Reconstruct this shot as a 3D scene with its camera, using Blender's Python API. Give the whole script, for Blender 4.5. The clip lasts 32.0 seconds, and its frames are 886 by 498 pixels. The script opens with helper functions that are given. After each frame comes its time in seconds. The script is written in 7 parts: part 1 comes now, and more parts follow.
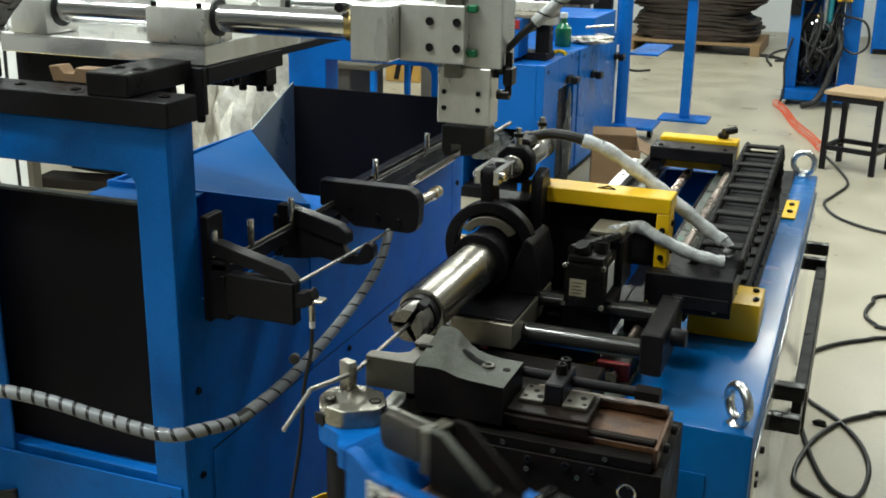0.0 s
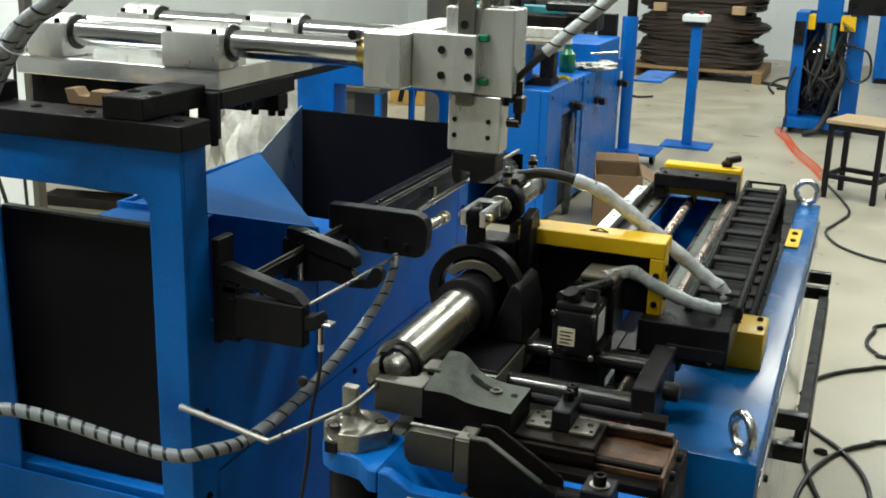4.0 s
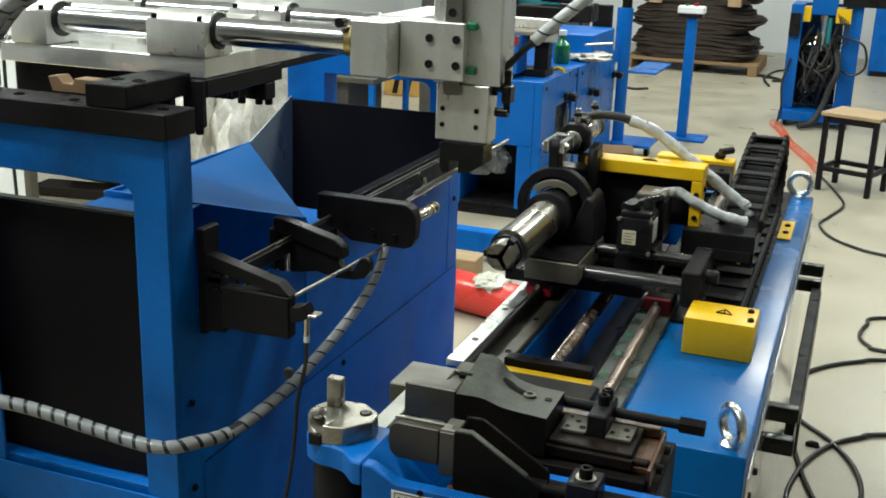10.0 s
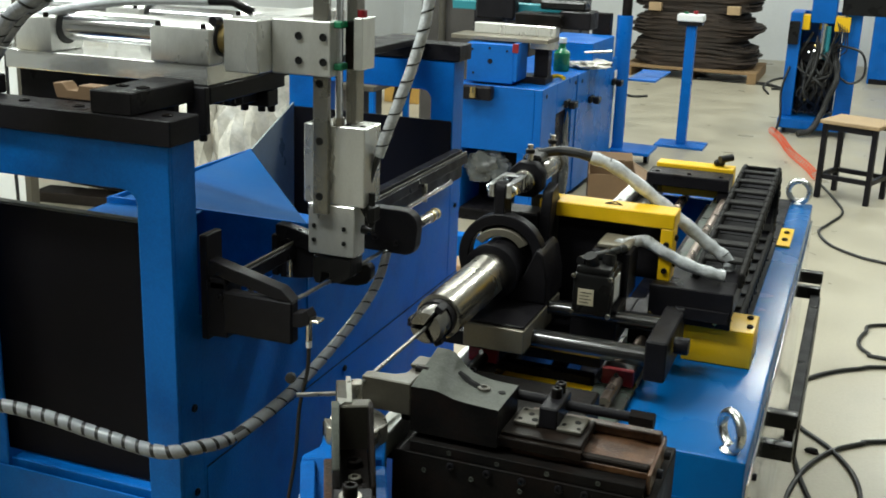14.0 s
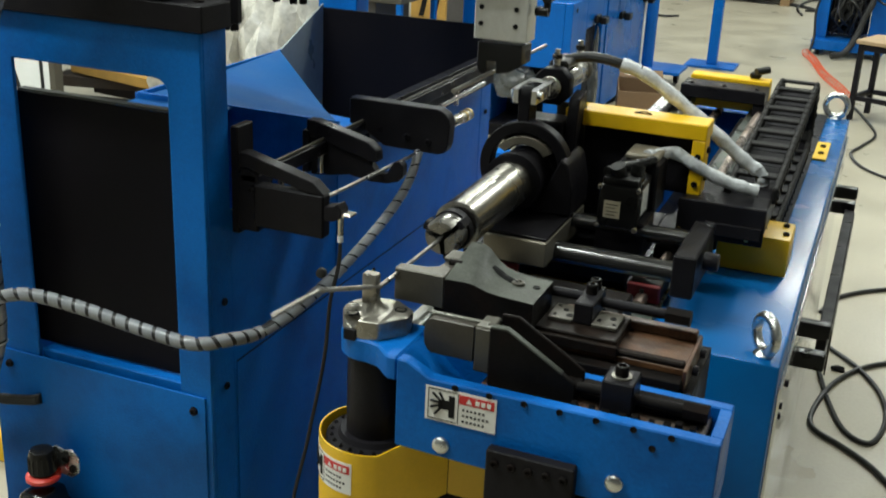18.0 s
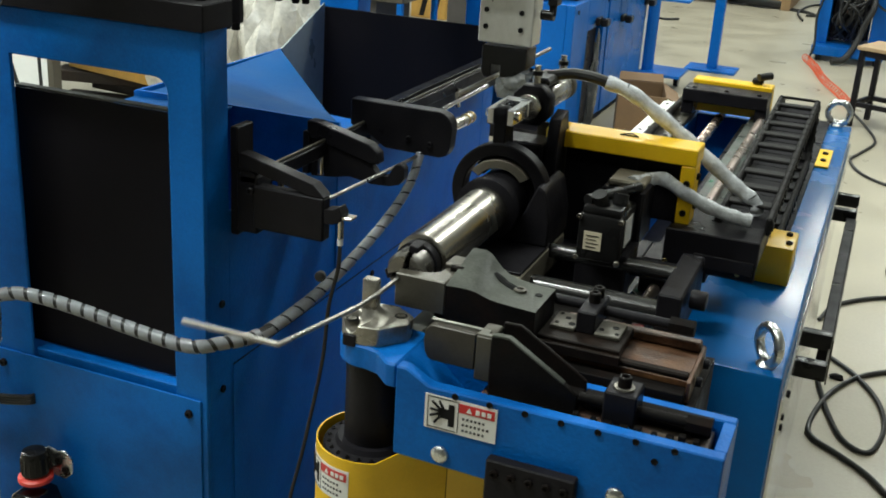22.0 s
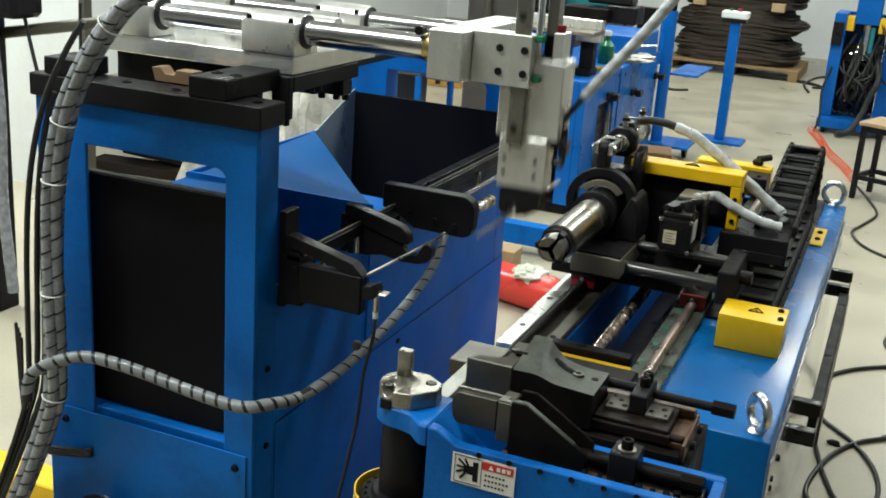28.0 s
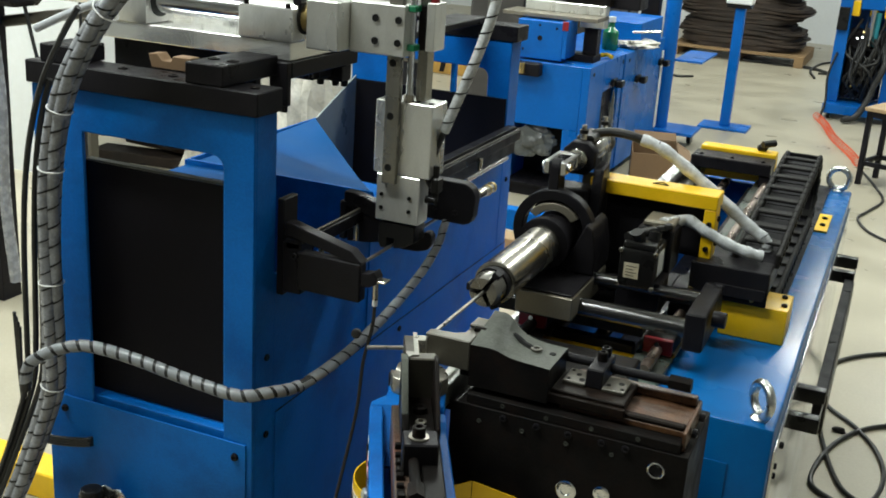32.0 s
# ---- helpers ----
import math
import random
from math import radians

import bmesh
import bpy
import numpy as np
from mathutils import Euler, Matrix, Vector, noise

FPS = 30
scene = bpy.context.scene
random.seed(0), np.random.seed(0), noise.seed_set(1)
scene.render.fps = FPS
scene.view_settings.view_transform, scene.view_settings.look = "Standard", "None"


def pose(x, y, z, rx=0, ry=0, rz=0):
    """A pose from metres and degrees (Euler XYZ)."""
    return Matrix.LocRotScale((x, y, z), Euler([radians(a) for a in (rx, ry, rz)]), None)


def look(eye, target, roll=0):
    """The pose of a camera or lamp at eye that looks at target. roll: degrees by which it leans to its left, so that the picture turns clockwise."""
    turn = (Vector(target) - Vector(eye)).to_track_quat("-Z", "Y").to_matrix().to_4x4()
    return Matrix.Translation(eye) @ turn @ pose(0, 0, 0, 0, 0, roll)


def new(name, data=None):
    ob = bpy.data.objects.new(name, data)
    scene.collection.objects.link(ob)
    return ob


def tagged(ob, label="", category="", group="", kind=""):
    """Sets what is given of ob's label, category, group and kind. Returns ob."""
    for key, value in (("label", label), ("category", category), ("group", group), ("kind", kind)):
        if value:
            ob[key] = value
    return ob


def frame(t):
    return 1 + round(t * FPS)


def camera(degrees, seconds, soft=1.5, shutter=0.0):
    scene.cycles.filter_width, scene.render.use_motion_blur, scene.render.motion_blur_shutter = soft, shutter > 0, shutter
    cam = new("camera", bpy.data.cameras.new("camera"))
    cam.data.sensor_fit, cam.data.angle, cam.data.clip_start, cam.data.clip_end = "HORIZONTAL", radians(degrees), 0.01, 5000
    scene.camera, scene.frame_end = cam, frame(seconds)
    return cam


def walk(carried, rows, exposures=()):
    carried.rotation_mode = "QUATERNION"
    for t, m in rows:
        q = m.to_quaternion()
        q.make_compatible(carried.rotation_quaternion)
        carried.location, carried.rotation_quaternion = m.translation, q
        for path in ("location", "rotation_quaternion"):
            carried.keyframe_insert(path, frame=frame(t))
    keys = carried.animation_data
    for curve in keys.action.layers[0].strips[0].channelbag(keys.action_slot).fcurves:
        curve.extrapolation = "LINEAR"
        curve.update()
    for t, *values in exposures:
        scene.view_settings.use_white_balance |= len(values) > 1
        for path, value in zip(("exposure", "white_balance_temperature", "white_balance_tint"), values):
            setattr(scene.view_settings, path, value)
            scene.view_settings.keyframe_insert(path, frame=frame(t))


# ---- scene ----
cam = camera(43.9, 32.0, soft=1.8, shutter=0.7)
PATH = [
    (0, (-0.008, 0.01, 1.637), (-0.681, 1.793, 1.027), 0.9),
    (0.5, (-0.005, 0.01, 1.637), (-0.679, 1.793, 1.033), 0.7),
    (1, (-0.002, 0.006, 1.638), (-0.68, 1.789, 1.036), 0.7),
    (1.5, (-0.006, 0.003, 1.642), (-0.681, 1.789, 1.046), 1.0),
    (2, (-0.007, -0.004, 1.647), (-0.685, 1.787, 1.068), 1.2),
    (2.5, (-0.012, -0.008, 1.648), (-0.694, 1.783, 1.077), 1.4),
    (3, (-0.013, -0.006, 1.649), (-0.693, 1.785, 1.076), 1.6),
    (3.5, (-0.015, -0.01, 1.648), (-0.693, 1.783, 1.077), 1.6),
    (5.5, (-0.017, -0.009, 1.647), (-0.694, 1.784, 1.073), 2.0),
    (6, (-0.016, -0.009, 1.646), (-0.692, 1.783, 1.071), 1.9),
    (6.5, (-0.014, -0.008, 1.648), (-0.69, 1.785, 1.075), 1.9),
    (7, (-0.014, -0.008, 1.648), (-0.691, 1.785, 1.074), 1.8),
    (7.5, (-0.013, -0.011, 1.648), (-0.689, 1.782, 1.074), 1.9),
    (8, (-0.013, -0.01, 1.647), (-0.691, 1.781, 1.071), 1.8),
    (8.5, (-0.012, -0.003, 1.645), (-0.685, 1.788, 1.064), 1.9),
    (9, (-0.009, 0.007, 1.641), (-0.675, 1.799, 1.054), 2.0),
    (9.5, (-0.008, 0.01, 1.642), (-0.676, 1.802, 1.055), 2.0),
    (10, (-0.009, 0.01, 1.641), (-0.677, 1.801, 1.056), 1.9),
    (10.5, (-0.008, 0.014, 1.641), (-0.676, 1.805, 1.054), 1.9),
    (11, (-0.006, 0.017, 1.639), (-0.675, 1.808, 1.051), 1.8),
    (11.5, (-0.009, 0.016, 1.64), (-0.677, 1.808, 1.054), 1.9),
    (12, (-0.009, 0.01, 1.642), (-0.675, 1.804, 1.062), 2.0),
    (12.5, (-0.006, 0.006, 1.643), (-0.676, 1.8, 1.067), 1.8),
    (13, (-0.005, 0.001, 1.643), (-0.675, 1.797, 1.071), 1.9),
    (13.5, (-0.007, -0.003, 1.644), (-0.676, 1.793, 1.073), 2.0),
    (14, (-0.008, -0.003, 1.643), (-0.677, 1.793, 1.07), 2.0),
    (14.5, (-0.006, 0.0, 1.641), (-0.673, 1.796, 1.067), 2.0),
    (16.5, (-0.01, 0.001, 1.639), (-0.675, 1.796, 1.06), 2.1),
    (17, (-0.015, 0.007, 1.628), (-0.689, 1.792, 1.029), 2.0),
    (17.5, (-0.026, -0.001, 1.606), (-0.71, 1.76, 0.949), 2.6),
    (18, (-0.029, 0.002, 1.59), (-0.713, 1.744, 0.885), 2.7),
    (18.5, (-0.037, 0.015, 1.58), (-0.708, 1.751, 0.848), 3.2),
    (19, (-0.043, 0.021, 1.581), (-0.713, 1.756, 0.846), 3.4),
    (19.5, (-0.045, 0.016, 1.587), (-0.715, 1.758, 0.868), 3.7),
    (20, (-0.042, 0.012, 1.589), (-0.711, 1.757, 0.875), 3.7),
    (20.5, (-0.04, 0.013, 1.59), (-0.711, 1.76, 0.884), 3.5),
    (21, (-0.041, 0.012, 1.593), (-0.72, 1.757, 0.891), 3.5),
    (21.5, (-0.043, 0.013, 1.593), (-0.722, 1.757, 0.888), 3.5),
    (22, (-0.045, 0.02, 1.591), (-0.722, 1.764, 0.885), 3.6),
    (22.5, (-0.044, 0.018, 1.604), (-0.744, 1.772, 0.944), 3.3),
    (23, (-0.038, -0.02, 1.628), (-0.776, 1.734, 1.013), 3.7),
    (23.5, (-0.023, -0.056, 1.647), (-0.76, 1.696, 1.026), 3.5),
    (24, (-0.014, -0.081, 1.66), (-0.742, 1.68, 1.052), 3.6),
    (24.5, (-0.012, -0.109, 1.673), (-0.725, 1.655, 1.059), 4.0),
    (25, (-0.005, -0.133, 1.679), (-0.707, 1.638, 1.069), 4.3),
    (25.5, (0.004, -0.156, 1.689), (-0.697, 1.613, 1.074), 4.4),
    (27.5, (0.002, -0.18, 1.692), (-0.712, 1.588, 1.087), 4.1),
    (28, (0.001, -0.173, 1.691), (-0.713, 1.594, 1.085), 4.1),
    (28.5, (0.006, -0.167, 1.688), (-0.701, 1.602, 1.08), 4.1),
    (29, (0.009, -0.16, 1.689), (-0.701, 1.607, 1.076), 4.0),
    (29.5, (0.004, -0.154, 1.687), (-0.705, 1.611, 1.07), 4.0),
    (30, (0.0, -0.155, 1.687), (-0.71, 1.609, 1.068), 4.1),
    (30.5, (0.001, -0.152, 1.685), (-0.713, 1.609, 1.06), 3.9),
    (31, (0.002, -0.151, 1.684), (-0.715, 1.609, 1.061), 3.9),
    (31.5, (0.002, -0.156, 1.686), (-0.717, 1.601, 1.058), 3.9),
    (32, (0.005, -0.154, 1.684), (-0.715, 1.604, 1.057), 3.8),
]
walk(cam, [(t, look(eye, to, lean)) for t, eye, to, lean in PATH])

# ---- world and light ----
world = bpy.data.worlds.new("world")
scene.world = world
world.use_nodes = True
world.node_tree.nodes["Background"].inputs[0].default_value = (0.9, 0.95, 1.0, 1)
world.node_tree.nodes["Background"].inputs[1].default_value = 0.05
scene.view_settings.exposure = 0.07


def tube_lamp(x, y, z, watts, rz=0):
    """A row of fluorescent tubes under the hall ceiling."""
    data = bpy.data.lights.new("ceiling_tubes", "AREA")
    data.shape, data.size, data.size_y, data.energy = "RECTANGLE", 0.35, 2.4, watts
    data.color = (0.93, 1.0, 0.935)
    ob = new("ceiling_tubes", data)
    ob.matrix_basis = pose(x, y, z, 0, 0, rz)
    return ob


# unseen rows; last two added to brighten the loader front and the partition
for lx, ly, w in ((-2.4, 0.6, 165), (0.5, 3.6, 66), (-2.4, 6.0, 140), (0.6, 7.0, 100), (-2.4, 11.0, 130), (0.8, 11.5, 105), (-0.9, -0.8, 18), (-5.2, 3.5, 215)):
    tube_lamp(lx, ly, 4.15, w, 90 if ly < 4 else 0)

# ---- materials ----
MATS = {}


def nodes_of(name):
    m = bpy.data.materials.new(name)
    m.use_nodes = True
    nt = m.node_tree
    return m, nt, nt.nodes["Principled BSDF"]


def surface(name, colour, rough=0.5, metal=0.0, vary=0.12, scale=9.0, fine=120.0, bump=0.0, dirt=None, dirt_amount=0.0, dirt_scale=6.0, rough_vary=0.12, stretch=(1, 1, 1), object_vary=0.0, coat=0.0, spec=0.5):
    """A painted, metal or stone surface: two scales of variation, optional stains and fine relief."""
    m, nt, bsdf = nodes_of(name)
    N, L = nt.nodes, nt.links
    tc = N.new("ShaderNodeTexCoord")
    mp = N.new("ShaderNodeMapping")
    mp.inputs["Scale"].default_value = stretch
    L.new(tc.outputs["Object"], mp.inputs[0])
    big, small = N.new("ShaderNodeTexNoise"), N.new("ShaderNodeTexNoise")
    for n, s, d in ((big, scale, 4), (small, fine, 2)):
        n.inputs["Scale"].default_value, n.inputs["Detail"].default_value = s, d
        L.new(mp.outputs[0], n.inputs["Vector"])
    add = N.new("ShaderNodeMath")
    add.operation = "ADD"
    half = N.new("ShaderNodeMath")
    half.operation = "MULTIPLY"
    half.inputs[1].default_value = 0.5
    L.new(small.outputs["Fac"], half.inputs[0])
    L.new(big.outputs["Fac"], add.inputs[0])
    L.new(half.outputs[0], add.inputs[1])
    rng = N.new("ShaderNodeMapRange")
    rng.inputs[1].default_value, rng.inputs[2].default_value = 0.45, 1.05
    rng.inputs[3].default_value, rng.inputs[4].default_value = 1 - vary, 1 + vary
    L.new(add.outputs[0], rng.inputs[0])
    tint = N.new("ShaderNodeMix")
    tint.data_type, tint.blend_type = "RGBA", "MULTIPLY"
    tint.inputs[0].default_value = 1.0
    tint.inputs[6].default_value = (*colour, 1)
    L.new(rng.outputs[0], tint.inputs[7])
    out = tint.outputs[2]
    if object_vary:
        info = N.new("ShaderNodeObjectInfo")
        r2 = N.new("ShaderNodeMapRange")
        r2.inputs[3].default_value, r2.inputs[4].default_value = 1 - object_vary, 1 + object_vary
        L.new(info.outputs["Random"], r2.inputs[0])
        t2 = N.new("ShaderNodeMix")
        t2.data_type, t2.blend_type = "RGBA", "MULTIPLY"
        t2.inputs[0].default_value = 1.0
        L.new(out, t2.inputs[6])
        L.new(r2.outputs[0], t2.inputs[7])
        out = t2.outputs[2]
    if dirt:
        dn = N.new("ShaderNodeTexNoise")
        dn.inputs["Scale"].default_value, dn.inputs["Detail"].default_value = dirt_scale, 6
        dn.inputs["Roughness"].default_value = 0.65
        L.new(mp.outputs[0], dn.inputs["Vector"])
        dr = N.new("ShaderNodeMapRange")
        dr.inputs[1].default_value, dr.inputs[2].default_value = 0.48, 0.72
        dr.inputs[3].default_value, dr.inputs[4].default_value = 0.0, dirt_amount
        L.new(dn.outputs["Fac"], dr.inputs[0])
        dm = N.new("ShaderNodeMix")
        dm.data_type = "RGBA"
        L.new(dr.outputs[0], dm.inputs[0])
        L.new(out, dm.inputs[6])
        dm.inputs[7].default_value = (*dirt, 1)
        out = dm.outputs[2]
    L.new(out, bsdf.inputs["Base Color"])
    bsdf.inputs["Metallic"].default_value = metal
    rr = N.new("ShaderNodeMapRange")
    rr.inputs[1].default_value, rr.inputs[2].default_value = 0.3, 0.7
    rr.inputs[3].default_value, rr.inputs[4].default_value = max(0.03, rough - rough_vary), min(1, rough + rough_vary)
    L.new(big.outputs["Fac"], rr.inputs[0])
    L.new(rr.outputs[0], bsdf.inputs["Roughness"])
    bsdf.inputs["Specular IOR Level"].default_value = spec
    if coat:
        bsdf.inputs["Coat Weight"].default_value = coat
        bsdf.inputs["Coat Roughness"].default_value = 0.15
    if bump:
        b = N.new("ShaderNodeBump")
        b.inputs["Strength"].default_value, b.inputs["Distance"].default_value = bump, 0.002
        L.new(small.outputs["Fac"], b.inputs["Height"])
        L.new(b.outputs[0], bsdf.inputs["Normal"])
    MATS[name] = m
    return m


BLUE = surface("blue_paint", (0.0006, 0.122, 0.46), 0.42, 0, 0.20, 5, 190, 0.40, (0.003, 0.045, 0.20), 0.55, 7, spec=0.16)
BLUE_FAR = surface("blue_paint_far", (0.001, 0.110, 0.44), 0.34, 0, 0.14, 3, 80, 0.05, (0.006, 0.065, 0.24), 0.5, 4, spec=0.24)
BLUE_GLOSS = surface("blue_gloss_paint", (0.0006, 0.110, 0.36), 0.24, 0, 0.12, 4, 260, 0.10, (0.004, 0.07, 0.23), 0.5, 6, rough_vary=0.07, spec=0.16)
BLACK = surface("black_oxide", (0.0118, 0.0110, 0.0132), 0.40, 0.0, 0.3, 14, 260, 0.22, (0.016, 0.014, 0.014), 0.3, 20, rough_vary=0.16, spec=0.10)
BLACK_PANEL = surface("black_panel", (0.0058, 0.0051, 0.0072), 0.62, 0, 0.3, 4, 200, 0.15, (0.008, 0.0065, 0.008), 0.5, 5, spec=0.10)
PLASTIC = surface("black_plastic", (0.0095, 0.0093, 0.0095), 0.32, 0, 0.2, 20, 300, 0.08, spec=0.22)
ALU = surface("milled_aluminium", (0.74, 0.74, 0.715), 0.30, 0.72, 0.10, 9, 260, 0.02, (0.40, 0.39, 0.35), 0.35, 12, rough_vary=0.06, stretch=(1.5, 1.5, 0.6))
MIRROR_SIDE = surface("polished_side_sheet", (0.62, 0.63, 0.62), 0.10, 0.85, 0.06, 3, 60, 0.02, rough_vary=0.04)
ALU_PLATE = surface("polished_aluminium", (0.86, 0.86, 0.84), 0.17, 0.78, 0.08, 4, 300, 0.04, stretch=(1, 14, 1))
CHROME = surface("chrome_rod", (0.76, 0.77, 0.79), 0.17, 1.0, 0.05, 10, 200, 0, rough_vary=0.03)
STEEL = surface("turned_steel", (0.56, 0.53, 0.47), 0.25, 1.0, 0.10, 8, 300, 0.05, rough_vary=0.06)
GREY_STEEL = surface("ground_tool_steel", (0.080, 0.073, 0.058), 0.42, 0.3, 0.18, 14, 260, 0.10, (0.06, 0.055, 0.045), 0.45, 14)
DARK_STEEL = surface("oiled_dark_steel", (0.0092, 0.0083, 0.0080), 0.40, 0.0, 0.4, 16, 260, 0.2, (0.022, 0.011, 0.008), 0.4, 18, spec=0.04)
GLOSS_BLACK = surface("polished_black_rod", (0.10, 0.10, 0.10), 0.16, 0.8, 0.2, 12, 200, 0.0, spec=0.45, rough_vary=0.05)
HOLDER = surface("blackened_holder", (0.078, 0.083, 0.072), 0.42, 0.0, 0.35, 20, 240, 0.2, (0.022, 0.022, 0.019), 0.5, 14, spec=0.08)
OILED_RAIL = surface("oiled_rail_steel", (0.30, 0.235, 0.20), 0.30, 0.8, 0.25, 14, 200, 0.08)
RED_GLOSS = surface("red_cylinder_paint", (0.66, 0.045, 0.03), 0.3, 0, 0.12, 6, 120, 0.03)
# matt loader blue, darkened to put the hopper's dimness into its colour
BLUE_DIM = surface("blue_matt_dim", (0.0008, 0.066, 0.225), 0.6, 0, 0.16, 5, 190, 0.30, (0.003, 0.045, 0.19), 0.6, 7, spec=0.08)
RUST = surface("rusty_oiled_steel", (0.075, 0.034, 0.016), 0.40, 0.1, 0.8, 30, 220, 0.35, (0.22, 0.105, 0.040), 0.85, 11)
WORN = surface("worn_brown_steel", (0.080, 0.060, 0.045), 0.40, 0.2, 0.8, 22, 240, 0.6, (0.15, 0.042, 0.021), 0.85, 11)
WEAR = surface("wear_plate_steel", (0.19, 0.195, 0.175), 0.40, 0.5, 0.2, 14, 240, 0.08, (0.10, 0.10, 0.085), 0.5, 12)
CLAMP_STEEL = surface("oiled_clamp_steel", (0.052, 0.046, 0.036), 0.42, 0.3, 0.25, 14, 260, 0.12, (0.03, 0.026, 0.02), 0.5, 14)
SCREW_STEEL = surface("coppery_screw_steel", (0.52, 0.42, 0.37), 0.24, 0.95, 0.25, 30, 200, 0.05)
GREEN_GREASE = surface("green_grease", (0.01, 0.16, 0.085), 0.35, 0, 0.3, 60, 300, 0.3)
OILED_BROWN = surface("oiled_brown_steel", (0.011, 0.008, 0.0065), 0.45, 0.0, 0.4, 20, 260, 0.2, (0.028, 0.014, 0.009), 0.5, 16, spec=0.06)
LIP = surface("rubbed_die_edge", (0.27, 0.265, 0.235), 0.35, 0.5, 0.2, 40, 260, 0.05)
MID_STEEL = surface("ground_mid_steel", (0.20, 0.18, 0.14), 0.45, 0.4, 0.15, 10, 240, 0.08, (0.12, 0.11, 0.09), 0.4, 12)
YELLOW = surface("yellow_paint", (0.80, 0.485, 0.004), 0.40, 0, 0.07, 8, 240, 0.06, (0.35, 0.22, 0.03), 0.2, 9)
RED = surface("red_plastic", (0.24, 0.008, 0.015), 0.4, 0, 0.12)
ORANGE = surface("red_air_hose", (0.70, 0.10, 0.035), 0.4, 0, 0.08)
WHITE = surface("white_plastic", (0.75, 0.76, 0.76), 0.5, 0, 0.05)
WRAP_DARK = surface("spiral_wrap_dark", (0.25, 0.26, 0.285), 0.26, 0, 0.3, 30, 200, 0.1)
WRAP = surface("spiral_wrap_grey", (0.46, 0.48, 0.51), 0.13, 0, 0.2, 30, 200, 0.04, rough_vary=0.05)
WRAP_WHITE = surface("white_tape_wrap", (0.56, 0.58, 0.60), 0.28, 0, 0.2, 60, 220, 0.7, (0.36, 0.37, 0.38), 0.6, 50)
RUBBER = surface("black_rubber", (0.012, 0.012, 0.012), 0.5, 0, 0.2, 20, 200)
RAIL = surface("ground_rail_steel", (0.30, 0.29, 0.26), 0.26, 0.85, 0.12, 12, 240, 0.03)
GREASE = surface("greasy_rail_base", (0.10, 0.104, 0.095), 0.34, 0.4, 0.3, 18, 200, 0.1, (0.03, 0.15, 0.10), 0.55, 16)
BRASS = surface("brass", (0.55, 0.42, 0.18), 0.3, 1.0)
WOOD = surface("raw_wood", (0.36, 0.25, 0.14), 0.7, 0, 0.25, 6, 60, 0.2, stretch=(1, 8, 1))
PAPER = surface("cream_packing", (0.62, 0.55, 0.40), 0.8, 0, 0.2, 20, 80, 0.2)
PALLET = surface("worn_pallet_timber", (0.24, 0.15, 0.07), 0.75, 0, 0.3, 6, 60, 0.2, stretch=(1, 8, 1))
OCHRE = surface("ochre_timber", (0.42, 0.24, 0.05), 0.6, 0, 0.2, 10, 80, 0.1)
CARD = surface("cardboard", (0.19, 0.115, 0.06), 0.8, 0, 0.12, 5, 80, 0.05)
STACKM = surface("dark_bundles", (0.034, 0.023, 0.017), 0.75, 0.1, 0.5, 6, 60, 0.3, object_vary=0.35)
WALLM = surface("white_plaster", (0.72, 0.74, 0.75), 0.8, 0, 0.05, 1.2, 30, 0.05, (0.5, 0.5, 0.48), 0.25, 1.5)
CEIL = surface("grey_roof_sheeting", (0.45, 0.455, 0.46), 0.9, 0, 0.05, 1)
FLOORM = surface("sealed_concrete", (0.375, 0.340, 0.261), 0.36, 0, 0.12, 3.0, 90, 0.25, (0.29, 0.250, 0.185), 0.35, 1.1, rough_vary=0.10, spec=0.35)
FILM = surface("crumpled_plastic_film", (0.52, 0.50, 0.45), 0.30, 0, 0.3, 14, 60, 0.8)
BAG = surface("pale_plastic_bag", (0.55, 0.55, 0.46), 0.4, 0, 0.3, 14, 60, 0.6)
TEAL = surface("teal_paint", (0.02, 0.20, 0.24), 0.4, 0, 0.1)
BROWN_GREY = surface("dark_brown_grey_paint", (0.055, 0.050, 0.046), 0.5, 0, 0.3, 4, 80, 0.1, (0.02, 0.018, 0.016), 0.6, 5)
FILM_GREY = surface("dull_plastic_film", (0.085, 0.09, 0.09), 0.22, 0, 0.3, 14, 60, 0.8)
CLEAR = surface("clear_film", (0.62, 0.64, 0.64), 0.22, 0, 0.1, 14, 60, 0.6, spec=0.3)
CLEAR.node_tree.nodes["Principled BSDF"].inputs["Transmission Weight"].default_value = 0.93
CLEAR.node_tree.nodes["Principled BSDF"].inputs["IOR"].default_value = 1.15
JAW = surface("worn_jaw_steel", (0.21, 0.20, 0.185), 0.30, 0.9, 0.2, 40, 260, 0.08)
GREEN = surface("green_bottle", (0.01, 0.16, 0.07), 0.25, 0, 0.1)
WIRE = surface("drawn_wire", (0.30, 0.29, 0.27), 0.34, 0.9, 0.2, 60, 300, 0.05)
DIE = surface("worn_die_steel", (0.30, 0.285, 0.25), 0.34, 0.8, 0.25, 40, 260, 0.15, (0.12, 0.10, 0.075), 0.55, 45)
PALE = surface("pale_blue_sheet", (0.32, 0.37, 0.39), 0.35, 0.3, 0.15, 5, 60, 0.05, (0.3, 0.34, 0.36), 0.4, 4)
STEELZ = surface("galvanised_steel", (0.62, 0.63, 0.62), 0.28, 0.95, 0.12, 40, 300, 0.06)
CHAIN_PLASTIC = surface("chain_plastic", (0.0125, 0.0118, 0.0115), 0.55, 0, 0.25, 30, 260, 0.1, spec=0.10)
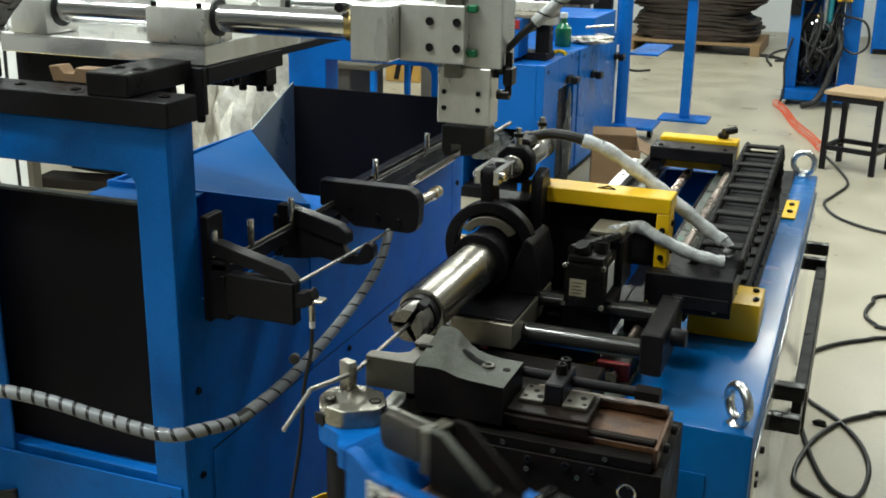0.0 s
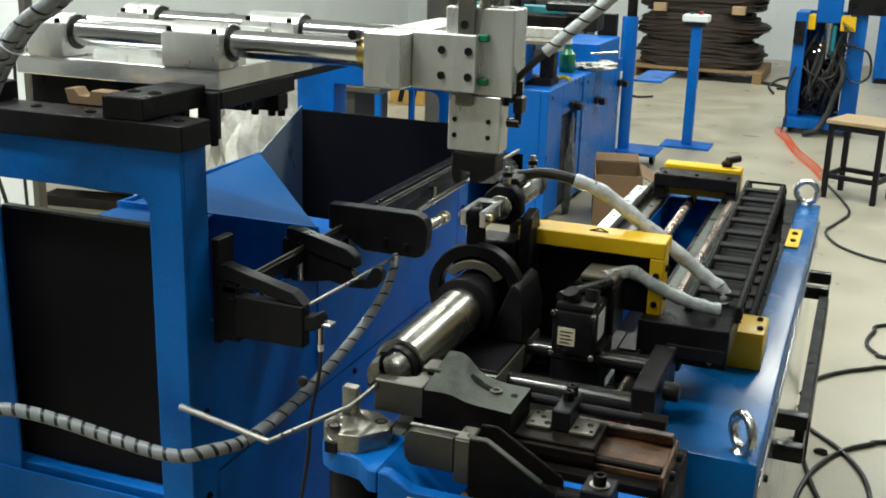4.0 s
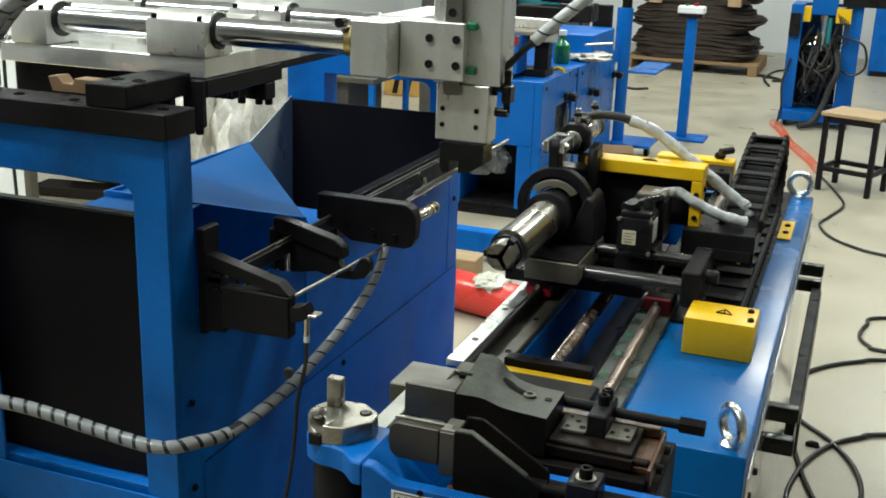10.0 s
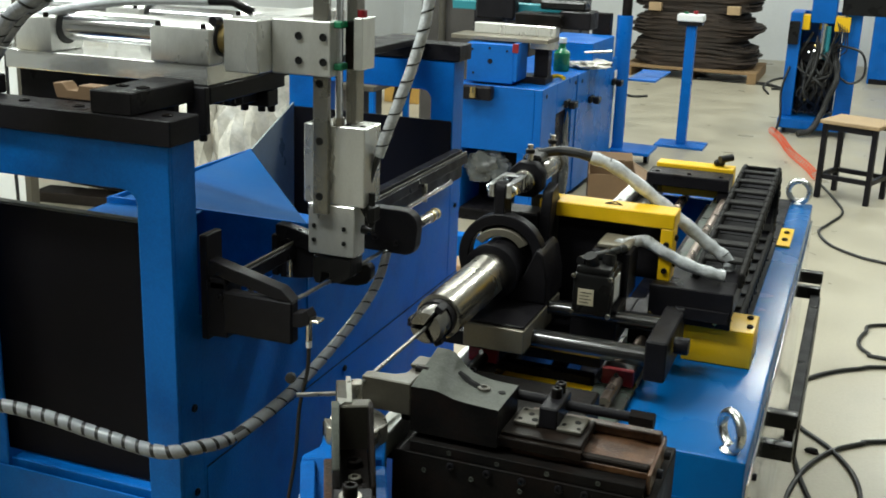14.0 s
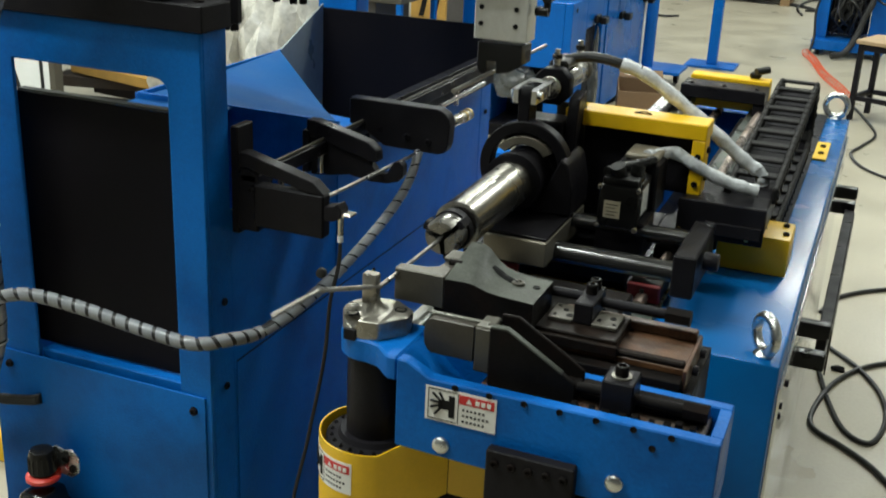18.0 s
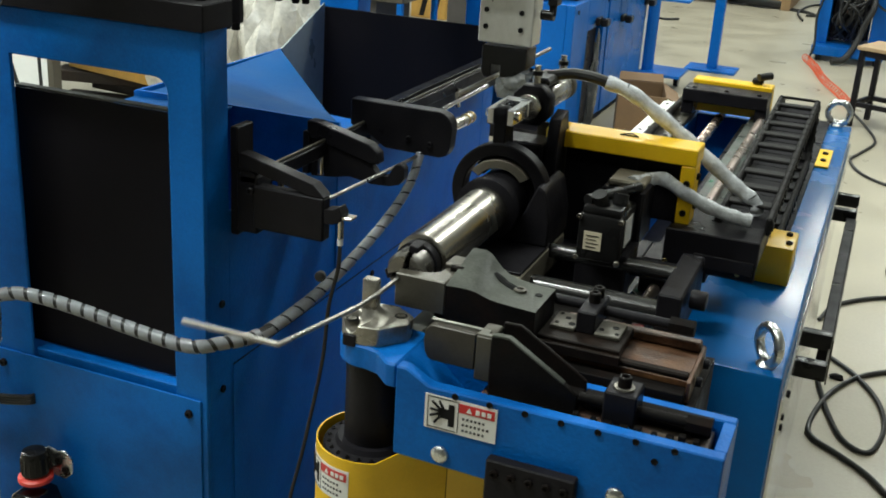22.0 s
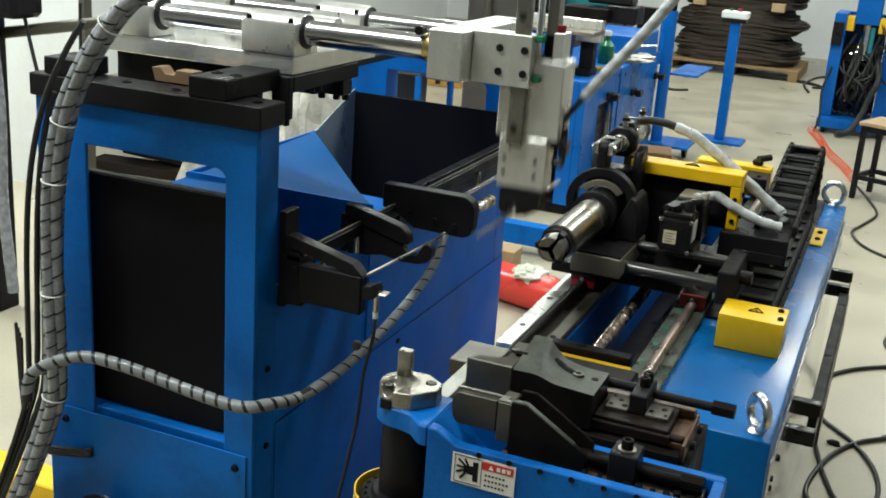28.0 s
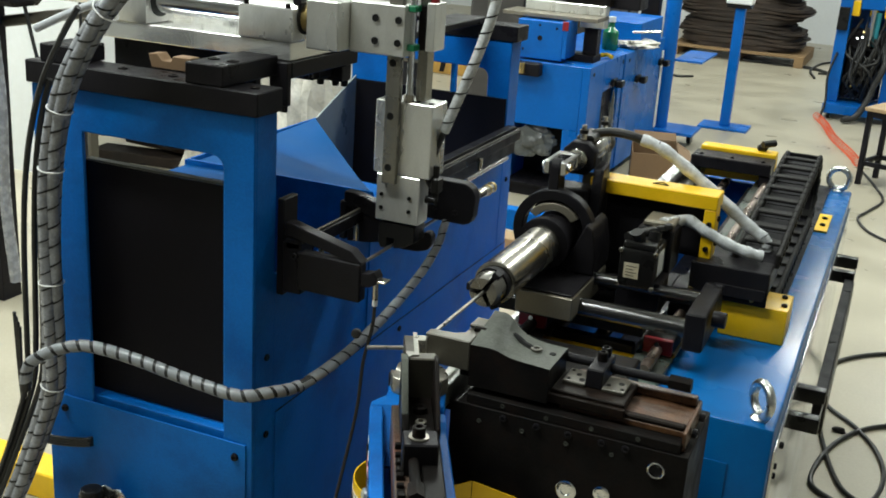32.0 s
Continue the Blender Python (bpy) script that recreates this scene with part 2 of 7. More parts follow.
GLOSS_PLASTIC = surface("glossy_black_plastic", (0.006, 0.006, 0.0065), 0.18, 0, 0.15, 20, 200, 0.03, spec=0.5, rough_vary=0.05)
LABEL = surface("label_white", (0.78, 0.77, 0.74), 0.4, 0, 0.03)
LABEL_RED = surface("label_red", (0.55, 0.02, 0.02), 0.4, 0, 0.05)
INK = surface("label_ink", (0.012, 0.012, 0.012), 0.7, 0, 0.05, spec=0.1)

# ---- mesh helpers ----


def finish(bm, smooth=False, angle=35):
    bm.normal_update()
    for f in bm.faces:
        f.smooth = True
    for e in bm.edges:
        e.smooth = len(e.link_faces) == 2 and e.calc_face_angle(3.2) < radians(angle)


def part(name, bm, material, parent=None, label=""):
    """One mesh object out of a bmesh, under a thing or a part."""
    finish(bm)
    me = bpy.data.meshes.new(name)
    bm.to_mesh(me)
    bm.free()
    me.materials.append(material)
    ob = new(name, me)
    ob.parent = parent
    if label:
        ob["label"] = label
    return ob


def thing(name, label, category, at=(0, 0, 0), group="", kind=""):
    ob = new(name)
    ob.location = at
    ob.empty_display_size = 0.05
    return tagged(ob, label, category, group, kind)


def B(x0, x1, y0, y1, z0, z1, bevel=0.0015, bm=None, segs=1):
    """A box with worn edges."""
    own = bmesh.new()
    r = bmesh.ops.create_cube(own, size=1)
    for v in own.verts:
        v.co = Vector(((x0 + x1) / 2 + v.co.x * (x1 - x0), (y0 + y1) / 2 + v.co.y * (y1 - y0), (z0 + z1) / 2 + v.co.z * (z1 - z0)))
    bv = min(bevel, 0.3 * min(abs(x1 - x0), abs(y1 - y0), abs(z1 - z0)))
    if bv > 0:
        bmesh.ops.bevel(own, geom=own.edges[:], offset=bv, segments=segs, affect="EDGES", profile=0.5)
    return merge(bm, own)


def merge(bm, own):
    if bm is None:
        return own
    me = bpy.data.meshes.new("tmp")
    own.to_mesh(me)
    own.free()
    bm.from_mesh(me)
    bpy.data.meshes.remove(me)
    return bm


def C(p0, p1, r, r1=None, seg=24, bm=None, bevel=0.0):
    """A cylinder or cone from p0 to p1."""
    own = bmesh.new()
    p0, p1 = Vector(p0), Vector(p1)
    d = p1 - p0
    bmesh.ops.create_cone(own, cap_ends=True, segments=seg, radius1=r, radius2=r if r1 is None else r1, depth=d.length)
    if bevel:
        rim = [e for e in own.edges if abs(e.verts[0].co.z - e.verts[1].co.z) < 1e-6]
        bmesh.ops.bevel(own, geom=rim, offset=bevel, segments=2, affect="EDGES", profile=0.5)
    m = Matrix.Translation((p0 + p1) / 2) @ d.to_track_quat("Z", "Y").to_matrix().to_4x4()
    bmesh.ops.transform(own, matrix=m, verts=own.verts[:])
    return merge(bm, own)


def LATHE(p0, axis, rows, seg=32, bm=None):
    """A turned body: rows of (distance along the axis, radius)."""
    own = bmesh.new()
    rings = []
    for d, r in rows:
        rings.append([own.verts.new((r * math.cos(2 * math.pi * i / seg), r * math.sin(2 * math.pi * i / seg), d)) for i in range(seg)])
    for a, b in zip(rings, rings[1:]):
        for i in range(seg):
            own.faces.new((a[i], a[(i + 1) % seg], b[(i + 1) % seg], b[i]))
    own.faces.new(rings[0][::-1])
    own.faces.new(rings[-1])
    m = Matrix.Translation(p0) @ Vector(axis).to_track_quat("Z", "Y").to_matrix().to_4x4()
    bmesh.ops.transform(own, matrix=m, verts=own.verts[:])
    bmesh.ops.recalc_face_normals(own, faces=own.faces[:])
    return merge(bm, own)


def POLY(points, thick, axis="y", bevel=0.001, bm=None, at=0.0):
    """A plate cut to an outline. axis: the way of its thickness; points are the other two coordinates in x, y, z order."""
    own = bmesh.new()
    vs = []
    for a, b in points:
        vs.append(own.verts.new({"x": (at, a, b), "y": (a, at, b), "z": (a, b, at)}[axis]))
    f = own.faces.new(vs)
    r = bmesh.ops.extrude_face_region(own, geom=[f])
    d = {"x": (thick, 0, 0), "y": (0, thick, 0), "z": (0, 0, thick)}[axis]
    bmesh.ops.translate(own, vec=d, verts=[v for v in r["geom"] if isinstance(v, bmesh.types.BMVert)])
    bmesh.ops.recalc_face_normals(own, faces=own.faces[:])
    if bevel:
        bmesh.ops.bevel(own, geom=own.edges[:], offset=bevel, segments=1, affect="EDGES", profile=0.5)
    return merge(bm, own)


def SHEET(corners, thick, bm=None):
    """A folded sheet-metal piece: a flat polygon in space with thickness."""
    own = bmesh.new()
    f = own.faces.new([own.verts.new(c) for c in corners])
    f.normal_update()
    n = f.normal * thick
    r = bmesh.ops.extrude_face_region(own, geom=[f])
    bmesh.ops.translate(own, vec=n, verts=[v for v in r["geom"] if isinstance(v, bmesh.types.BMVert)])
    bmesh.ops.recalc_face_normals(own, faces=own.faces[:])
    return merge(bm, own)


def spline(points, steps=8):
    """A smooth line through the points."""
    pts = [Vector(p) for p in points]
    ext = [2 * pts[0] - pts[1]] + pts + [2 * pts[-1] - pts[-2]]
    out = []
    for a, b, c, d in zip(ext, ext[1:], ext[2:], ext[3:]):
        for i in range(steps):
            t = i / steps
            out.append(0.5 * ((2 * b) + (c - a) * t + (2 * a - 5 * b + 4 * c - d) * t * t + (3 * b - a - 3 * c + d) * t ** 3))
    out.append(pts[-1])
    return out


def TUBE(line, r, seg=10, bm=None, closed=False):
    """A hose, cable or bent rod along a line of points; r may be a function of the way along it (0 to 1)."""
    own = bmesh.new()
    line = [Vector(p) for p in line]
    rings, up = [], None
    n = len(line)
    for i, p in enumerate(line):
        t = (line[min(i + 1, n - 1)] - line[max(i - 1, 0)]).normalized()
        if up is None:
            up = t.orthogonal().normalized()
        up = (up - t * up.dot(t)).normalized()
        side = t.cross(up)
        rad = r(i / (n - 1)) if callable(r) else r
        rings.append([own.verts.new(p + rad * (math.cos(2 * math.pi * k / seg) * up + math.sin(2 * math.pi * k / seg) * side)) for k in range(seg)])
    for a, b in zip(rings, rings[1:]):
        for k in range(seg):
            own.faces.new((a[k], a[(k + 1) % seg], b[(k + 1) % seg], b[k]))
    own.faces.new(rings[0][::-1])
    own.faces.new(rings[-1])
    return merge(bm, own)


def BAND(line, r, turns, width, seg_len=0.55, bm=None, thick=0.0012):
    """A flat spiral band wound round a hose; width is the covered share of each turn."""
    own = bmesh.new()
    line = [Vector(p) for p in line]
    frames, up = [], None
    n = len(line)
    for i, p in enumerate(line):
        t = (line[min(i + 1, n - 1)] - line[max(i - 1, 0)]).normalized()
        if up is None:
            up = t.orthogonal().normalized()
        up = (up - t * up.dot(t)).normalized()
        frames.append((p, up, t.cross(up), t))
    total = sum((b - a).length for a, b in zip(line, line[1:]))
    pitch = total / turns
    lens = [0.0]
    for a, b in zip(line, line[1:]):
        lens.append(lens[-1] + (b - a).length)

    def at(s):
        s = min(max(s, 0), total * 0.9999)
        i = max(j for j in range(n - 1) if lens[j] <= s)
        f = (s - lens[i]) / max(1e-6, lens[i + 1] - lens[i])
        return [frames[i][k].lerp(frames[i + 1][k], f) for k in range(4)]

    rows = []
    steps = int(turns * 14)
    for j in range(steps + 1):
        a = 2 * math.pi * turns * j / steps
        row = []
        for e in (0, width):
            p, u, v, t = at(total * j / steps + e * pitch)
            rad = r(j / steps) if callable(r) else r
            row.append(own.verts.new(p + (rad + thick) * (math.cos(a) * u + math.sin(a) * v)))
        rows.append(row)
    for a, b in zip(rows, rows[1:]):
        own.faces.new((a[0], a[1], b[1], b[0]))
    bmesh.ops.solidify(own, geom=own.faces[:], thickness=thick)
    bmesh.ops.recalc_face_normals(own, faces=own.faces[:])
    return merge(bm, own)


def screw(parent, p, d=(0, -1, 0), r=0.006, h=0.006, mat=None, name="screw"):
    """A socket head screw whose head stands out along d."""
    p, d = Vector(p), Vector(d).normalized()
    bm = LATHE(p, d, [(0, r), (h * 0.8, r), (h, r * 0.85), (h, r * 0.5), (h * 0.45, r * 0.48)], 12)
    return part(name, bm, mat or BLACK, parent)


def hole(parent, p, d=(0, -1, 0), r=0.006, mat=None):
    """A counterbored screw hole with a sunk screw."""
    p, d = Vector(p), Vector(d).normalized()
    bm = LATHE(p, d, [(0.0, r), (0.0012, r), (0.0012, r * 0.8), (0.0004, r * 0.75)], 14)
    return part("screw", bm, mat or INK, parent)

# ---- hall ----
XW, XE, YS, YN, ZC = -6.5, 7.5, -11.0, 15.4, 4.6
for nm, box in (("wall_north", (XW, XE, YN, YN + 0.2, 0, ZC)), ("wall_south", (XW, XE, YS - 0.2, YS, 0, ZC)),
                ("wall_west", (XW - 0.2, XW, YS, YN, 0, ZC)), ("wall_east", (XE, XE + 0.2, YS, YN, 0, ZC))):
    tagged(part(nm, B(*box, 0), WALLM), "white plastered factory hall wall", "wall", kind="structure")
tagged(part("ceiling", B(XW, XE, YS, YN, ZC, ZC + 0.1, 0), CEIL), "plain pale hall ceiling", "ceiling", kind="structure")
tagged(part("floor", B(XW, XE, YS, YN, -0.1, 0, 0), FLOORM), "worn beige sealed concrete floor", "floor", kind="structure")

# ---- loader: blue frame with hopper ----
loader = thing("wire_loader", "blue painted steel wire loader frame with black panels", "machine", (-1.24, 2.1, 0))
LO = Matrix.Translation((1.24, -2.1, 0))


def lp(name, bm, mat, label="", parent=None):
    bmesh.ops.transform(bm, matrix=LO, verts=bm.verts[:])
    return part(name, bm, mat, parent or loader, label)


def end_frame(y0, y1):
    arc = [(-1.064 - 0.025 + 0.025 * math.cos(a), 1.212 - 0.025 + 0.025 * math.sin(a)) for a in (0, 0.4, 0.8, 1.2, math.pi / 2)]
    outline_r = [(-1.0, 0.02), (-1.0, 1.29), (-1.488, 1.29), (-1.488, 0.02), (-1.372, 0.02), (-1.372, 1.212)] + arc[::-1] + [(-1.064, 0.02)]
    lp("end_frame", POLY(outline_r, y1 - y0, "y", 0.002, at=y0), BLUE)


end_frame(1.42, 1.428)
lp("side_flange", B(-1.006, -1.0, 1.4281, 1.492, 0.02, 1.29, 0.001), BLUE)
lp("side_flange", B(-1.488, -1.482, 1.4285, 1.492, 0.02, 1.29, 0.001), BLUE)
lp("top_flange", B(-1.4815, -1.0065, 1.4285, 1.492, 1.284, 1.29, 0.001), BLUE)
lp("inner_flange", B(-1.07, -1.064, 1.4285, 1.46, 0.68, 1.19, 0.001), BLUE)
end_frame(2.70, 2.775)
lp("lower_panel", B(-1.3725, -1.0635, 1.4285, 1.436, 0.02, 0.674, 0.002), BLUE)
lp("ledge", B(-1.372, -1.064, 1.436, 1.50, 0.655, 0.672, 0.002), BLUE)
lp("access_cover", B(-1.46, -1.012, 1.416, 1.4195, 0.03, 0.662, 0.001), BLUE, "flush blue cover plate")
lp("back_panel", B(-1.398, -1.062, 1.452, 1.456, 0.676, 1.148, 0.001), BLACK_PANEL, "matt black inset panel")
lp("panel_rim", B(-1.397, -1.064, 1.453, 1.470, 1.1485, 1.1525, 0.0008), HOLDER)
lp("side_wall", B(-1.006, -1.0005, 1.492, 2.70, 0.02, 0.985, 0.001), BLUE)
lp("side_wall", B(-1.486, -1.48, 1.885, 2.70, 0.02, 1.05, 0.001), BLUE)
lp("side_wall", B(-1.486, -1.48, 1.492, 1.884, 0.02, 1.036, 0.001), BLUE)
lp("side_seam", B(-1.0, -0.9990, 1.50, 2.775, 0.02, 0.698, 0.0), BLUE, "lower blue side sheet")
lp("seam_gap", B(-1.0, -0.9994, 1.50, 2.775, 0.6985, 0.7015, 0.0), BLACK)
lp("hopper_back", B(-1.478, -1.003, 2.692, 2.699, 0.80, 1.135, 0.001), BLACK_PANEL, "matt black hopper plate")
lp("hopper_floor", SHEET([(-1.475, 2.206, 1.043), (-1.475, 2.469, 1.051), (-1.198, 2.2, 0.985), (-1.0, 1.89, 1.045), (-1.24, 1.886, 1.053), (-1.24, 1.74, 1.046), (-1.476, 1.74, 1.040)], 0.004), BLUE_DIM)
lp("hopper_chute", SHEET([(-1.475, 2.469, 1.046), (-1.472, 2.69, 0.82), (-1.003, 2.69, 0.82), (-1.003, 1.89, 0.93), (-1.198, 2.2, 0.978)], 0.004), BLUE)
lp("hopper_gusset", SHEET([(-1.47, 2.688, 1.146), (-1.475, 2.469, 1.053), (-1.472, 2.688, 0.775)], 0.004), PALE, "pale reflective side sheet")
lp("hopper_front", B(-1.475, -0.998, 1.878, 1.884, 0.70, 1.055, 0.001), BLUE)
for y0, y1, x1 in ((1.41, 1.492, -0.989), (2.695, 2.785, -0.985)):
    lp("crossbar", B(-1.492, x1, y0, y1, 1.2915, 1.333, 0.002), BLACK, "black oxide steel crossbar")
for y0 in (1.425,):
    blk = lp("slide_block", B(-1.138, -1.060, y0 - 0.013, y0 + 0.165, 1.3335, 1.370, 0.002), BLACK)
    for x in (-1.118, -1.078):
        screw(blk, Vector((x + 1.24, y0 + 0.045 - 2.1, 1.370)), (0, 0, 1), 0.011, 0.0025, DARK_STEEL)
    lp("slide_block", B(-1.46, -1.38, y0 - 0.01, y0 + 0.075, 1.3335, 1.366, 0.002), BLACK)
lp("foam_block", POLY([(-1.275, 1.3335), (-1.282, 1.358), (-1.262, 1.360), (-1.252, 1.348), (-1.232, 1.348), (-1.228, 1.358), (-1.19, 1.358), (-1.19, 1.3335)], 0.03, "y", 0.001, at=1.50), CARD, "torn brown cardboard packing")
lp("under_bar", B(-1.475, -1.14, 1.64, 1.66, 1.294, 1.3595, 0.002), BLACK)
lp("rail_bar", B(-1.175, -1.08, 1.50, 2.70, 1.335, 1.352, 0.002), BLACK)
lp("stop_bracket", B(-1.076, -1.037, 1.585, 1.60, 1.278, 1.359, 0.002), BLACK)
lp("stop_slab", B(-1.10, -1.036, 1.60, 1.86, 1.328, 1.359, 0.002), BLACK)
lp("stop_bracket", B(-1.09, -1.037, 1.796, 1.835, 1.296, 1.3275, 0.002), BLACK)
lp("stop_bracket", B(-1.12, -1.06, 1.72, 1.7955, 1.306, 1.3275, 0.002), BLACK)
for x, y, z in ((-1.066, 1.592, 1.278), (-1.048, 1.592, 1.278), (-1.06, 1.69, 1.328), (-1.045, 1.705, 1.328), (-1.066, 1.76, 1.306), (-1.062, 1.815, 1.296), (-1.045, 1.822, 1.296)):
    screw(loader, Vector((x + 1.24, y - 2.1, z)), (0, 0, -1), 0.0075, 0.012)
for x, y in ((-1.035, 1.415), (-1.44, 1.415)):
    screw(lp("boss", C((x, y, 0.633), (x, y + 0.003, 0.633), 0.008), BLACK), Vector((x + 1.24, y - 2.1, 0.633)), (0, -1, 0), 0.007, 0.005)
for y, z in ((1.462, 0.67), (2.05, 0.68), (2.73, 0.90), (1.462, 0.83)):
    screw(loader, Vector((-0.9975 + 1.24, y - 2.1, z)), (1, 0, 0), 0.007, 0.004)
for x in (-1.19, -1.02, -1.3, -1.42):
    screw(loader, Vector((x + 1.24, 1.45 - 2.1, 1.333)), (0, 0, 1), 0.009, 0.003, DARK_STEEL)

# aluminium slide plate and its bearings
lp("slide_plate", B(-1.47, -1.04, 1.60, 1.94, 1.360, 1.394, 0.0015), ALU_PLATE, "bright milled aluminium plate")


def bearing(x0, x1, yc):
    bm = B(x0, x1, yc - 0.044, yc + 0.044, 1.3945, 1.455, 0.004, segs=2)
    arc = [(yc + 0.034 * math.cos(a), 1.437 + 0.034 * math.sin(a)) for a in [i * math.pi / 12 for i in range(13)]]
    bm = POLY([(yc + 0.034, 1.42)] + arc + [(yc - 0.034, 1.42)], x1 - x0 - 0.002, "x", 0.001, bm, at=x0 + 0.003)
    b = lp("bearing_block", bm, ALU)
    lp("bearing_seal", LATHE((x1, yc, 1.437), (1, 0, 0), [(0, 0.031), (0.003, 0.031), (0.003, 0.0235), (0.002, 0.0235)], 28), RUBBER)
    for x in (x0 + 0.014, x1 - 0.014):
        for dy in (-0.037, 0.037):
            screw(loader, Vector((x + 1.24, yc + dy - 2.1, 1.455)), (0, 0, 1), 0.005, 0.008, DARK_STEEL)


for yc in (1.64, 1.90):
    bearing(-1.152, -1.035, yc)
    bearing(-1.44, -1.36, yc)
lp("air_cylinder", C((-1.45, 1.77, 1.43), (-1.04, 1.77, 1.43), 0.024, seg=24, bevel=0.002), ALU)

# ---- support arms for waiting wires ----
arms = thing("wire_support_arms", "black oxide steel support arms bolted to the loader", "machine part", (-0.9, 1.7, 1.0))
AO = Matrix.Translation((0.9, -1.7, -1.0))


def ap(name, bm, mat, label="", parent=None):
    bmesh.ops.transform(bm, matrix=AO, verts=bm.verts[:])
    return part(name, bm, mat, parent or arms, label)


ap("mount_plate", B(-0.9995, -0.985, 1.495, 1.545, 0.945, 1.13, 0.002), BLACK)
ap("mount_block", B(-0.985, -0.945, 1.49, 1.54, 0.955, 1.055, 0.003), BLACK)
ap("arm", B(-0.952, -0.822, 1.487, 1.512, 0.966, 1.04, 0.003), BLACK)
ap("top_finger", POLY([(-0.978, 1.090), (-0.966, 1.090), (-0.842, 1.060), (-0.821, 1.0405), (-0.848, 1.0405), (-0.968, 1.066), (-0.978, 1.066)], 0.026, "y", 0.001, at=1.488), BLACK)
ap("finger_block", B(-0.978, -0.948, 1.49, 1.512, 1.0405, 1.061, 0.002), BLACK)
ap("arm_tip", POLY([(-0.8215, 0.998), (-0.806, 0.999), (-0.793, 1.006), (-0.790, 1.018), (-0.797, 1.030), (-0.806, 1.024), (-0.8215, 1.022)], 0.026, "y", 0.001, at=1.489), BLACK)
ap("mount_plate", B(-0.9995, -0.985, 1.735, 1.765, 0.99, 1.07, 0.002), BLACK)
ap("top_finger", POLY([(-0.992, 1.090), (-0.972, 1.090), (-0.866, 1.064), (-0.848, 1.050), (-0.846, 1.030), (-0.864, 1.030), (-0.975, 1.058), (-0.992, 1.058)], 0.026, "y", 0.0015, at=1.738), BLACK)
ap("arm", POLY([(-0.984, 0.986), (-0.940, 0.990), (-0.905, 0.997), (-0.86, 0.990), (-0.825, 0.992), (-0.806, 0.998), (-0.797, 1.010), (-0.797, 1.028), (-0.804, 1.036), (-0.815, 1.034), (-0.829, 1.010), (-0.848, 1.007), (-0.866, 1.0295), (-0.975, 1.0575), (-0.984, 1.0575)], 0.020, "y", 0.001, at=1.742), BLACK)
ap("end_plate", POLY([(-0.985, 1.101), (-0.80, 1.101)] + [(-0.802 + 0.03 * math.cos(a), 1.071 + 0.03 * math.sin(a)) for a in (1.2, 0.8, 0.4, 0)] + [(-0.795 + 0.02 * math.cos(a), 1.032 + 0.02 * math.sin(a)) for a in (0, -0.8, -1.57)] + [(-0.91, 1.014), (-0.95, 1.04), (-0.985, 1.05)], 0.03, "y", 0.0015, at=1.90), BLACK)
ap("slide_rail", B(-0.968, -0.950, 1.545, 2.69, 1.030, 1.056, 0.002), BLACK)
ap("rail_edge", B(-0.958, -0.953, 1.545, 2.69, 1.0562, 1.061, 0.0005), GREY_STEEL, "bright rail edge")
ap("rail_panel", B(-0.99, -0.965, 1.95, 2.69, 0.99, 1.065, 0.001), BLACK)
ap("air_cylinder", C((-0.79, 1.93, 1.066), (-0.785, 2.04, 1.066), 0.011, seg=16, bevel=0.002), STEEL, "small steel air cylinder")
for y in (2.005, 2.03):
    ap("cylinder_ring", C((-0.7865, y, 1.066), (-0.7862, y + 0.004, 1.066), 0.0125, seg=16), BRASS)
ap("guide_rod", C((-0.805, 1.93, 1.10), (-0.80, 2.16, 1.105), 0.004, seg=10), CHROME)
s = ap("sensor", C((-0.797, 1.50, 1.012), (-0.797, 1.50, 0.975), 0.0055, seg=14), STEEL, "threaded metal proximity sensor")
ap("sensor_bracket", B(-0.812, -0.775, 1.492, 1.514, 1.009, 1.014, 0.001), STEEL)
ap("sensor_tip", C((-0.797, 1.50, 0.975), (-0.797, 1.50, 0.963), 0.005, seg=12), WHITE)
for p in ((-0.955, 1.488, 1.03), (-0.86, 1.90, 1.04), (-0.815, 1.90, 1.035), (-0.965, 1.742, 1.06)):
    screw(arms, Vector(p) + Vector((0.9, -1.7, -1.0)), (0, -1, 0), 0.006, 0.005)

# ---- transfer head: rods and block that slide sideways ----
head = thing("transfer_head", "aluminium transfer head on two chromed rods", "machine part", (-0.7, 1.70, 1.38))
HO = Matrix.Translation((0.7, -1.70, -1.38))


def hp(name, bm, mat, label="", parent=None):
    bmesh.ops.transform(bm, matrix=HO, verts=bm.verts[:])
    return part(name, bm, mat, parent or head, label)


for yc in (1.64, 1.90):
    hp("rod", C((-1.40, yc, 1.437), (-0.775, yc, 1.437), 0.0235, seg=40), CHROME, "chromed guide rod")
    hp("rod_collar", C((-0.79, yc, 1.437), (-0.778, yc, 1.437), 0.0255, seg=32), BRASS)
hp("end_block", B(-0.778, -0.712, 1.615, 1.95, 1.385, 1.474, 0.002), ALU)
hp("clamp_screw", C((-0.795, 1.61, 1.468), (-0.795, 1.63, 1.468), 0.008, seg=14), BLACK)
plate = hp("slide_mount", B(-0.711, -0.601, 1.66, 1.71, 1.383, 1.475, 0.0015), ALU)
for x in (-0.659, -0.613):
    for z in (1.449, 1.408):
        hole(head, Vector((x + 0.7, -0.0415, z - 1.38)), (0, -1, 0), 0.0068)
hp("back_plate", B(-0.572, -0.555, 1.69, 1.74, 1.395, 1.482, 0.0015), ALU)
hp("slide_carriage", B(-0.590, -0.5725, 1.695, 1.735, 1.395, 1.476, 0.002), DARK_STEEL)
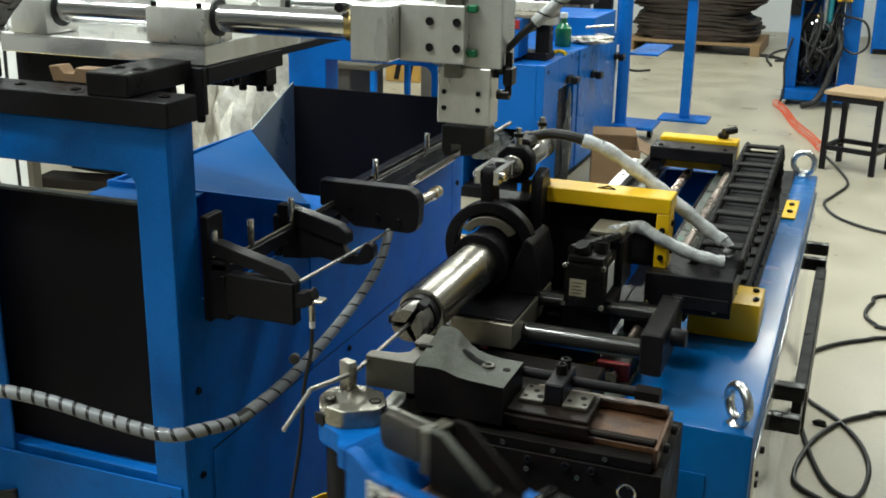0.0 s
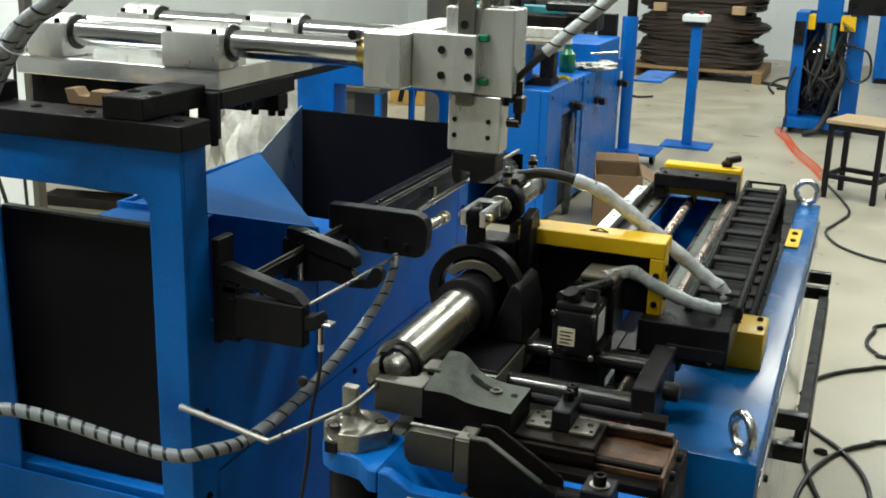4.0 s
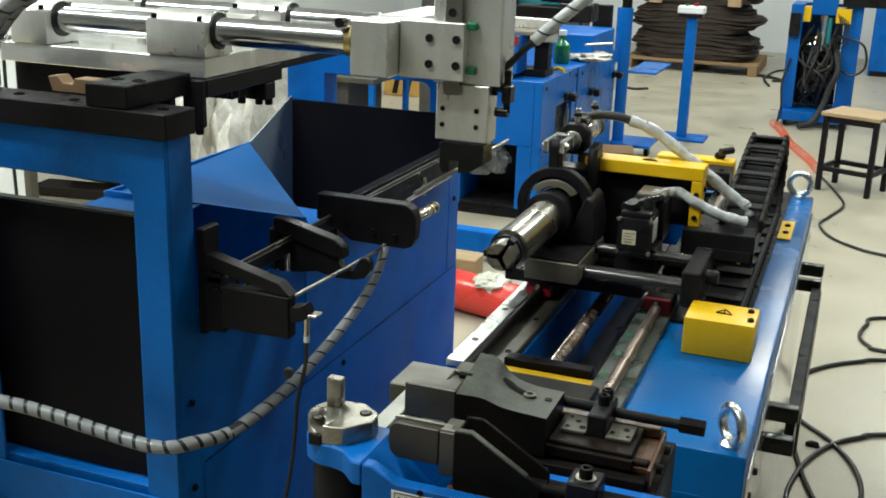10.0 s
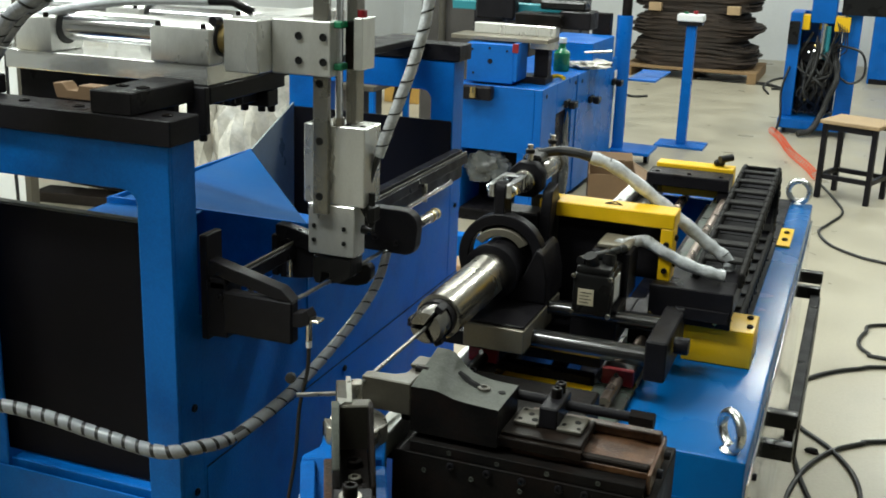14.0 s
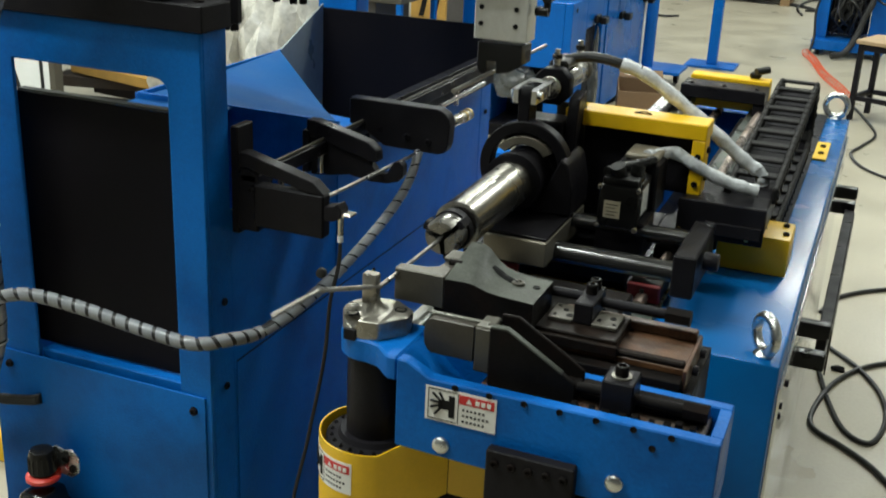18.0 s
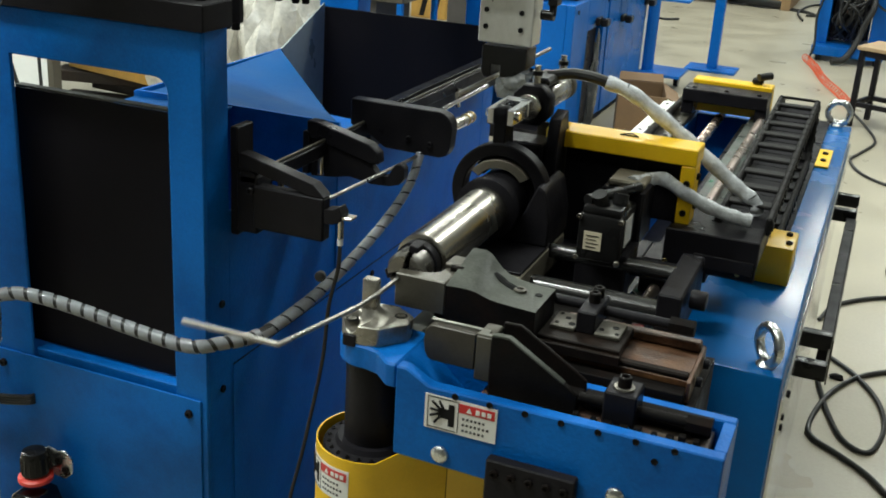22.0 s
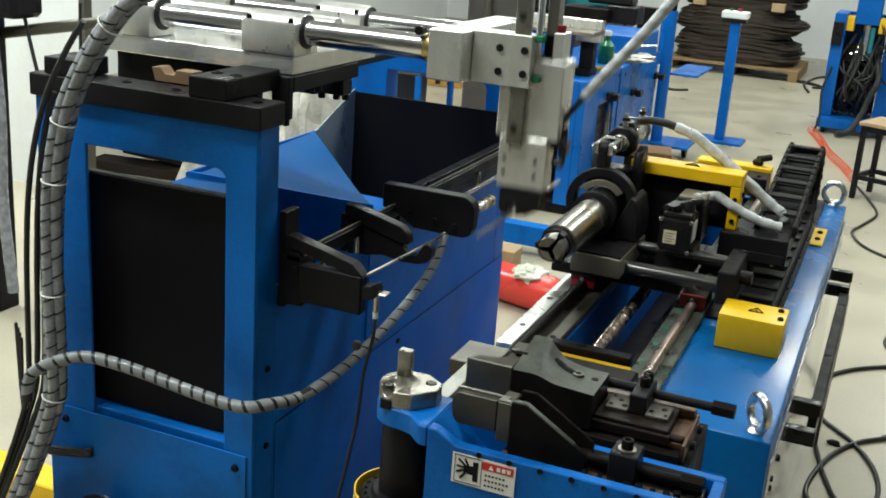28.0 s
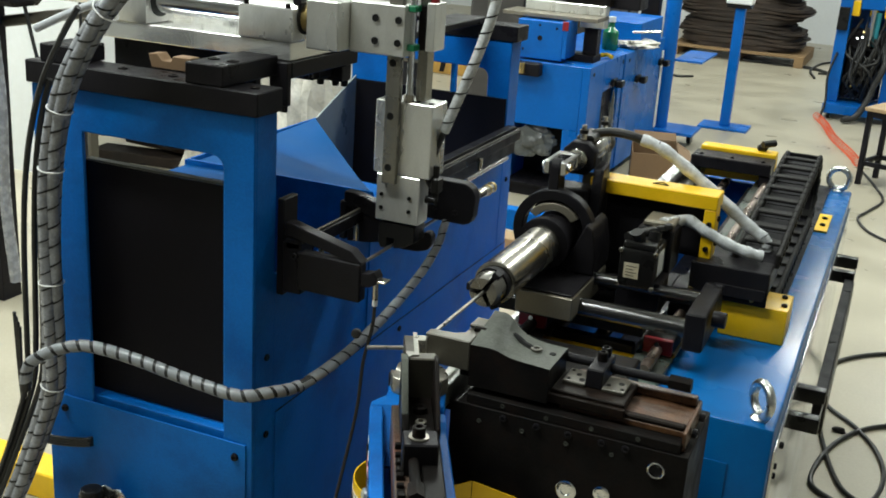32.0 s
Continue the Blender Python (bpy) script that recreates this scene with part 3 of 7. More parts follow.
for z in (1.40, 1.47):
    hp("cushion", B(-0.601, -0.585, 1.672, 1.70, z - 0.006, z + 0.006, 0.002), GREEN)
hp("stop_pad", C((-0.632, 1.70, 1.4755), (-0.632, 1.70, 1.490), 0.010, seg=16), RED)
hp("stop_pad", C((-0.566, 1.71, 1.482), (-0.566, 1.71, 1.494), 0.009, seg=16), RED)

ln = spline([(-1.62, 1.58, 1.36), (-1.54, 1.60, 1.40), (-1.455, 1.62, 1.436), (-1.364, 1.62, 1.464), (-1.241, 1.62, 1.487), (-1.125, 1.62, 1.497), (-1.045, 1.62, 1.500)], 8)
overhose = part("air_hose", TUBE([p + Vector((0.94, -1.70, -1.38)) for p in ln], 0.0085, 12), WRAP, head, "pale grey air hose over the slide plate")
part("hose_end", TUBE([(-0.105, -0.08, 0.120), (-0.06, -0.08, 0.121), (-0.028, -0.07, 0.105)], 0.0075, 10), PLASTIC, overhose, "black hose connector")

# ---- gripper that slides up and down ----
grip = thing("gripper", "aluminium pneumatic gripper with black jaws", "machine part", (-0.62, 1.71, 1.03))
GO = Matrix.Translation((0.62, -1.71, -1.03))


def gp(name, bm, mat, label="", parent=None):
    bmesh.ops.transform(bm, matrix=GO, verts=bm.verts[:])
    return part(name, bm, mat, parent or grip, label)


gp("slide_rail", B(-0.637, -0.609, 1.668, 1.6815, 1.131, 1.62, 0.001), RAIL, "ground steel slide rail")
for z in (1.163, 1.261, 1.36, 1.46, 1.56):
    gp("rail_screw", LATHE((-0.6245, 1.668, z), (0, -1, 0), [(0, 0.007), (0.0006, 0.007), (0.0006, 0.0055), (0.0001, 0.005)], 14), INK)
gp("back_rail", B(-0.590, -0.570, 1.70, 1.73, 1.29, 1.62, 0.001), RAIL)
gp("piston_rod", C((-0.598, 1.69, 1.28), (-0.598, 1.69, 1.60), 0.0065, seg=16), CHROME)
gp("rod_nut", C((-0.598, 1.69, 1.288), (-0.598, 1.69, 1.302), 0.010, seg=6), STEEL)
gp("cylinder_body", B(-0.662, -0.545, 1.682, 1.75, 1.1475, 1.288, 0.002), ALU)
for x, y in ((-0.585, 1.70), (-0.557, 1.70), (-0.65, 1.70)):
    gp("top_screw", LATHE((x, y, 1.288), (0, 0, 1), [(0, 0.0055), (0.001, 0.0055), (0.001, 0.004), (0.0003, 0.004)], 12), INK)
gp("face_plate", B(-0.652, -0.562, 1.679, 1.724, 1.055, 1.147, 0.0015), ALU)
for x in (-0.640, -0.5815):
    for z in (1.080, 1.1065):
        hole(grip, Vector((x + 0.62, 1.6785 - 1.71, z - 1.03)), (0, -1, 0), 0.0042)
gp("cable_stub", B(-0.545, -0.53, 1.69, 1.72, 1.12, 1.15, 0.003), PLASTIC)
gp("jaw", POLY([(-0.645, 1.05), (-0.569, 1.05), (-0.569, 1.018), (-0.590, 1.004), (-0.612, 1.000), (-0.612, 1.02), (-0.628, 1.02), (-0.628, 0.998), (-0.640, 0.998), (-0.645, 1.010)], 0.05, "y", 0.0015, at=1.682), PLASTIC, "black steel gripper jaw")
for z in (1.165, 1.125):
    gp("air_fitting", C((-0.556, 1.70, z - 0.02), (-0.535, 1.70, z - 0.02), 0.008, seg=14), PLASTIC)
    gp("air_fitting", C((-0.538, 1.70, z - 0.02), (-0.538, 1.70, z + 0.008), 0.006, seg=12), PLASTIC)
hose_line = spline([(-0.545, 1.70, 1.13), (-0.557, 1.705, 1.150), (-0.55, 1.715, 1.193), (-0.54, 1.72, 1.229), (-0.517, 1.72, 1.295), (-0.492, 1.72, 1.365), (-0.473, 1.72, 1.426), (-0.461, 1.72, 1.475), (-0.457, 1.725, 1.53), (-0.462, 1.74, 1.62), (-0.47, 1.76, 1.74)], 8)
HP = Vector((-0.55, 1.715, 1.16))
hose_line = [p - HP for p in hose_line]
swing = part("air_hose", TUBE(hose_line[:28], 0.006, 8), RUBBER, grip)
part("hose_wrap", TUBE(hose_line[25:], 0.0098, 12), WRAP_WHITE, swing, "pale spiral wrapped air hose")
part("wrap_edge", BAND(hose_line[25:], 0.0099, 17, 0.10, thick=0.0004), RUBBER, swing)
HP = HP - Vector((-0.62, 1.71, 1.03))
# short pins that lift waiting wires off the rail
PINS = []
for x, y in ((-0.975, 1.50), (-0.95, 1.575), (-0.957, 1.7305), (-0.945, 2.08), (-0.945, 2.375)):
    p = part("lift_pin", C((0, 0, -0.045), (0, 0, 0), 0.006, seg=14, bevel=0.001), STEEL, arms)
    PINS.append((p, Vector((x + 0.9, y - 1.7, 0.040))))
# ---- bending machine bed ----
bed = thing("bending_machine", "blue painted bending machine bed with linear rails", "machine", (-0.4, 2.8, 0))
BO = Matrix.Translation((0.4, -2.8, 0))


def bp(name, bm, mat, label="", parent=None):
    bmesh.ops.transform(bm, matrix=BO, verts=bm.verts[:])
    return part(name, bm, mat, parent or bed, label)


YB = 3.665
bp("bed_side", B(-0.405, -0.10, 1.715, YB, 0.02, 0.80, 0.006, segs=2), BLUE_GLOSS)
bp("bed_side", B(-0.70, -0.578, 1.74, YB, 0.02, 0.785, 0.004), BLUE)
bp("end_cover", B(-0.403, -0.172, 1.7125, 1.7148, 0.06, 0.716, 0.0006), BLUE_GLOSS, "flush blue end cover")
# black floor paints the shadow in the trough between the rails
bp("bed_floor", B(-0.578, -0.405, 1.93, YB, 0.50, 0.56, 0.0), BLACK)
bp("inner_plate", B(-0.43, -0.4055, 1.95, YB - 0.06, 0.74, 0.775, 0.002), BLACK)
bp("bed_end", B(-0.578, -0.405, 1.74, 1.93, 0.02, 0.785, 0.003), BLUE)
bp("bed_end", B(-0.578, -0.405, YB - 0.05, YB, 0.02, 0.785, 0.003), BLUE)
bp("edge_bar", B(-0.70, -0.664, 1.90, YB, 0.786, 0.80, 0.001), ALU, "bright flat bar with screws")
for k in range(9):
    hole(bed, Vector((-0.681 + 0.4, 2.02 + 0.2 * k - 2.8, 0.8002)), (0, 0, 1), 0.0075, GREY_STEEL)
    hole(bed, Vector((-0.597 + 0.4, 1.98 + 0.2 * k - 2.8, 0.8032)), (0, 0, 1), 0.0070)
bp("rail_base", B(-0.662, -0.58, 1.75, YB, 0.786, 0.803, 0.002), GREY_STEEL)
bp("rail_base", B(-0.402, -0.328, 1.75, YB, 0.8005, 0.812, 0.002), GREASE, "rail base smeared with green grease")
for x in (-0.63, -0.362):
    bp("rail", C((x, 1.80, 0.822), (x, YB - 0.03, 0.822), 0.0115, seg=20), DARK_STEEL if x < -0.5 else OILED_RAIL)
    bp("rail_support", B(x - 0.010, x + 0.004, 1.80, YB - 0.03, 0.80, 0.820, 0.001), GREASE)
bp("ball_screw", C((-0.50, 1.95, 0.79), (-0.50, YB - 0.04, 0.79), 0.0105, seg=16), DARK_STEEL, "bright threaded ball screw")
thread = [(-0.50 + 0.0118 * math.cos(a), 1.96 + a * 0.0100 / (2 * math.pi), 0.79 + 0.0118 * math.sin(a)) for a in [i * 2 * math.pi / 10 for i in range(1610)]]
bp("screw_thread", TUBE(thread, 0.0033, 6), SCREW_STEEL)
bp("front_bar", B(-0.585, -0.412, 1.915, 1.945, 0.79, 0.818, 0.002), BLACK)
bp("front_guard", B(-0.600, -0.372, 1.842, 1.912, 0.787, 0.803, 0.002), YELLOW, "yellow painted strip")
for x in (-0.592, -0.382):
    screw(bed, Vector((x + 0.4, 1.900 - 2.8, 0.803)), (0, 0, 1), 0.006, 0.005, BRASS)
for x, y, a, b in ((-0.392, 1.935, 0.007, 0.010), (-0.388, 2.045, 0.006, 0.012), (-0.391, 2.150, 0.006, 0.011), (-0.386, 2.30, 0.007, 0.009), (-0.392, 2.75, 0.006, 0.014)):
    own = bmesh.new()
    ring = [own.verts.new((x + a * (1 + 0.35 * noise.noise(Vector((k, y * 9, 1.7)))) * math.cos(k * math.pi / 7), y + b * (1 + 0.35 * noise.noise(Vector((k, y * 9, 1.7)))) * math.sin(k * math.pi / 7), 0.8122)) for k in range(14)]
    tip = own.verts.new((x, y, 0.8138))
    for k in range(14):
        own.faces.new((ring[k], ring[(k + 1) % 14], tip))
    bp("grease_smear", own, GREEN_GREASE, "smear of green grease")
bp("end_box", B(-0.277, -0.139, 2.13, 2.245, 0.801, 0.879, 0.003, segs=2), YELLOW, "yellow painted end box with warning triangle")
for x, y in ((-0.15, 2.16), (-0.155, 2.215)):
    screw(bed, Vector((x + 0.4, y - 2.8, 0.879)), (0, 0, 1), 0.0065, 0.006)
tri = bmesh.new()
tc = Vector((-0.205, 2.19, 0.8805))
for a in range(3):
    p = [tc + Vector((0.018 * math.cos(radians(90 + 120 * (a + k))), 0.018 * math.sin(radians(90 + 120 * (a + k))), 0)) for k in (0, 1)]
    C(p[0], p[1], 0.0012, seg=6, bm=tri)
C(tc + Vector((0, -0.004, 0)), tc + Vector((0, 0.008, 0)), 0.0012, seg=6, bm=tri)
bp("warning_mark", tri, INK)
for y0 in (3.09,):
    bp("side_tab", B(-0.21, -0.132, y0, y0 + 0.20, 0.8005, 0.806, 0.001), YELLOW)
    for y in (y0 + 0.06, y0 + 0.14):
        screw(bed, Vector((-0.15 + 0.4, y - 2.8, 0.806)), (0, 0, 1), 0.008, 0.006)
bp("far_guard", B(-0.60, -0.352, 3.575, 3.645, 0.803, 0.904, 0.003), YELLOW)
cross = bp("far_cross", B(-0.61, -0.35, 3.46, 3.572, 0.852, 0.892, 0.003), BLACK)
for x in (-0.61, -0.385):
    bp("cross_foot", B(x, x + 0.035, 3.47, 3.572, 0.8125, 0.8515, 0.002), BLACK, parent=cross)
for x in (-0.58, -0.48, -0.38):
    screw(bed, Vector((x + 0.4, 3.49 - 2.8, 0.892)), (0, 0, 1), 0.007, 0.004, DARK_STEEL)
bp("chain_tray", B(-0.326, -0.168, 2.30, YB, 0.801, 0.807, 0.001), BLACK, "black cable chain tray")


bp("cable_gland", B(-0.42, -0.385, 3.60, 3.63, 0.9045, 0.925, 0.006), PLASTIC)
bp("cable_gland", C((-0.40, 3.59, 0.93), (-0.365, 3.62, 0.935), 0.012, seg=12), PLASTIC)


def eyebolt(x, y, turn, size=1.0):
    e = thing("eyebolt", "galvanised steel lifting eyebolt on the blue bed", "eyebolt", (x, y, 0.80), "lifting eyebolts")
    ux, uy = math.cos(math.radians(turn)), math.sin(math.radians(turn))
    ring = [(ux * 0.030 * size * math.cos(a), uy * 0.030 * size * math.cos(a), size * (0.0385 + 0.030 * math.sin(a))) for a in [i * 2 * math.pi / 36 - math.pi / 2 for i in range(37)]]
    part("ring", TUBE(ring, 0.0088 * size, 12), STEELZ, e)
    part("collar", LATHE((0, 0, 0.0), (0, 0, 1), [(0, 0.017), (0.003, 0.0175), (0.007, 0.014), (0.012, 0.008)], 20), STEELZ, e)
    return e


eyebolt(-0.133, 1.752, 127)
eyebolt(-0.146, 3.642, -8, 1.12)

# side rail with black handles along the bed
for y in (2.095, 3.18):
    bp("side_bracket", B(-0.099, -0.036, y, y + 0.030, 0.632, 0.668, 0.005, segs=2), PLASTIC)
    bp("side_bracket", B(-0.099, -0.036, y + 0.155, y + 0.185, 0.632, 0.668, 0.005, segs=2), PLASTIC)
    bp("bracket_strip", B(-0.0415, -0.037, y + 0.0305, y + 0.1545, 0.634, 0.640, 0.001), GREY_STEEL, "thin grey strip")
bp("side_rail", B(-0.062, -0.036, 2.2855, 3.175, 0.55, 0.650, 0.002), BLACK, "black side rail")
bp("rail_face", B(-0.0358, -0.0325, 2.2855, 3.175, 0.54, 0.645, 0.001), GREY_STEEL, "grey rail face")
bp("side_cover", B(-0.0995, -0.094, 1.75, YB, 0.05, 0.745, 0.001), MIRROR_SIDE, "polished metal side cover")
for z in (0.70, 0.68):
    screw(bed, Vector((-0.094 + 0.4, 1.78 - 2.8, z)), (1, 0, 0), 0.006, 0.004)
screw(bed, Vector((-0.094 + 0.4, 1.885 - 2.8, 0.694)), (1, 0, 0), 0.007, 0.005)

# ---- tool base and pressure die slide ----
base = thing("pressure_die_slide", "oily black steel pressure die slide with rusty guide", "machine part", (-0.4, 1.45, 0.8))
PO = Matrix.Translation((0.4, -1.45, -0.8))


def pp(name, bm, mat, label="", parent=None):
    bmesh.ops.transform(bm, matrix=PO, verts=bm.verts[:])
    return part(name, bm, mat, parent or base, label)


pp("tool_base", B(-0.57, -0.19, 1.325, 1.50, 0.0, 0.9095, 0.001), DARK_STEEL)
pp("rear_base", B(-0.60, -0.352, 1.501, 1.714, 0.25, 0.882, 0.004), DARK_STEEL)
for x, z, r in ((-0.368, 0.805, 0.017), (-0.312, 0.815, 0.013), (-0.285, 0.790, 0.010)):
    pp("fitting", LATHE((x, 1.325, z), (0, -1, 0), [(0, r), (0.002, r), (0.003, r * 0.85), (0.003, r * 0.5), (0.001, r * 0.45)], 20), CHROME, "bright flush hydraulic plug")
screw(base, Vector((-0.385 + 0.4, 1.62 - 1.45, 0.082)), (0, 0, 1), 0.008, 0.005)
screw(base, Vector((-0.56 + 0.4, 1.66 - 1.45, 0.082)), (0, 0, 1), 0.009, 0.006)
screw(base, Vector((-0.58 + 0.4, 1.70 - 1.45, 0.082)), (0, 0, 1), 0.009, 0.006)
pp("guide", B(-0.545, -0.205, 1.328, 1.50, 0.910, 0.926, 0.001), DARK_STEEL)
pp("wear_plate", B(-0.604, -0.574, 1.308, 1.478, 0.898, 0.9345, 0.002), WEAR, "pale ground steel wear plate")
pp("rear_plate", B(-0.640, -0.56, 1.479, 1.575, 0.898, 0.930, 0.002), GREY_STEEL)
pp("rear_plate", B(-0.600, -0.5705, 1.335, 1.478, 0.8855, 0.8975, 0.001), DARK_STEEL)
pp("guide_tray", B(-0.40, -0.206, 1.352, 1.462, 0.9265, 0.936, 0.001), RUST, "rusty oiled guide tray")
pp("guide_rib", B(-0.40, -0.206, 1.445, 1.462, 0.9365, 0.951, 0.002), RUST, "rusty guide strip")
pp("guide_rib", B(-0.40, -0.206, 1.352, 1.366, 0.9365, 0.944, 0.002), OILED_BROWN, "oily guide strip")
pp("guide_end", B(-0.2055, -0.200, 1.34, 1.465, 0.910, 0.940, 0.001), RUST, "worn steel end plate")
screw(base, Vector((-0.198 + 0.4, 1.38 - 1.45, 0.925 - 0.8)), (1, 0, 0), 0.007, 0.008)
screw(base, Vector((-0.198 + 0.4, 1.44 - 1.45, 0.925 - 0.8)), (1, 0, 0), 0.007, 0.008)
rng = random.Random(12)
for i in range(9):
    hole(base, Vector((-0.52 + 0.036 * i + 0.4, (1.3275 if i % 2 else 1.3245) - 1.45, (0.918 if i % 2 else 0.886) + rng.uniform(-0.002, 0.002) - 0.8)), (0, -1, 0), 0.0036, HOLDER)
pp("column", C((-0.64, 1.29, 0.30), (-0.64, 1.29, 0.36), 0.10, seg=40), BLACK)
for x in (-0.48, -0.425, -0.374, -0.321, -0.284):
    screw(base, Vector((x + 0.4, 1.3245 - 1.45, 0.100)), (0, -1, 0), 0.006, 0.003)
pp("plug", LATHE((-0.235, 1.325, 0.878), (0, -1, 0), [(0, 0.010), (0.0005, 0.010), (0.0006, 0.004)], 20), BLACK)
pp("plug_ring", LATHE((-0.235, 1.325, 0.878), (0, -1, 0), [(0, 0.0135), (0.003, 0.0135), (0.004, 0.012), (0.003, 0.0105), (0, 0.0103)], 24), CHROME, "bright ring round a plug")

pdie = new("pressure_die")
pdie.parent = base
pdie["label"] = "worn grey pressure die block"


def dp(name, bm, mat, label=""):
    bmesh.ops.transform(bm, matrix=PO, verts=bm.verts[:])
    return part(name, bm, mat, pdie, label)


def loft(front, back, y0, y1, zb):
    """A block whose top runs from a front outline to a back outline."""
    own = bmesh.new()
    rings = []
    for k in range(5):
        u = k / 4
        row = [(fx + (bx - fx) * u, y0 + (y1 - y0) * u, fz + (bz - fz) * u) for (fx, fz), (bx, bz) in zip(front, back)]
        low = [(row[-1][0], row[0][1], zb), (row[0][0], row[0][1], zb)]
        rings.append([own.verts.new(p) for p in row + low])
    n = len(rings[0])
    for a, b in zip(rings, rings[1:]):
        for i in range(n):
            own.faces.new((a[i], a[(i + 1) % n], b[(i + 1) % n], b[i]))
    own.faces.new(rings[0][::-1])
    own.faces.new(rings[-1])
    bmesh.ops.recalc_face_normals(own, faces=own.faces[:])
    return own


dp("die_block", POLY([(-0.626, 1.337), (-0.549, 1.337), (-0.549, 1.42), (-0.570, 1.42), (-0.572, 1.372), (-0.585, 1.362), (-0.626, 1.357)], 0.050, "z", 0.0018, at=0.959), GREY_STEEL)
dp("die_key", B(-0.572, -0.545, 1.39, 1.425, 1.0095, 1.017, 0.002), GREY_STEEL)
dp("key_hook", C((-0.560, 1.386, 1.012), (-0.541, 1.386, 1.012), 0.0055, seg=12), DARK_STEEL)
dp("under_block", B(-0.575, -0.549, 1.365, 1.42, 0.936, 0.9585, 0.002), DARK_STEEL)
FRONT = [(-0.5485, 1.005), (-0.527, 1.006), (-0.516, 1.006), (-0.504, 1.0045), (-0.494, 1.001), (-0.484, 0.998), (-0.470, 0.996), (-0.453, 0.995), (-0.417, 0.993)]
BACK = [(-0.5485, 1.028), (-0.528, 1.028), (-0.519, 1.024), (-0.510, 1.015), (-0.500, 1.005), (-0.489, 0.998), (-0.475, 0.994), (-0.455, 0.991), (-0.419, 0.990)]
holder = dp("holder", loft(FRONT, BACK, 1.337, 1.44, 0.936), DARK_STEEL, "blackened tool holder with a lighter curved top")
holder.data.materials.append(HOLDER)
# faces that point up take the lighter material, the sides the darker one
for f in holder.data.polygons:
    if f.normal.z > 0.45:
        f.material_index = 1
# near-black tube let into the top paints the slot's shaded opening
slot = bmesh.new()
pts = []
for u in range(9):
    x = -0.503 + 0.0062 * u
    z = 1.0125 - 0.0115 * min(1, (u / 3.4)) - 0.0045 * min(1, max(0, (u - 3) / 5)) if u < 3 else 1.001 - 0.0010 * (u - 3)
    pts.append((x, 1.412 - 0.002 * u, z - 0.0075))
dp("slot", TUBE(pts, lambda u: 0.003 + 0.0052 * math.sin(0.4 + u * 2.3), 10, slot), INK)
dp("slot_screw", LATHE((-0.459, 1.398, 0.9925), (0, 0, 1), [(0, 0.0095), (0.004, 0.0095), (0.005, 0.008), (0.005, 0.005), (0.002, 0.0045)], 18), GREY_STEEL)
dp("slot_screw", C((-0.432, 1.40, 0.988), (-0.432, 1.40, 0.993), 0.0055, seg=12), INK)
dp("carrier_bar", B(-0.4165, -0.300, 1.353, 1.442, 0.942, 0.956, 0.0015), OILED_BROWN)
dp("ledge_strip", B(-0.45, -0.297, 1.344, 1.3525, 0.9365, 0.951, 0.001), OILED_BROWN, "oily brown steel ledge")
for x0, x1 in ((-0.407, -0.372), (-0.344, -0.308)):
    dp("stud_plate", B(x0, x1, 1.382, 1.432, 0.9562, 0.962, 0.001), GREY_STEEL)
for x, y, r in ((-0.400, 1.392, 0.0032), (-0.389, 1.412, 0.0042), (-0.379, 1.395, 0.005), (-0.377, 1.424, 0.0032), (-0.401, 1.424, 0.003), (-0.337, 1.398, 0.0036), (-0.320, 1.412, 0.0048), (-0.314, 1.392, 0.003)):
    dp("stud_hole", LATHE((x, y, 0.962), (0, 0, 1), [(0, r), (0.0008, r), (0.0008, r * 0.75), (0.0002, r * 0.7)], 12), INK)
dp("adjust_block", B(-0.3715, -0.3445, 1.385, 1.462, 0.9562, 0.988, 0.002), BLACK)
for y in (1.428, 1.449):
    dp("adjust_screw", LATHE((-0.358, y, 0.988), (0, 0, 1), [(0, 0.0085), (0.013, 0.0085), (0.015, 0.007), (0.015, 0.0042), (0.009, 0.004)], 16), DARK_STEEL)
dp("adjust_rod", C((-0.418, 1.442, 0.975), (-0.3716, 1.442, 0.975), 0.0075, seg=14), BLACK)
dp("adjust_rod", C((-0.344, 1.442, 0.972), (-0.245, 1.442, 0.972), 0.0075, seg=14), BLACK)
dp("adjust_nut", C((-0.252, 1.442, 0.972), (-0.217, 1.442, 0.972), 0.0125, seg=6), DARK_STEEL)

# ---- bending arm: turns about the die ----
arm = thing("swing_bender", "blue swing arm with steel bend die and clamp", "machine part", (-0.615, 1.270, 0.88))
RO = Matrix.Translation((0.615, -1.270, -0.88))


def rp(name, bm, mat, label="", parent=None):
    bmesh.ops.transform(bm, matrix=RO, verts=bm.verts[:])
    return part(name, bm, mat, parent or arm, label)


neck = [(-0.630 + 0.0455 * math.cos(a), 1.280 + 0.0455 * math.sin(a)) for a in [radians(75) + i * radians(205) / 16 for i in range(17)]]
rp("neck", POLY(neck + [(-0.600, 1.230), (-0.576, 1.2065), (-0.5605, 1.2065), (-0.5605, 1.318), (-0.60, 1.322)], 0.035, "z", 0.003, at=0.902), BLUE)
rp("neck_ramp", SHEET([(-0.5602, 1.2260, 0.9350), (-0.495, 1.2260, 0.872), (-0.495, 1.3015, 0.872), (-0.5602, 1.3015, 0.9350)], -0.012), BLUE)
rp("arm_front", POLY([(-0.560, 0.806), (-0.560, 0.9365), (-0.546, 0.9365), (-0.512, 0.918), (-0.131, 0.918), (-0.131, 0.795)], 0.020, "y", 0.002, at=1.205), BLUE)
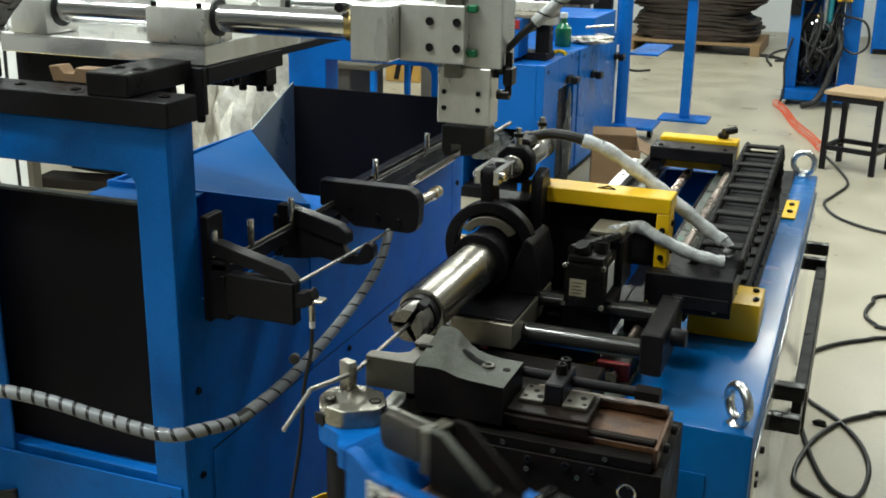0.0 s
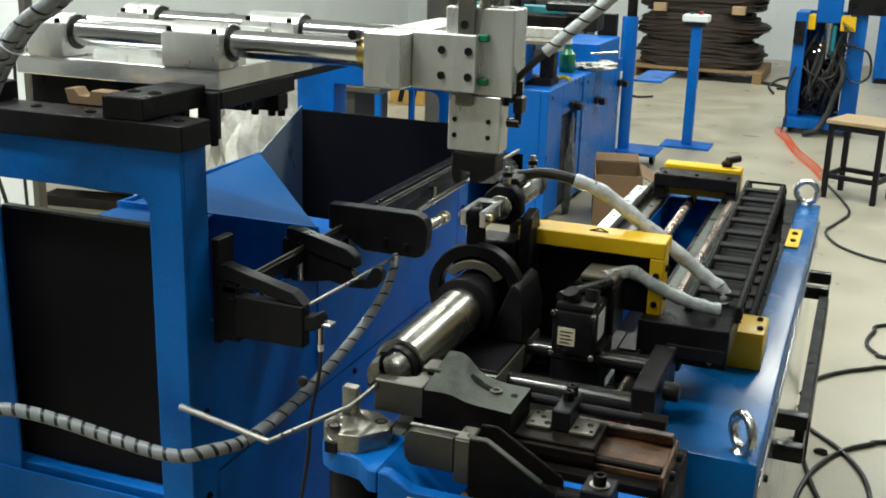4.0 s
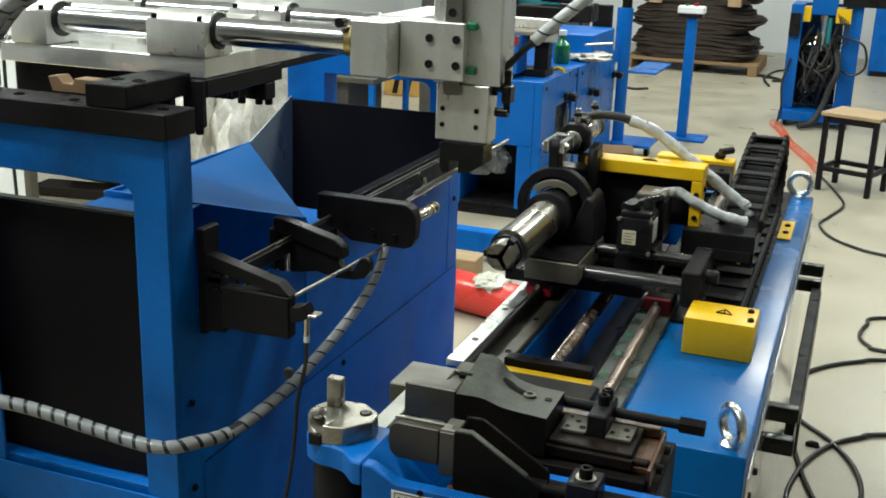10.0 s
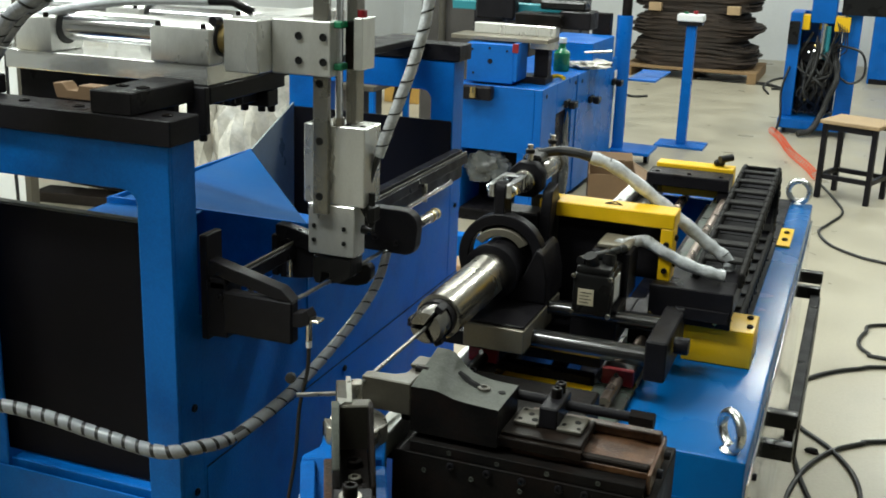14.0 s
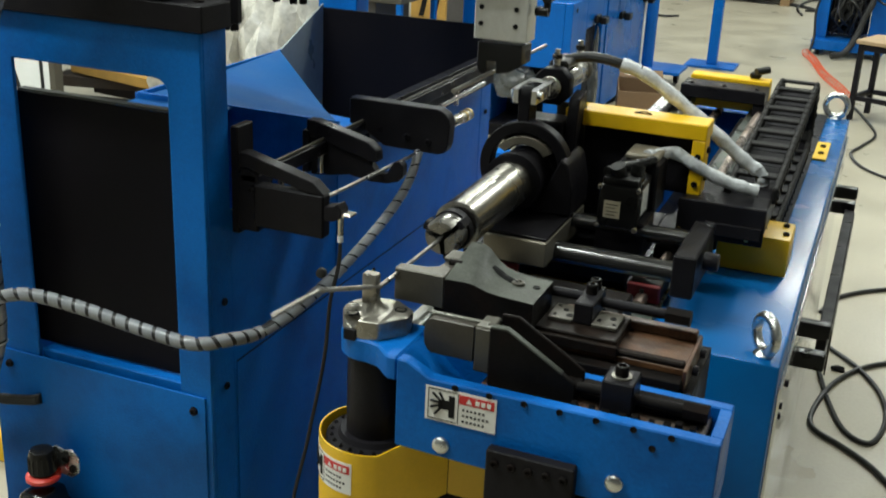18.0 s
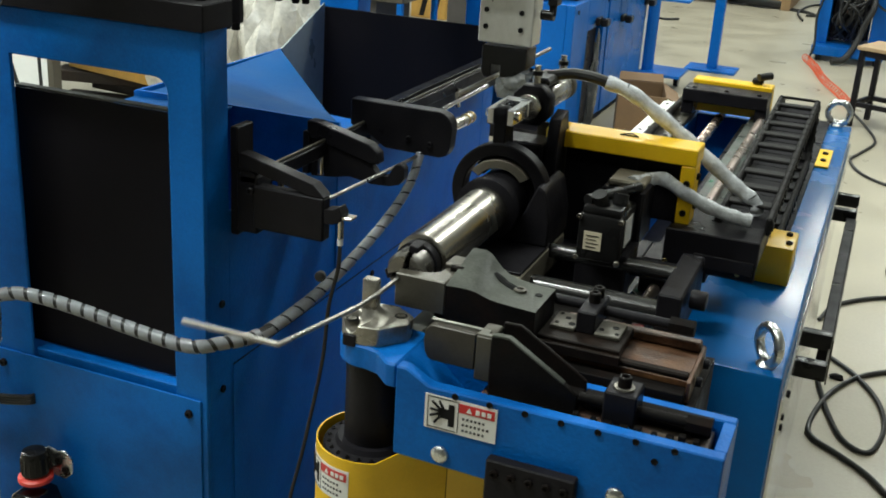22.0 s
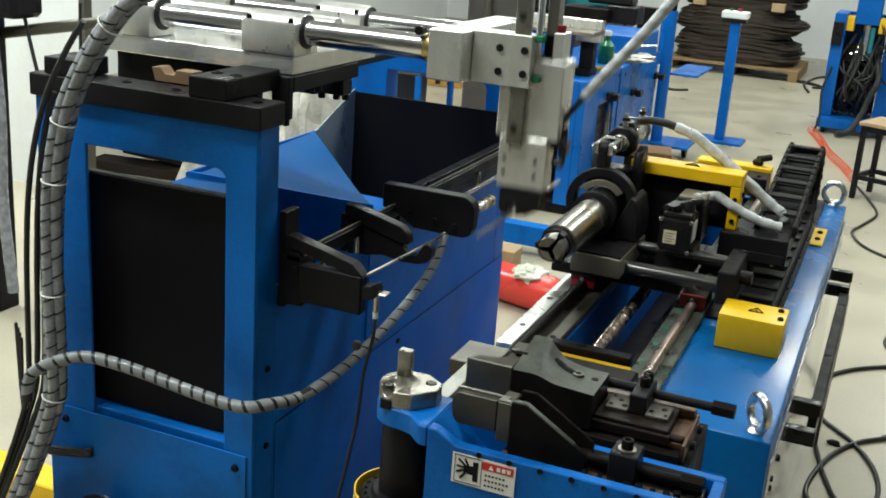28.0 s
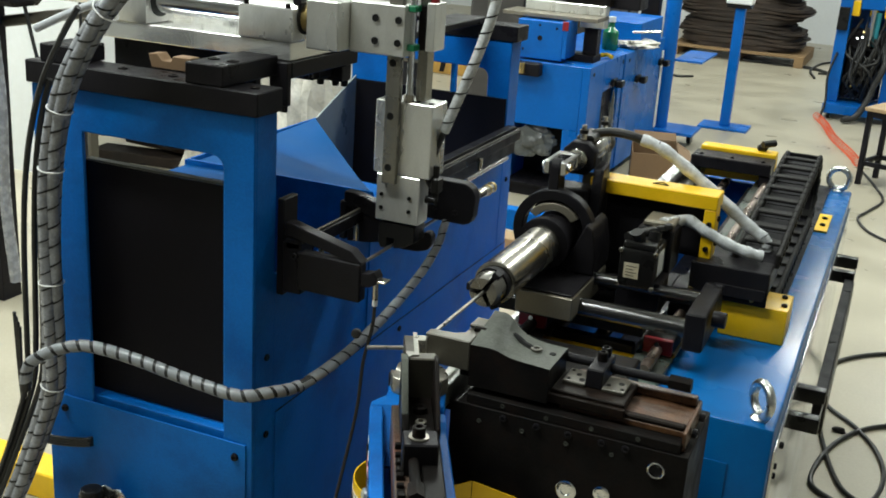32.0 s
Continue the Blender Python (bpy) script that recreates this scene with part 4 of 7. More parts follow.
rp("arm_back", POLY([(-0.557, 0.80), (-0.557, 0.928), (-0.530, 0.928), (-0.512, 0.918), (-0.131, 0.918), (-0.131, 0.80)], 0.018, "y", 0.002, at=1.302), BLUE)
rp("arm_bottom", B(-0.557, -0.131, 1.226, 1.3015, 0.797, 0.835, 0.001), BLUE)
rp("arm_end", B(-0.147, -0.131, 1.226, 1.3015, 0.8355, 0.917, 0.001), BLUE)
rp("arm_under", B(-0.302, -0.14, 1.212, 1.31, 0.70, 0.7945, 0.003), BLACK)
XS = -0.627
rp("spindle", C((XS, 1.285, 0.775), (XS, 1.285, 0.9015), 0.041, seg=40), BLACK, "black spindle column")
rp("spindle_flange", LATHE((XS, 1.285, 0.748), (0, 0, 1), [(0, 0.071), (0.016, 0.071), (0.018, 0.069), (0.020, 0.054), (0.027, 0.050)], 40), BLACK)
for i in range(22):
    a = 2 * math.pi * i / 22
    screw(arm, Vector((XS + 0.615 + 0.0625 * math.cos(a), 0.015 + 0.0625 * math.sin(a), 0.766 - 0.88)), (0, 0, 1), 0.0035, 0.003, DARK_STEEL)
rp("black_plate", B(-0.421, -0.302, 1.186, 1.204, 0.60, 0.846, 0.002), BLACK)
for i in range(5):
    screw(arm, Vector((-0.408 + 0.0232 * i + 0.615, 1.186 - 1.270, 0.828 - 0.88)), (0, -1, 0), 0.006, 0.004, DARK_STEEL)
for x, z in ((-0.491, 0.824), (-0.254, 0.832)):
    rp("arm_pin", LATHE((x, 1.205, z), (0, -1, 0), [(0, 0.012), (0.004, 0.012), (0.0065, 0.010), (0.008, 0.006), (0.0085, 0.002)], 20), STEELZ)
for i in range(7):
    hole(arm, Vector((-0.475 + 0.0475 * i + 0.615, 1.2045 - 1.270, 0.9135 - 0.88)), (0, -1, 0), 0.0045)
hole(arm, Vector((-0.212 + 0.615, 1.2045 - 1.270, 0.893 - 0.88)), (0, -1, 0), 0.0045)


def rolled(bm, radius):
    """Bends a flat label round an upright cylinder."""
    for k in range(-9, 10):
        bmesh.ops.bisect_plane(bm, geom=bm.verts[:] + bm.edges[:] + bm.faces[:], plane_co=(0.005 * k, 0, 0), plane_no=(1, 0, 0))
    for v in bm.verts:
        a, r = v.co.x / radius, radius - v.co.y
        v.co.x, v.co.y = r * math.sin(a), radius - r * math.cos(a)


def warning_label(parent, m, radius=0.0):
    """A two-part warning label: black pictogram, red bar and rows of small print."""
    lab = bmesh.new()
    B(-0.05, 0.05, -0.0006, 0.0, -0.025, 0.025, 0.0, lab)
    out = []

    def put(bm):
        if radius:
            rolled(bm, radius)
        bmesh.ops.transform(bm, matrix=m, verts=bm.verts[:])

    for nm, bm, mat in (("label", lab, LABEL),):
        put(bm)
        out.append(part(nm, bm, mat, parent, "white warning label with red bar"))
    b = bmesh.new()
    B(-0.002, 0.047, -0.0011, -0.0006, 0.008, 0.021, 0.0, b)
    put(b)
    part("red_bar", b, LABEL_RED, out[0])
    b = bmesh.new()
    for j, w in enumerate((0.040, 0.043, 0.036)):
        for k in range(int(w / 0.0058)):
            B(0.003 + 0.0056 * k, 0.0060 + 0.0056 * k, -0.0011, -0.0006, 0.0015 - 0.0085 * j - 0.0032, 0.0015 - 0.0085 * j, 0.0, b)
    B(-0.046, -0.005, -0.0011, -0.0006, 0.0215, 0.0225, 0.0, b)
    B(-0.046, -0.005, -0.0011, -0.0006, -0.0225, -0.0215, 0.0, b)
    B(-0.046, -0.045, -0.0011, -0.0006, -0.0225, 0.0225, 0.0, b)
    B(-0.0035, -0.0025, -0.0011, -0.0006, -0.0225, 0.0225, 0.0, b)
    put(b)
    part("print", b, INK, out[0])
    b = bmesh.new()
    B(-0.0165, -0.008, -0.0011, -0.0006, -0.016, 0.016, 0.0, b)
    B(-0.031, -0.0165, -0.0011, -0.0006, -0.006, 0.008, 0.0, b)
    for (x0, z0), (x1, z1) in (((-0.028, 0.006), (-0.040, 0.016)), ((-0.028, 0.003), (-0.042, 0.004)), ((-0.028, 0.0), (-0.042, -0.006)), ((-0.026, -0.002), (-0.036, -0.015)), ((-0.024, 0.008), (-0.030, 0.018))):
        C((x0, -0.0009, z0), (x1, -0.0009, z1), 0.0018, seg=6, bm=b)
    put(b)
    part("pictogram", b, INK, out[0])
    b = bmesh.new()
    POLY([(0.008, 0.0105), (0.016, 0.0105), (0.012, 0.0185)], -0.0006, "y", 0, b, at=-0.0011)
    for k in range(3):
        B(0.021 + 0.008 * k, 0.0265 + 0.008 * k, -0.0017, -0.0011, 0.011, 0.0175, 0.0, b)
    put(b)
    part("bar_mark", b, LABEL, out[0])


warning_label(arm, RO @ pose(-0.466, 1.2045, 0.8845))

die_set = new("bend_die")
die_set.parent = arm
die_set["label"] = "machined steel bend die with a square pin"


def rp_die(name, bm, mat, label=""):
    bmesh.ops.transform(bm, matrix=RO, verts=bm.verts[:])
    return part(name, bm, mat, die_set, label)


# bend die on the arm's pivot: a round block cut flat beside the clamp, its top hollowed round the pin
DX, DY = -0.630, 1.280
FLATS = ((0.0435, radians(-80)), (0.0445, radians(-38)), (0.0525, radians(2)), (0.048, radians(54)), (0.0435, radians(97)))


def die_reach(a):
    """How far the block reaches from its axis at an angle."""
    if 97 < math.degrees(a) % 360 < 280:
        return 0.0435
    return min(d / math.cos(a - f) for d, f in FLATS if math.cos(a - f) > 0.2)


def die_height(x, y):
    px, py = x + 0.005, y - 0.002
    z = 0.9640
    rp_ = math.hypot(px, py)
    along, off = -(py * 0.96 + px * 0.28), px * 0.96 - py * 0.28
    if along > 0:
        z -= 0.0135 * min(1, along / 0.012) * math.sqrt(max(0, 1 - (off / 0.0135) ** 2))
    z += 0.022 * max(0, 1 - max(0, rp_ - 0.007) / 0.019) ** 2
    if math.hypot(x + 0.025, y + 0.016) < 0.011:
        z = min(z, 0.9595)
    return z


top = bmesh.new()
angs = [2 * math.pi * k / 72 for k in range(72)]
rings = [[top.verts.new((DX + q * die_reach(a) * math.cos(a), DY + q * die_reach(a) * math.sin(a), die_height(q * die_reach(a) * math.cos(a), q * die_reach(a) * math.sin(a)) - (0.0012 if q == 1 else 0))) for a in angs] for q in (1, 0.97, 0.9, 0.82, 0.74, 0.66, 0.58, 0.5, 0.42, 0.34, 0.26, 0.18, 0.1)]
rings.insert(0, [top.verts.new((DX + die_reach(a) * math.cos(a), DY + die_reach(a) * math.sin(a), 0.9375)) for a in angs])
for ra, rb in zip(rings, rings[1:]):
    for k in range(72):
        top.faces.new((ra[k], ra[(k + 1) % 72], rb[(k + 1) % 72], rb[k]))
top.faces.new(rings[-1])
top.faces.new(rings[0][::-1])
bmesh.ops.recalc_face_normals(top, faces=top.faces[:])
rp_die("die_block", top, DIE, "machined steel bend die")
for x, y, z in ((-0.025, -0.016, 0.9595), (0.034, 0.016, 0.9640)):
    rp_die("die_screw", LATHE((DX + x, DY + y, z), (0, 0, 1), [(0, 0.0090), (0.0008, 0.0090), (0.0008, 0.0078), (0.0003, 0.0076)], 20), INK)
    rp_die("screw_socket", LATHE((DX + x, DY + y, z), (0, 0, 1), [(0, 0.0062), (0.0014, 0.0060), (0.0014, 0.0036), (0.0004, 0.0034)], 18), GREY_STEEL)
rp_die("die_pin", POLY([(-0.6475, 1.276), (-0.6455, 1.274), (-0.6265, 1.274), (-0.6245, 1.276), (-0.6245, 1.288), (-0.6265, 1.290), (-0.6455, 1.290), (-0.6475, 1.288)], 0.0445, "z", 0.0015, at=0.973), DIE, "worn bright die pin")
rp_die("die_key", B(-0.655, -0.636, 1.2345, 1.2395, 0.932, 0.949, 0.001), BLACK)

# yellow guard that stands still round the spindle
guard = thing("spindle_guard", "curved yellow sheet guard round the black spindle", "guard", (XS, 1.28, 0.7))
shroud = bmesh.new()
angs = [radians(60) + i * radians(240) / 36 for i in range(37)]
rim = [(0.0785 * math.cos(a), 0.0785 * math.sin(a)) for a in angs] + [(0.072, -0.030), (0.118, 0.004)]
inner = [(0.0763 * math.cos(a), 0.0763 * math.sin(a)) for a in angs] + [(0.0705, -0.0277), (0.1166, 0.0065)]
tops = [0.075] * 37 + [0.088, 0.100]
lows = [-0.25] * 33 + [-0.24, -0.20, -0.15, -0.10] + [-0.03, -0.004]
rings = [[shroud.verts.new((x, y, z)) for (x, y), z in zip(line, zs)] for line, zs in ((rim, tops), (rim, lows), (inner, lows), (inner, tops))]
for a, b in zip(rings, rings[1:] + rings[:1]):
    for k in range(len(a) - 1):
        shroud.faces.new((a[k], a[k + 1], b[k + 1], b[k]))
for k in (0, -1):
    shroud.faces.new([r[k] for r in rings])
bmesh.ops.recalc_face_normals(shroud, faces=shroud.faces[:])
part("sheet", shroud, YELLOW, guard)
part("tail", POLY([(0.119, -0.004), (0.119, 0.100), (0.208, 0.090), (0.208, -0.004)], 0.0025, "y", 0.0, at=0.0045), YELLOW, guard)
part("tail_hole", C((0.192, 0.0045, 0.078), (0.192, 0.0037, 0.078), 0.008, seg=16), INK, guard)
warning_label(guard, Matrix.Translation((0, 0, 0.033)) @ pose(0, 0, 0, 0, 0, -33) @ Matrix.Translation((0, -0.0788, 0)), 0.0788)

# clamp die that slides on the arm
clamp = new("clamp_slide")
clamp.parent = arm
clamp["label"] = "oily black clamp slide with grey die block"


def kp(name, bm, mat, label=""):
    bmesh.ops.transform(bm, matrix=RO, verts=bm.verts[:])
    return part(name, bm, mat, clamp, label)


kp("clamp_block", POLY([(-0.470, 0.931), (-0.470, 0.983), (-0.530, 0.983), (-0.536, 0.981), (-0.541, 0.974), (-0.543, 0.960), (-0.541, 0.942), (-0.536, 0.934), (-0.530, 0.931)], 0.0205, "y", 0.0012, at=1.2525), CLAMP_STEEL)
kp("clamp_foot", B(-0.4695, -0.4465, 1.2525, 1.298, 0.918, 0.983, 0.002), GREY_STEEL)
SLOPE = [(-0.446, 0.905), (-0.446, 0.990), (-0.422, 0.991), (-0.345, 0.945), (-0.326, 0.932), (-0.326, 0.905)]
kp("clamp_cheek", POLY(SLOPE, 0.010, "y", 0.0015, at=1.246), DARK_STEEL)
kp("clamp_cheek", POLY(SLOPE, 0.006, "y", 0.0015, at=1.293), DARK_STEEL)
kp("cheek_edge", POLY([(-0.445, 0.9885), (-0.445, 0.9915), (-0.422, 0.9925), (-0.345, 0.9465), (-0.345, 0.944), (-0.422, 0.9895)], 0.0095, "y", 0.0004, at=1.2455), HOLDER, "rubbed bright edge")
kp("channel_floor", B(-0.446, -0.326, 1.2565, 1.2925, 0.905, 0.922, 0.001), DARK_STEEL)
kp("channel_screw", LATHE((-0.40, 1.274, 0.922), (0, 0, 1), [(0, 0.010), (0.008, 0.010), (0.009, 0.008), (0.009, 0.005), (0.004, 0.0045)], 16), DARK_STEEL)
kp("channel_screw", LATHE((-0.36, 1.274, 0.922), (0, 0, 1), [(0, 0.008), (0.006, 0.008), (0.007, 0.006), (0.007, 0.004), (0.003, 0.004)], 16), GREY_STEEL)
kp("clamp_base", B(-0.456, -0.155, 1.236, 1.30, 0.845, 0.9045, 0.002), WORN, "worn brown steel slide block")
kp("die_lip", POLY([(-0.539, 1.266), (-0.539, 1.2725), (-0.455, 1.2725), (-0.455, 1.262), (-0.447, 1.258), (-0.447, 1.2535), (-0.469, 1.2535), (-0.466, 1.266)], 0.0018, "z", 0.0, at=0.9835), LIP, "rubbed bright die edge")
kp("slide_bar", B(-0.325, -0.158, 1.27, 1.298, 0.905, 0.922, 0.002), DARK_STEEL)
kp("lock_block", B(-0.292, -0.250, 1.245, 1.292, 0.905, 0.950, 0.002), BLACK)
kp("lock_screw", LATHE((-0.271, 1.266, 0.9525), (0, 0, 1), [(0, 0.009), (0.013, 0.009), (0.014, 0.008), (0.014, 0.005), (0.008, 0.0045)], 20), DARK_STEEL)
kp("washer", LATHE((-0.271, 1.266, 0.950), (0, 0, 1), [(0, 0.0135), (0.0024, 0.0135), (0.0025, 0.009)], 20), DIE, "bright washer")
kp("adjust_rod", C((-0.325, 1.260, 0.926), (-0.165, 1.260, 0.926), 0.0072, seg=14), DARK_STEEL)
kp("adjust_nut", C((-0.188, 1.260, 0.926), (-0.156, 1.260, 0.926), 0.0115, seg=6), DARK_STEEL)
rng = random.Random(31)
for i in range(9):
    x = -0.325 + 0.019 * i + rng.uniform(-0.003, 0.003)
    kp("rack_tooth", B(x, x + rng.uniform(0.007, 0.014), 1.238, 1.248, 0.9045, 0.910 + rng.uniform(0.0, 0.007), 0.001), DARK_STEEL)
# ---- feed carriage ----
car = thing("feed_carriage", "black feed carriage with steel collet tube and servo motor", "machine part", (-0.45, 2.45, 0.83))
CO = Matrix.Translation((0.45, -2.45, -0.83))


def cp(name, bm, mat, label="", parent=None):
    bmesh.ops.transform(bm, matrix=CO, verts=bm.verts[:])
    return part(name, bm, mat, parent or car, label)


for x in (-0.63, -0.362):
    for y in (2.32, 2.54):
        cp("rail_carrier", B(x - 0.03, x + 0.03, y, y + 0.09, 0.812, 0.842, 0.002), DARK_STEEL)
    cp("wiper", B(x - 0.03, x + 0.03, 2.308, 2.32, 0.812, 0.845, 0.002), RED, "red rail wiper")
    cp("grease_nipple", C((x, 2.308, 0.835), (x, 2.296, 0.838), 0.005, seg=10), CHROME)
cp("base_plate", B(-0.71, -0.395, 2.30, 2.66, 0.843, 0.872, 0.002), BLACK)
cp("base_plate", B(-0.3945, -0.275, 2.565, 2.66, 0.843, 0.872, 0.002), BLACK)
cp("mount_block", B(-0.636, -0.519, 2.20, 2.45, 0.886, 0.932, 0.002), MID_STEEL, "ground steel mounting block")
cp("yoke_base", B(-0.634, -0.521, 2.206, 2.45, 0.9325, 0.9375, 0.001), BLACK)
cp("under_block", B(-0.62, -0.525, 2.23, 2.45, 0.8725, 0.8855, 0.001), DARK_STEEL)
cp("cross_rod", C((-0.53, 2.27, 0.895), (-0.30, 2.27, 0.895), 0.019, seg=24), GLOSS_BLACK)
cp("cross_rod", C((-0.53, 2.37, 0.925), (-0.30, 2.37, 0.925), 0.013, seg=24), GLOSS_BLACK)
cp("cross_bar", B(-0.53, -0.30, 2.40, 2.44, 0.895, 0.918, 0.002), BLACK)
cp("end_block", B(-0.305, -0.266, 2.24, 2.45, 0.860, 0.937, 0.003), BLACK)
cp("end_knob", C((-0.262, 2.30, 0.915), (-0.235, 2.30, 0.915), 0.016, seg=20, bevel=0.003), BLACK)
XA, ZA = -0.622, 1.0
cp("tube", LATHE((XA, 2.03, ZA), (0, 1, 0), [(0, 0.033), (0.002, 0.0400), (0.29, 0.0400), (0.292, 0.03)], 48), STEEL, "bright turned steel tube")
cp("front_ring", LATHE((XA, 2.30, ZA), (0, 1, 0), [(0, 0.048), (0.003, 0.054), (0.022, 0.054), (0.026, 0.049)], 44), BLACK)
cp("housing", LATHE((XA, 2.326, ZA), (0, 1, 0), [(0, 0.049), (0.09, 0.049), (0.12, 0.052), (0.21, 0.052)], 40), BLACK)
yoke_out = [(XA + 0.088 * math.cos(a), ZA + 0.012 + 0.088 * math.sin(a)) for a in [radians(-50) + i * radians(280) / 28 for i in range(29)]]
yoke_in = [(XA + 0.066 * math.cos(a), ZA + 0.012 + 0.066 * math.sin(a)) for a in [radians(-50) + i * radians(280) / 28 for i in range(29)]]
cp("yoke", POLY(yoke_out + yoke_in[::-1], 0.03, "y", 0.002, at=2.365), BLACK)
yoke_a = [radians(-50) + i * radians(190) / 20 for i in range(21)]
cp("yoke_web", POLY([(XA + 0.0655 * math.cos(a), ZA + 0.012 + 0.0655 * math.sin(a)) for a in yoke_a] + [(XA + 0.050 * math.cos(a), ZA + 0.002 + 0.050 * math.sin(a)) for a in yoke_a[::-1]], 0.008, "y", 0.001, at=2.386), BLACK)
cp("collar_top", POLY([(XA + 0.064 * math.cos(a), ZA + 0.011 + 0.061 * math.sin(a)) for a in [radians(35) + i * radians(110) / 12 for i in range(13)]] + [(XA + 0.046 * math.cos(a), ZA + 0.011 + 0.046 * math.sin(a)) for a in [radians(145) - i * radians(110) / 12 for i in range(13)]], 0.02, "y", 0.001, at=2.362), MID_STEEL)
cp("yoke_foot", POLY([(XA + 0.03, 0.938), (XA + 0.103, 0.938), (XA + 0.103, 0.985), (XA + 0.092, 1.035), (XA + 0.078, 1.045), (XA + 0.055, 0.99), (XA + 0.03, 0.965)], 0.12, "y", 0.003, at=2.34), BLACK)
cp("yoke_foot", B(XA - 0.06, XA + 0.03, 2.36, 2.50, 0.938, 0.96, 0.004), BLACK)
cp("lever", POLY([(2.372, 1.085), (2.372, 1.145), (2.378, 1.158), (2.390, 1.163), (2.402, 1.158), (2.412, 1.145), (2.425, 1.085)], 0.022, "x", 0.002, at=XA - 0.021), BLACK)
cp("clevis", B(XA - 0.034, XA - 0.022, 2.368, 2.452, 1.130, 1.160, 0.003), CHROME)
cp("clevis", B(XA + 0.002, XA + 0.014, 2.368, 2.452, 1.130, 1.160, 0.003), CHROME)
cp("clevis_bridge", B(XA - 0.034, XA + 0.014, 2.4525, 2.475, 1.130, 1.160, 0.003), CHROME)
cp("clevis_pin", C((XA - 0.040, 2.388, 1.146), (XA + 0.020, 2.388, 1.146), 0.007, seg=14), CHROME)
ZC2 = 1.139
cp("cylinder_rod", C((XA, 2.44, ZC2), (XA, 2.52, ZC2), 0.010, seg=16), CHROME)
cp("rod_gland", C((XA, 2.492, ZC2), (XA, 2.512, ZC2), 0.023, seg=24, bevel=0.002), STEEL)
cp("cylinder_flange", POLY([(XA + dx * 0.036, ZC2 + dz * 0.036) for dx, dz in ((1, 0.5), (0.5, 1), (-0.5, 1), (-1, 0.5), (-1, -0.5), (-0.5, -1), (0.5, -1), (1, -0.5))], 0.03, "y", 0.002, at=2.512), BLACK)
cp("cylinder_bracket", POLY([(2.50, 0.94), (2.50, 1.07), (2.515, 1.12), (2.56, 1.13), (2.575, 1.07), (2.58, 0.94)], 0.022, "x", 0.002, at=XA + 0.037), BLACK)
cp("cylinder_bracket", B(XA - 0.045, XA + 0.035, 2.49, 2.56, 0.94, 1.075, 0.003), BLACK)
cp("guard_plate", B(XA + 0.0, XA + 0.06, 2.562, 2.568, 0.96, 1.10, 0.001), GREY_STEEL)
cp("air_cylinder", C((XA, 2.542, ZC2), (XA, 2.70, ZC2), 0.025, seg=28, bevel=0.002), STEEL, "stainless air cylinder")
cp("cylinder_cap", C((XA, 2.70, ZC2), (XA, 2.725, ZC2), 0.027, seg=28, bevel=0.003), GREY_STEEL)
for x, y in ((XA + 0.0, 2.535), (XA + 0.012, 2.66)):
    cp("air_fitting", C((x, y, ZC2 + 0.025), (x, y, ZC2 + 0.055), 0.008, seg=12), STEEL)
    cp("fitting_ring", C((x, y, ZC2 + 0.052), (x, y, ZC2 + 0.060), 0.0100, seg=12), PLASTIC)
    cp("fitting_knob", C((x, y, ZC2 + 0.060), (x, y, ZC2 + 0.070), 0.006, seg=10), STEEL)
cp("valve", B(XA - 0.02, XA + 0.02, 2.545, 2.64, ZC2 + 0.027, ZC2 + 0.045, 0.005), PLASTIC)
# yellow gantry plate behind the motor
cp("gantry_top", B(-0.60, -0.318, 2.55, 2.62, 1.062, 1.093, 0.002), YELLOW, "yellow painted gantry bar")
cp("gantry_leg", B(-0.344, -0.318, 2.5505, 2.60, 0.873, 1.0615, 0.002), YELLOW)
cp("gantry_panel", B(-0.60, -0.43, 2.58, 2.595, 0.873, 1.0615, 0.001), BLACK)
cp("gantry_panel", B(-0.4295, -0.345, 2.58, 2.595, 0.945, 1.0615, 0.001), BLACK)
for z in (1.04, 0.985, 0.93):
    screw(car, Vector((-0.318 + 0.45, 2.575 - 2.45, z - 0.83)), (1, 0, 0), 0.0065, 0.006)
    screw(car, Vector((-0.331 + 0.45, 2.5505 - 2.45, z - 0.84)), (0, -1, 0), 0.006, 0.005)
tri = bmesh.new()
tc = Vector((-0.45, 2.585, 1.0945))
for a in range(3):
    p = [tc + Vector((0.02 * math.cos(radians(90 + 120 * (a + k))), 0.014 * math.sin(radians(90 + 120 * (a + k))), 0)) for k in (0, 1)]
    C(p[0], p[1], 0.0012, seg=6, bm=tri)
cp("warning_mark", tri, INK)
# servo motor with plugs
MX, MZ = 0.017, 0.016
mot = cp("servo_motor", B(-0.478 + MX, -0.412 + MX, 2.345, 2.45, 0.925 + MZ, 0.998 + MZ, 0.005, segs=2), PLASTIC, "black servo motor with a rating label")
cp("motor_cap", B(-0.478 + MX, -0.412 + MX, 2.33, 2.40, 0.998 + MZ, 1.014 + MZ, 0.006, segs=2), PLASTIC, parent=mot)
cp("motor_end", B(-0.482 + MX, -0.408 + MX, 2.325, 2.345, 0.921 + MZ, 1.0 + MZ, 0.006, segs=2), PLASTIC, parent=mot)
cp("motor_stand", B(-0.49 + MX, -0.40 + MX, 2.36, 2.45, 0.873, 0.925 + MZ, 0.003), BLACK, parent=mot)
cp("plug", C((-0.475 + MX, 2.345, 1.018 + MZ), (-0.415 + MX, 2.46, 1.020 + MZ), 0.010, seg=14), PLASTIC, parent=mot)
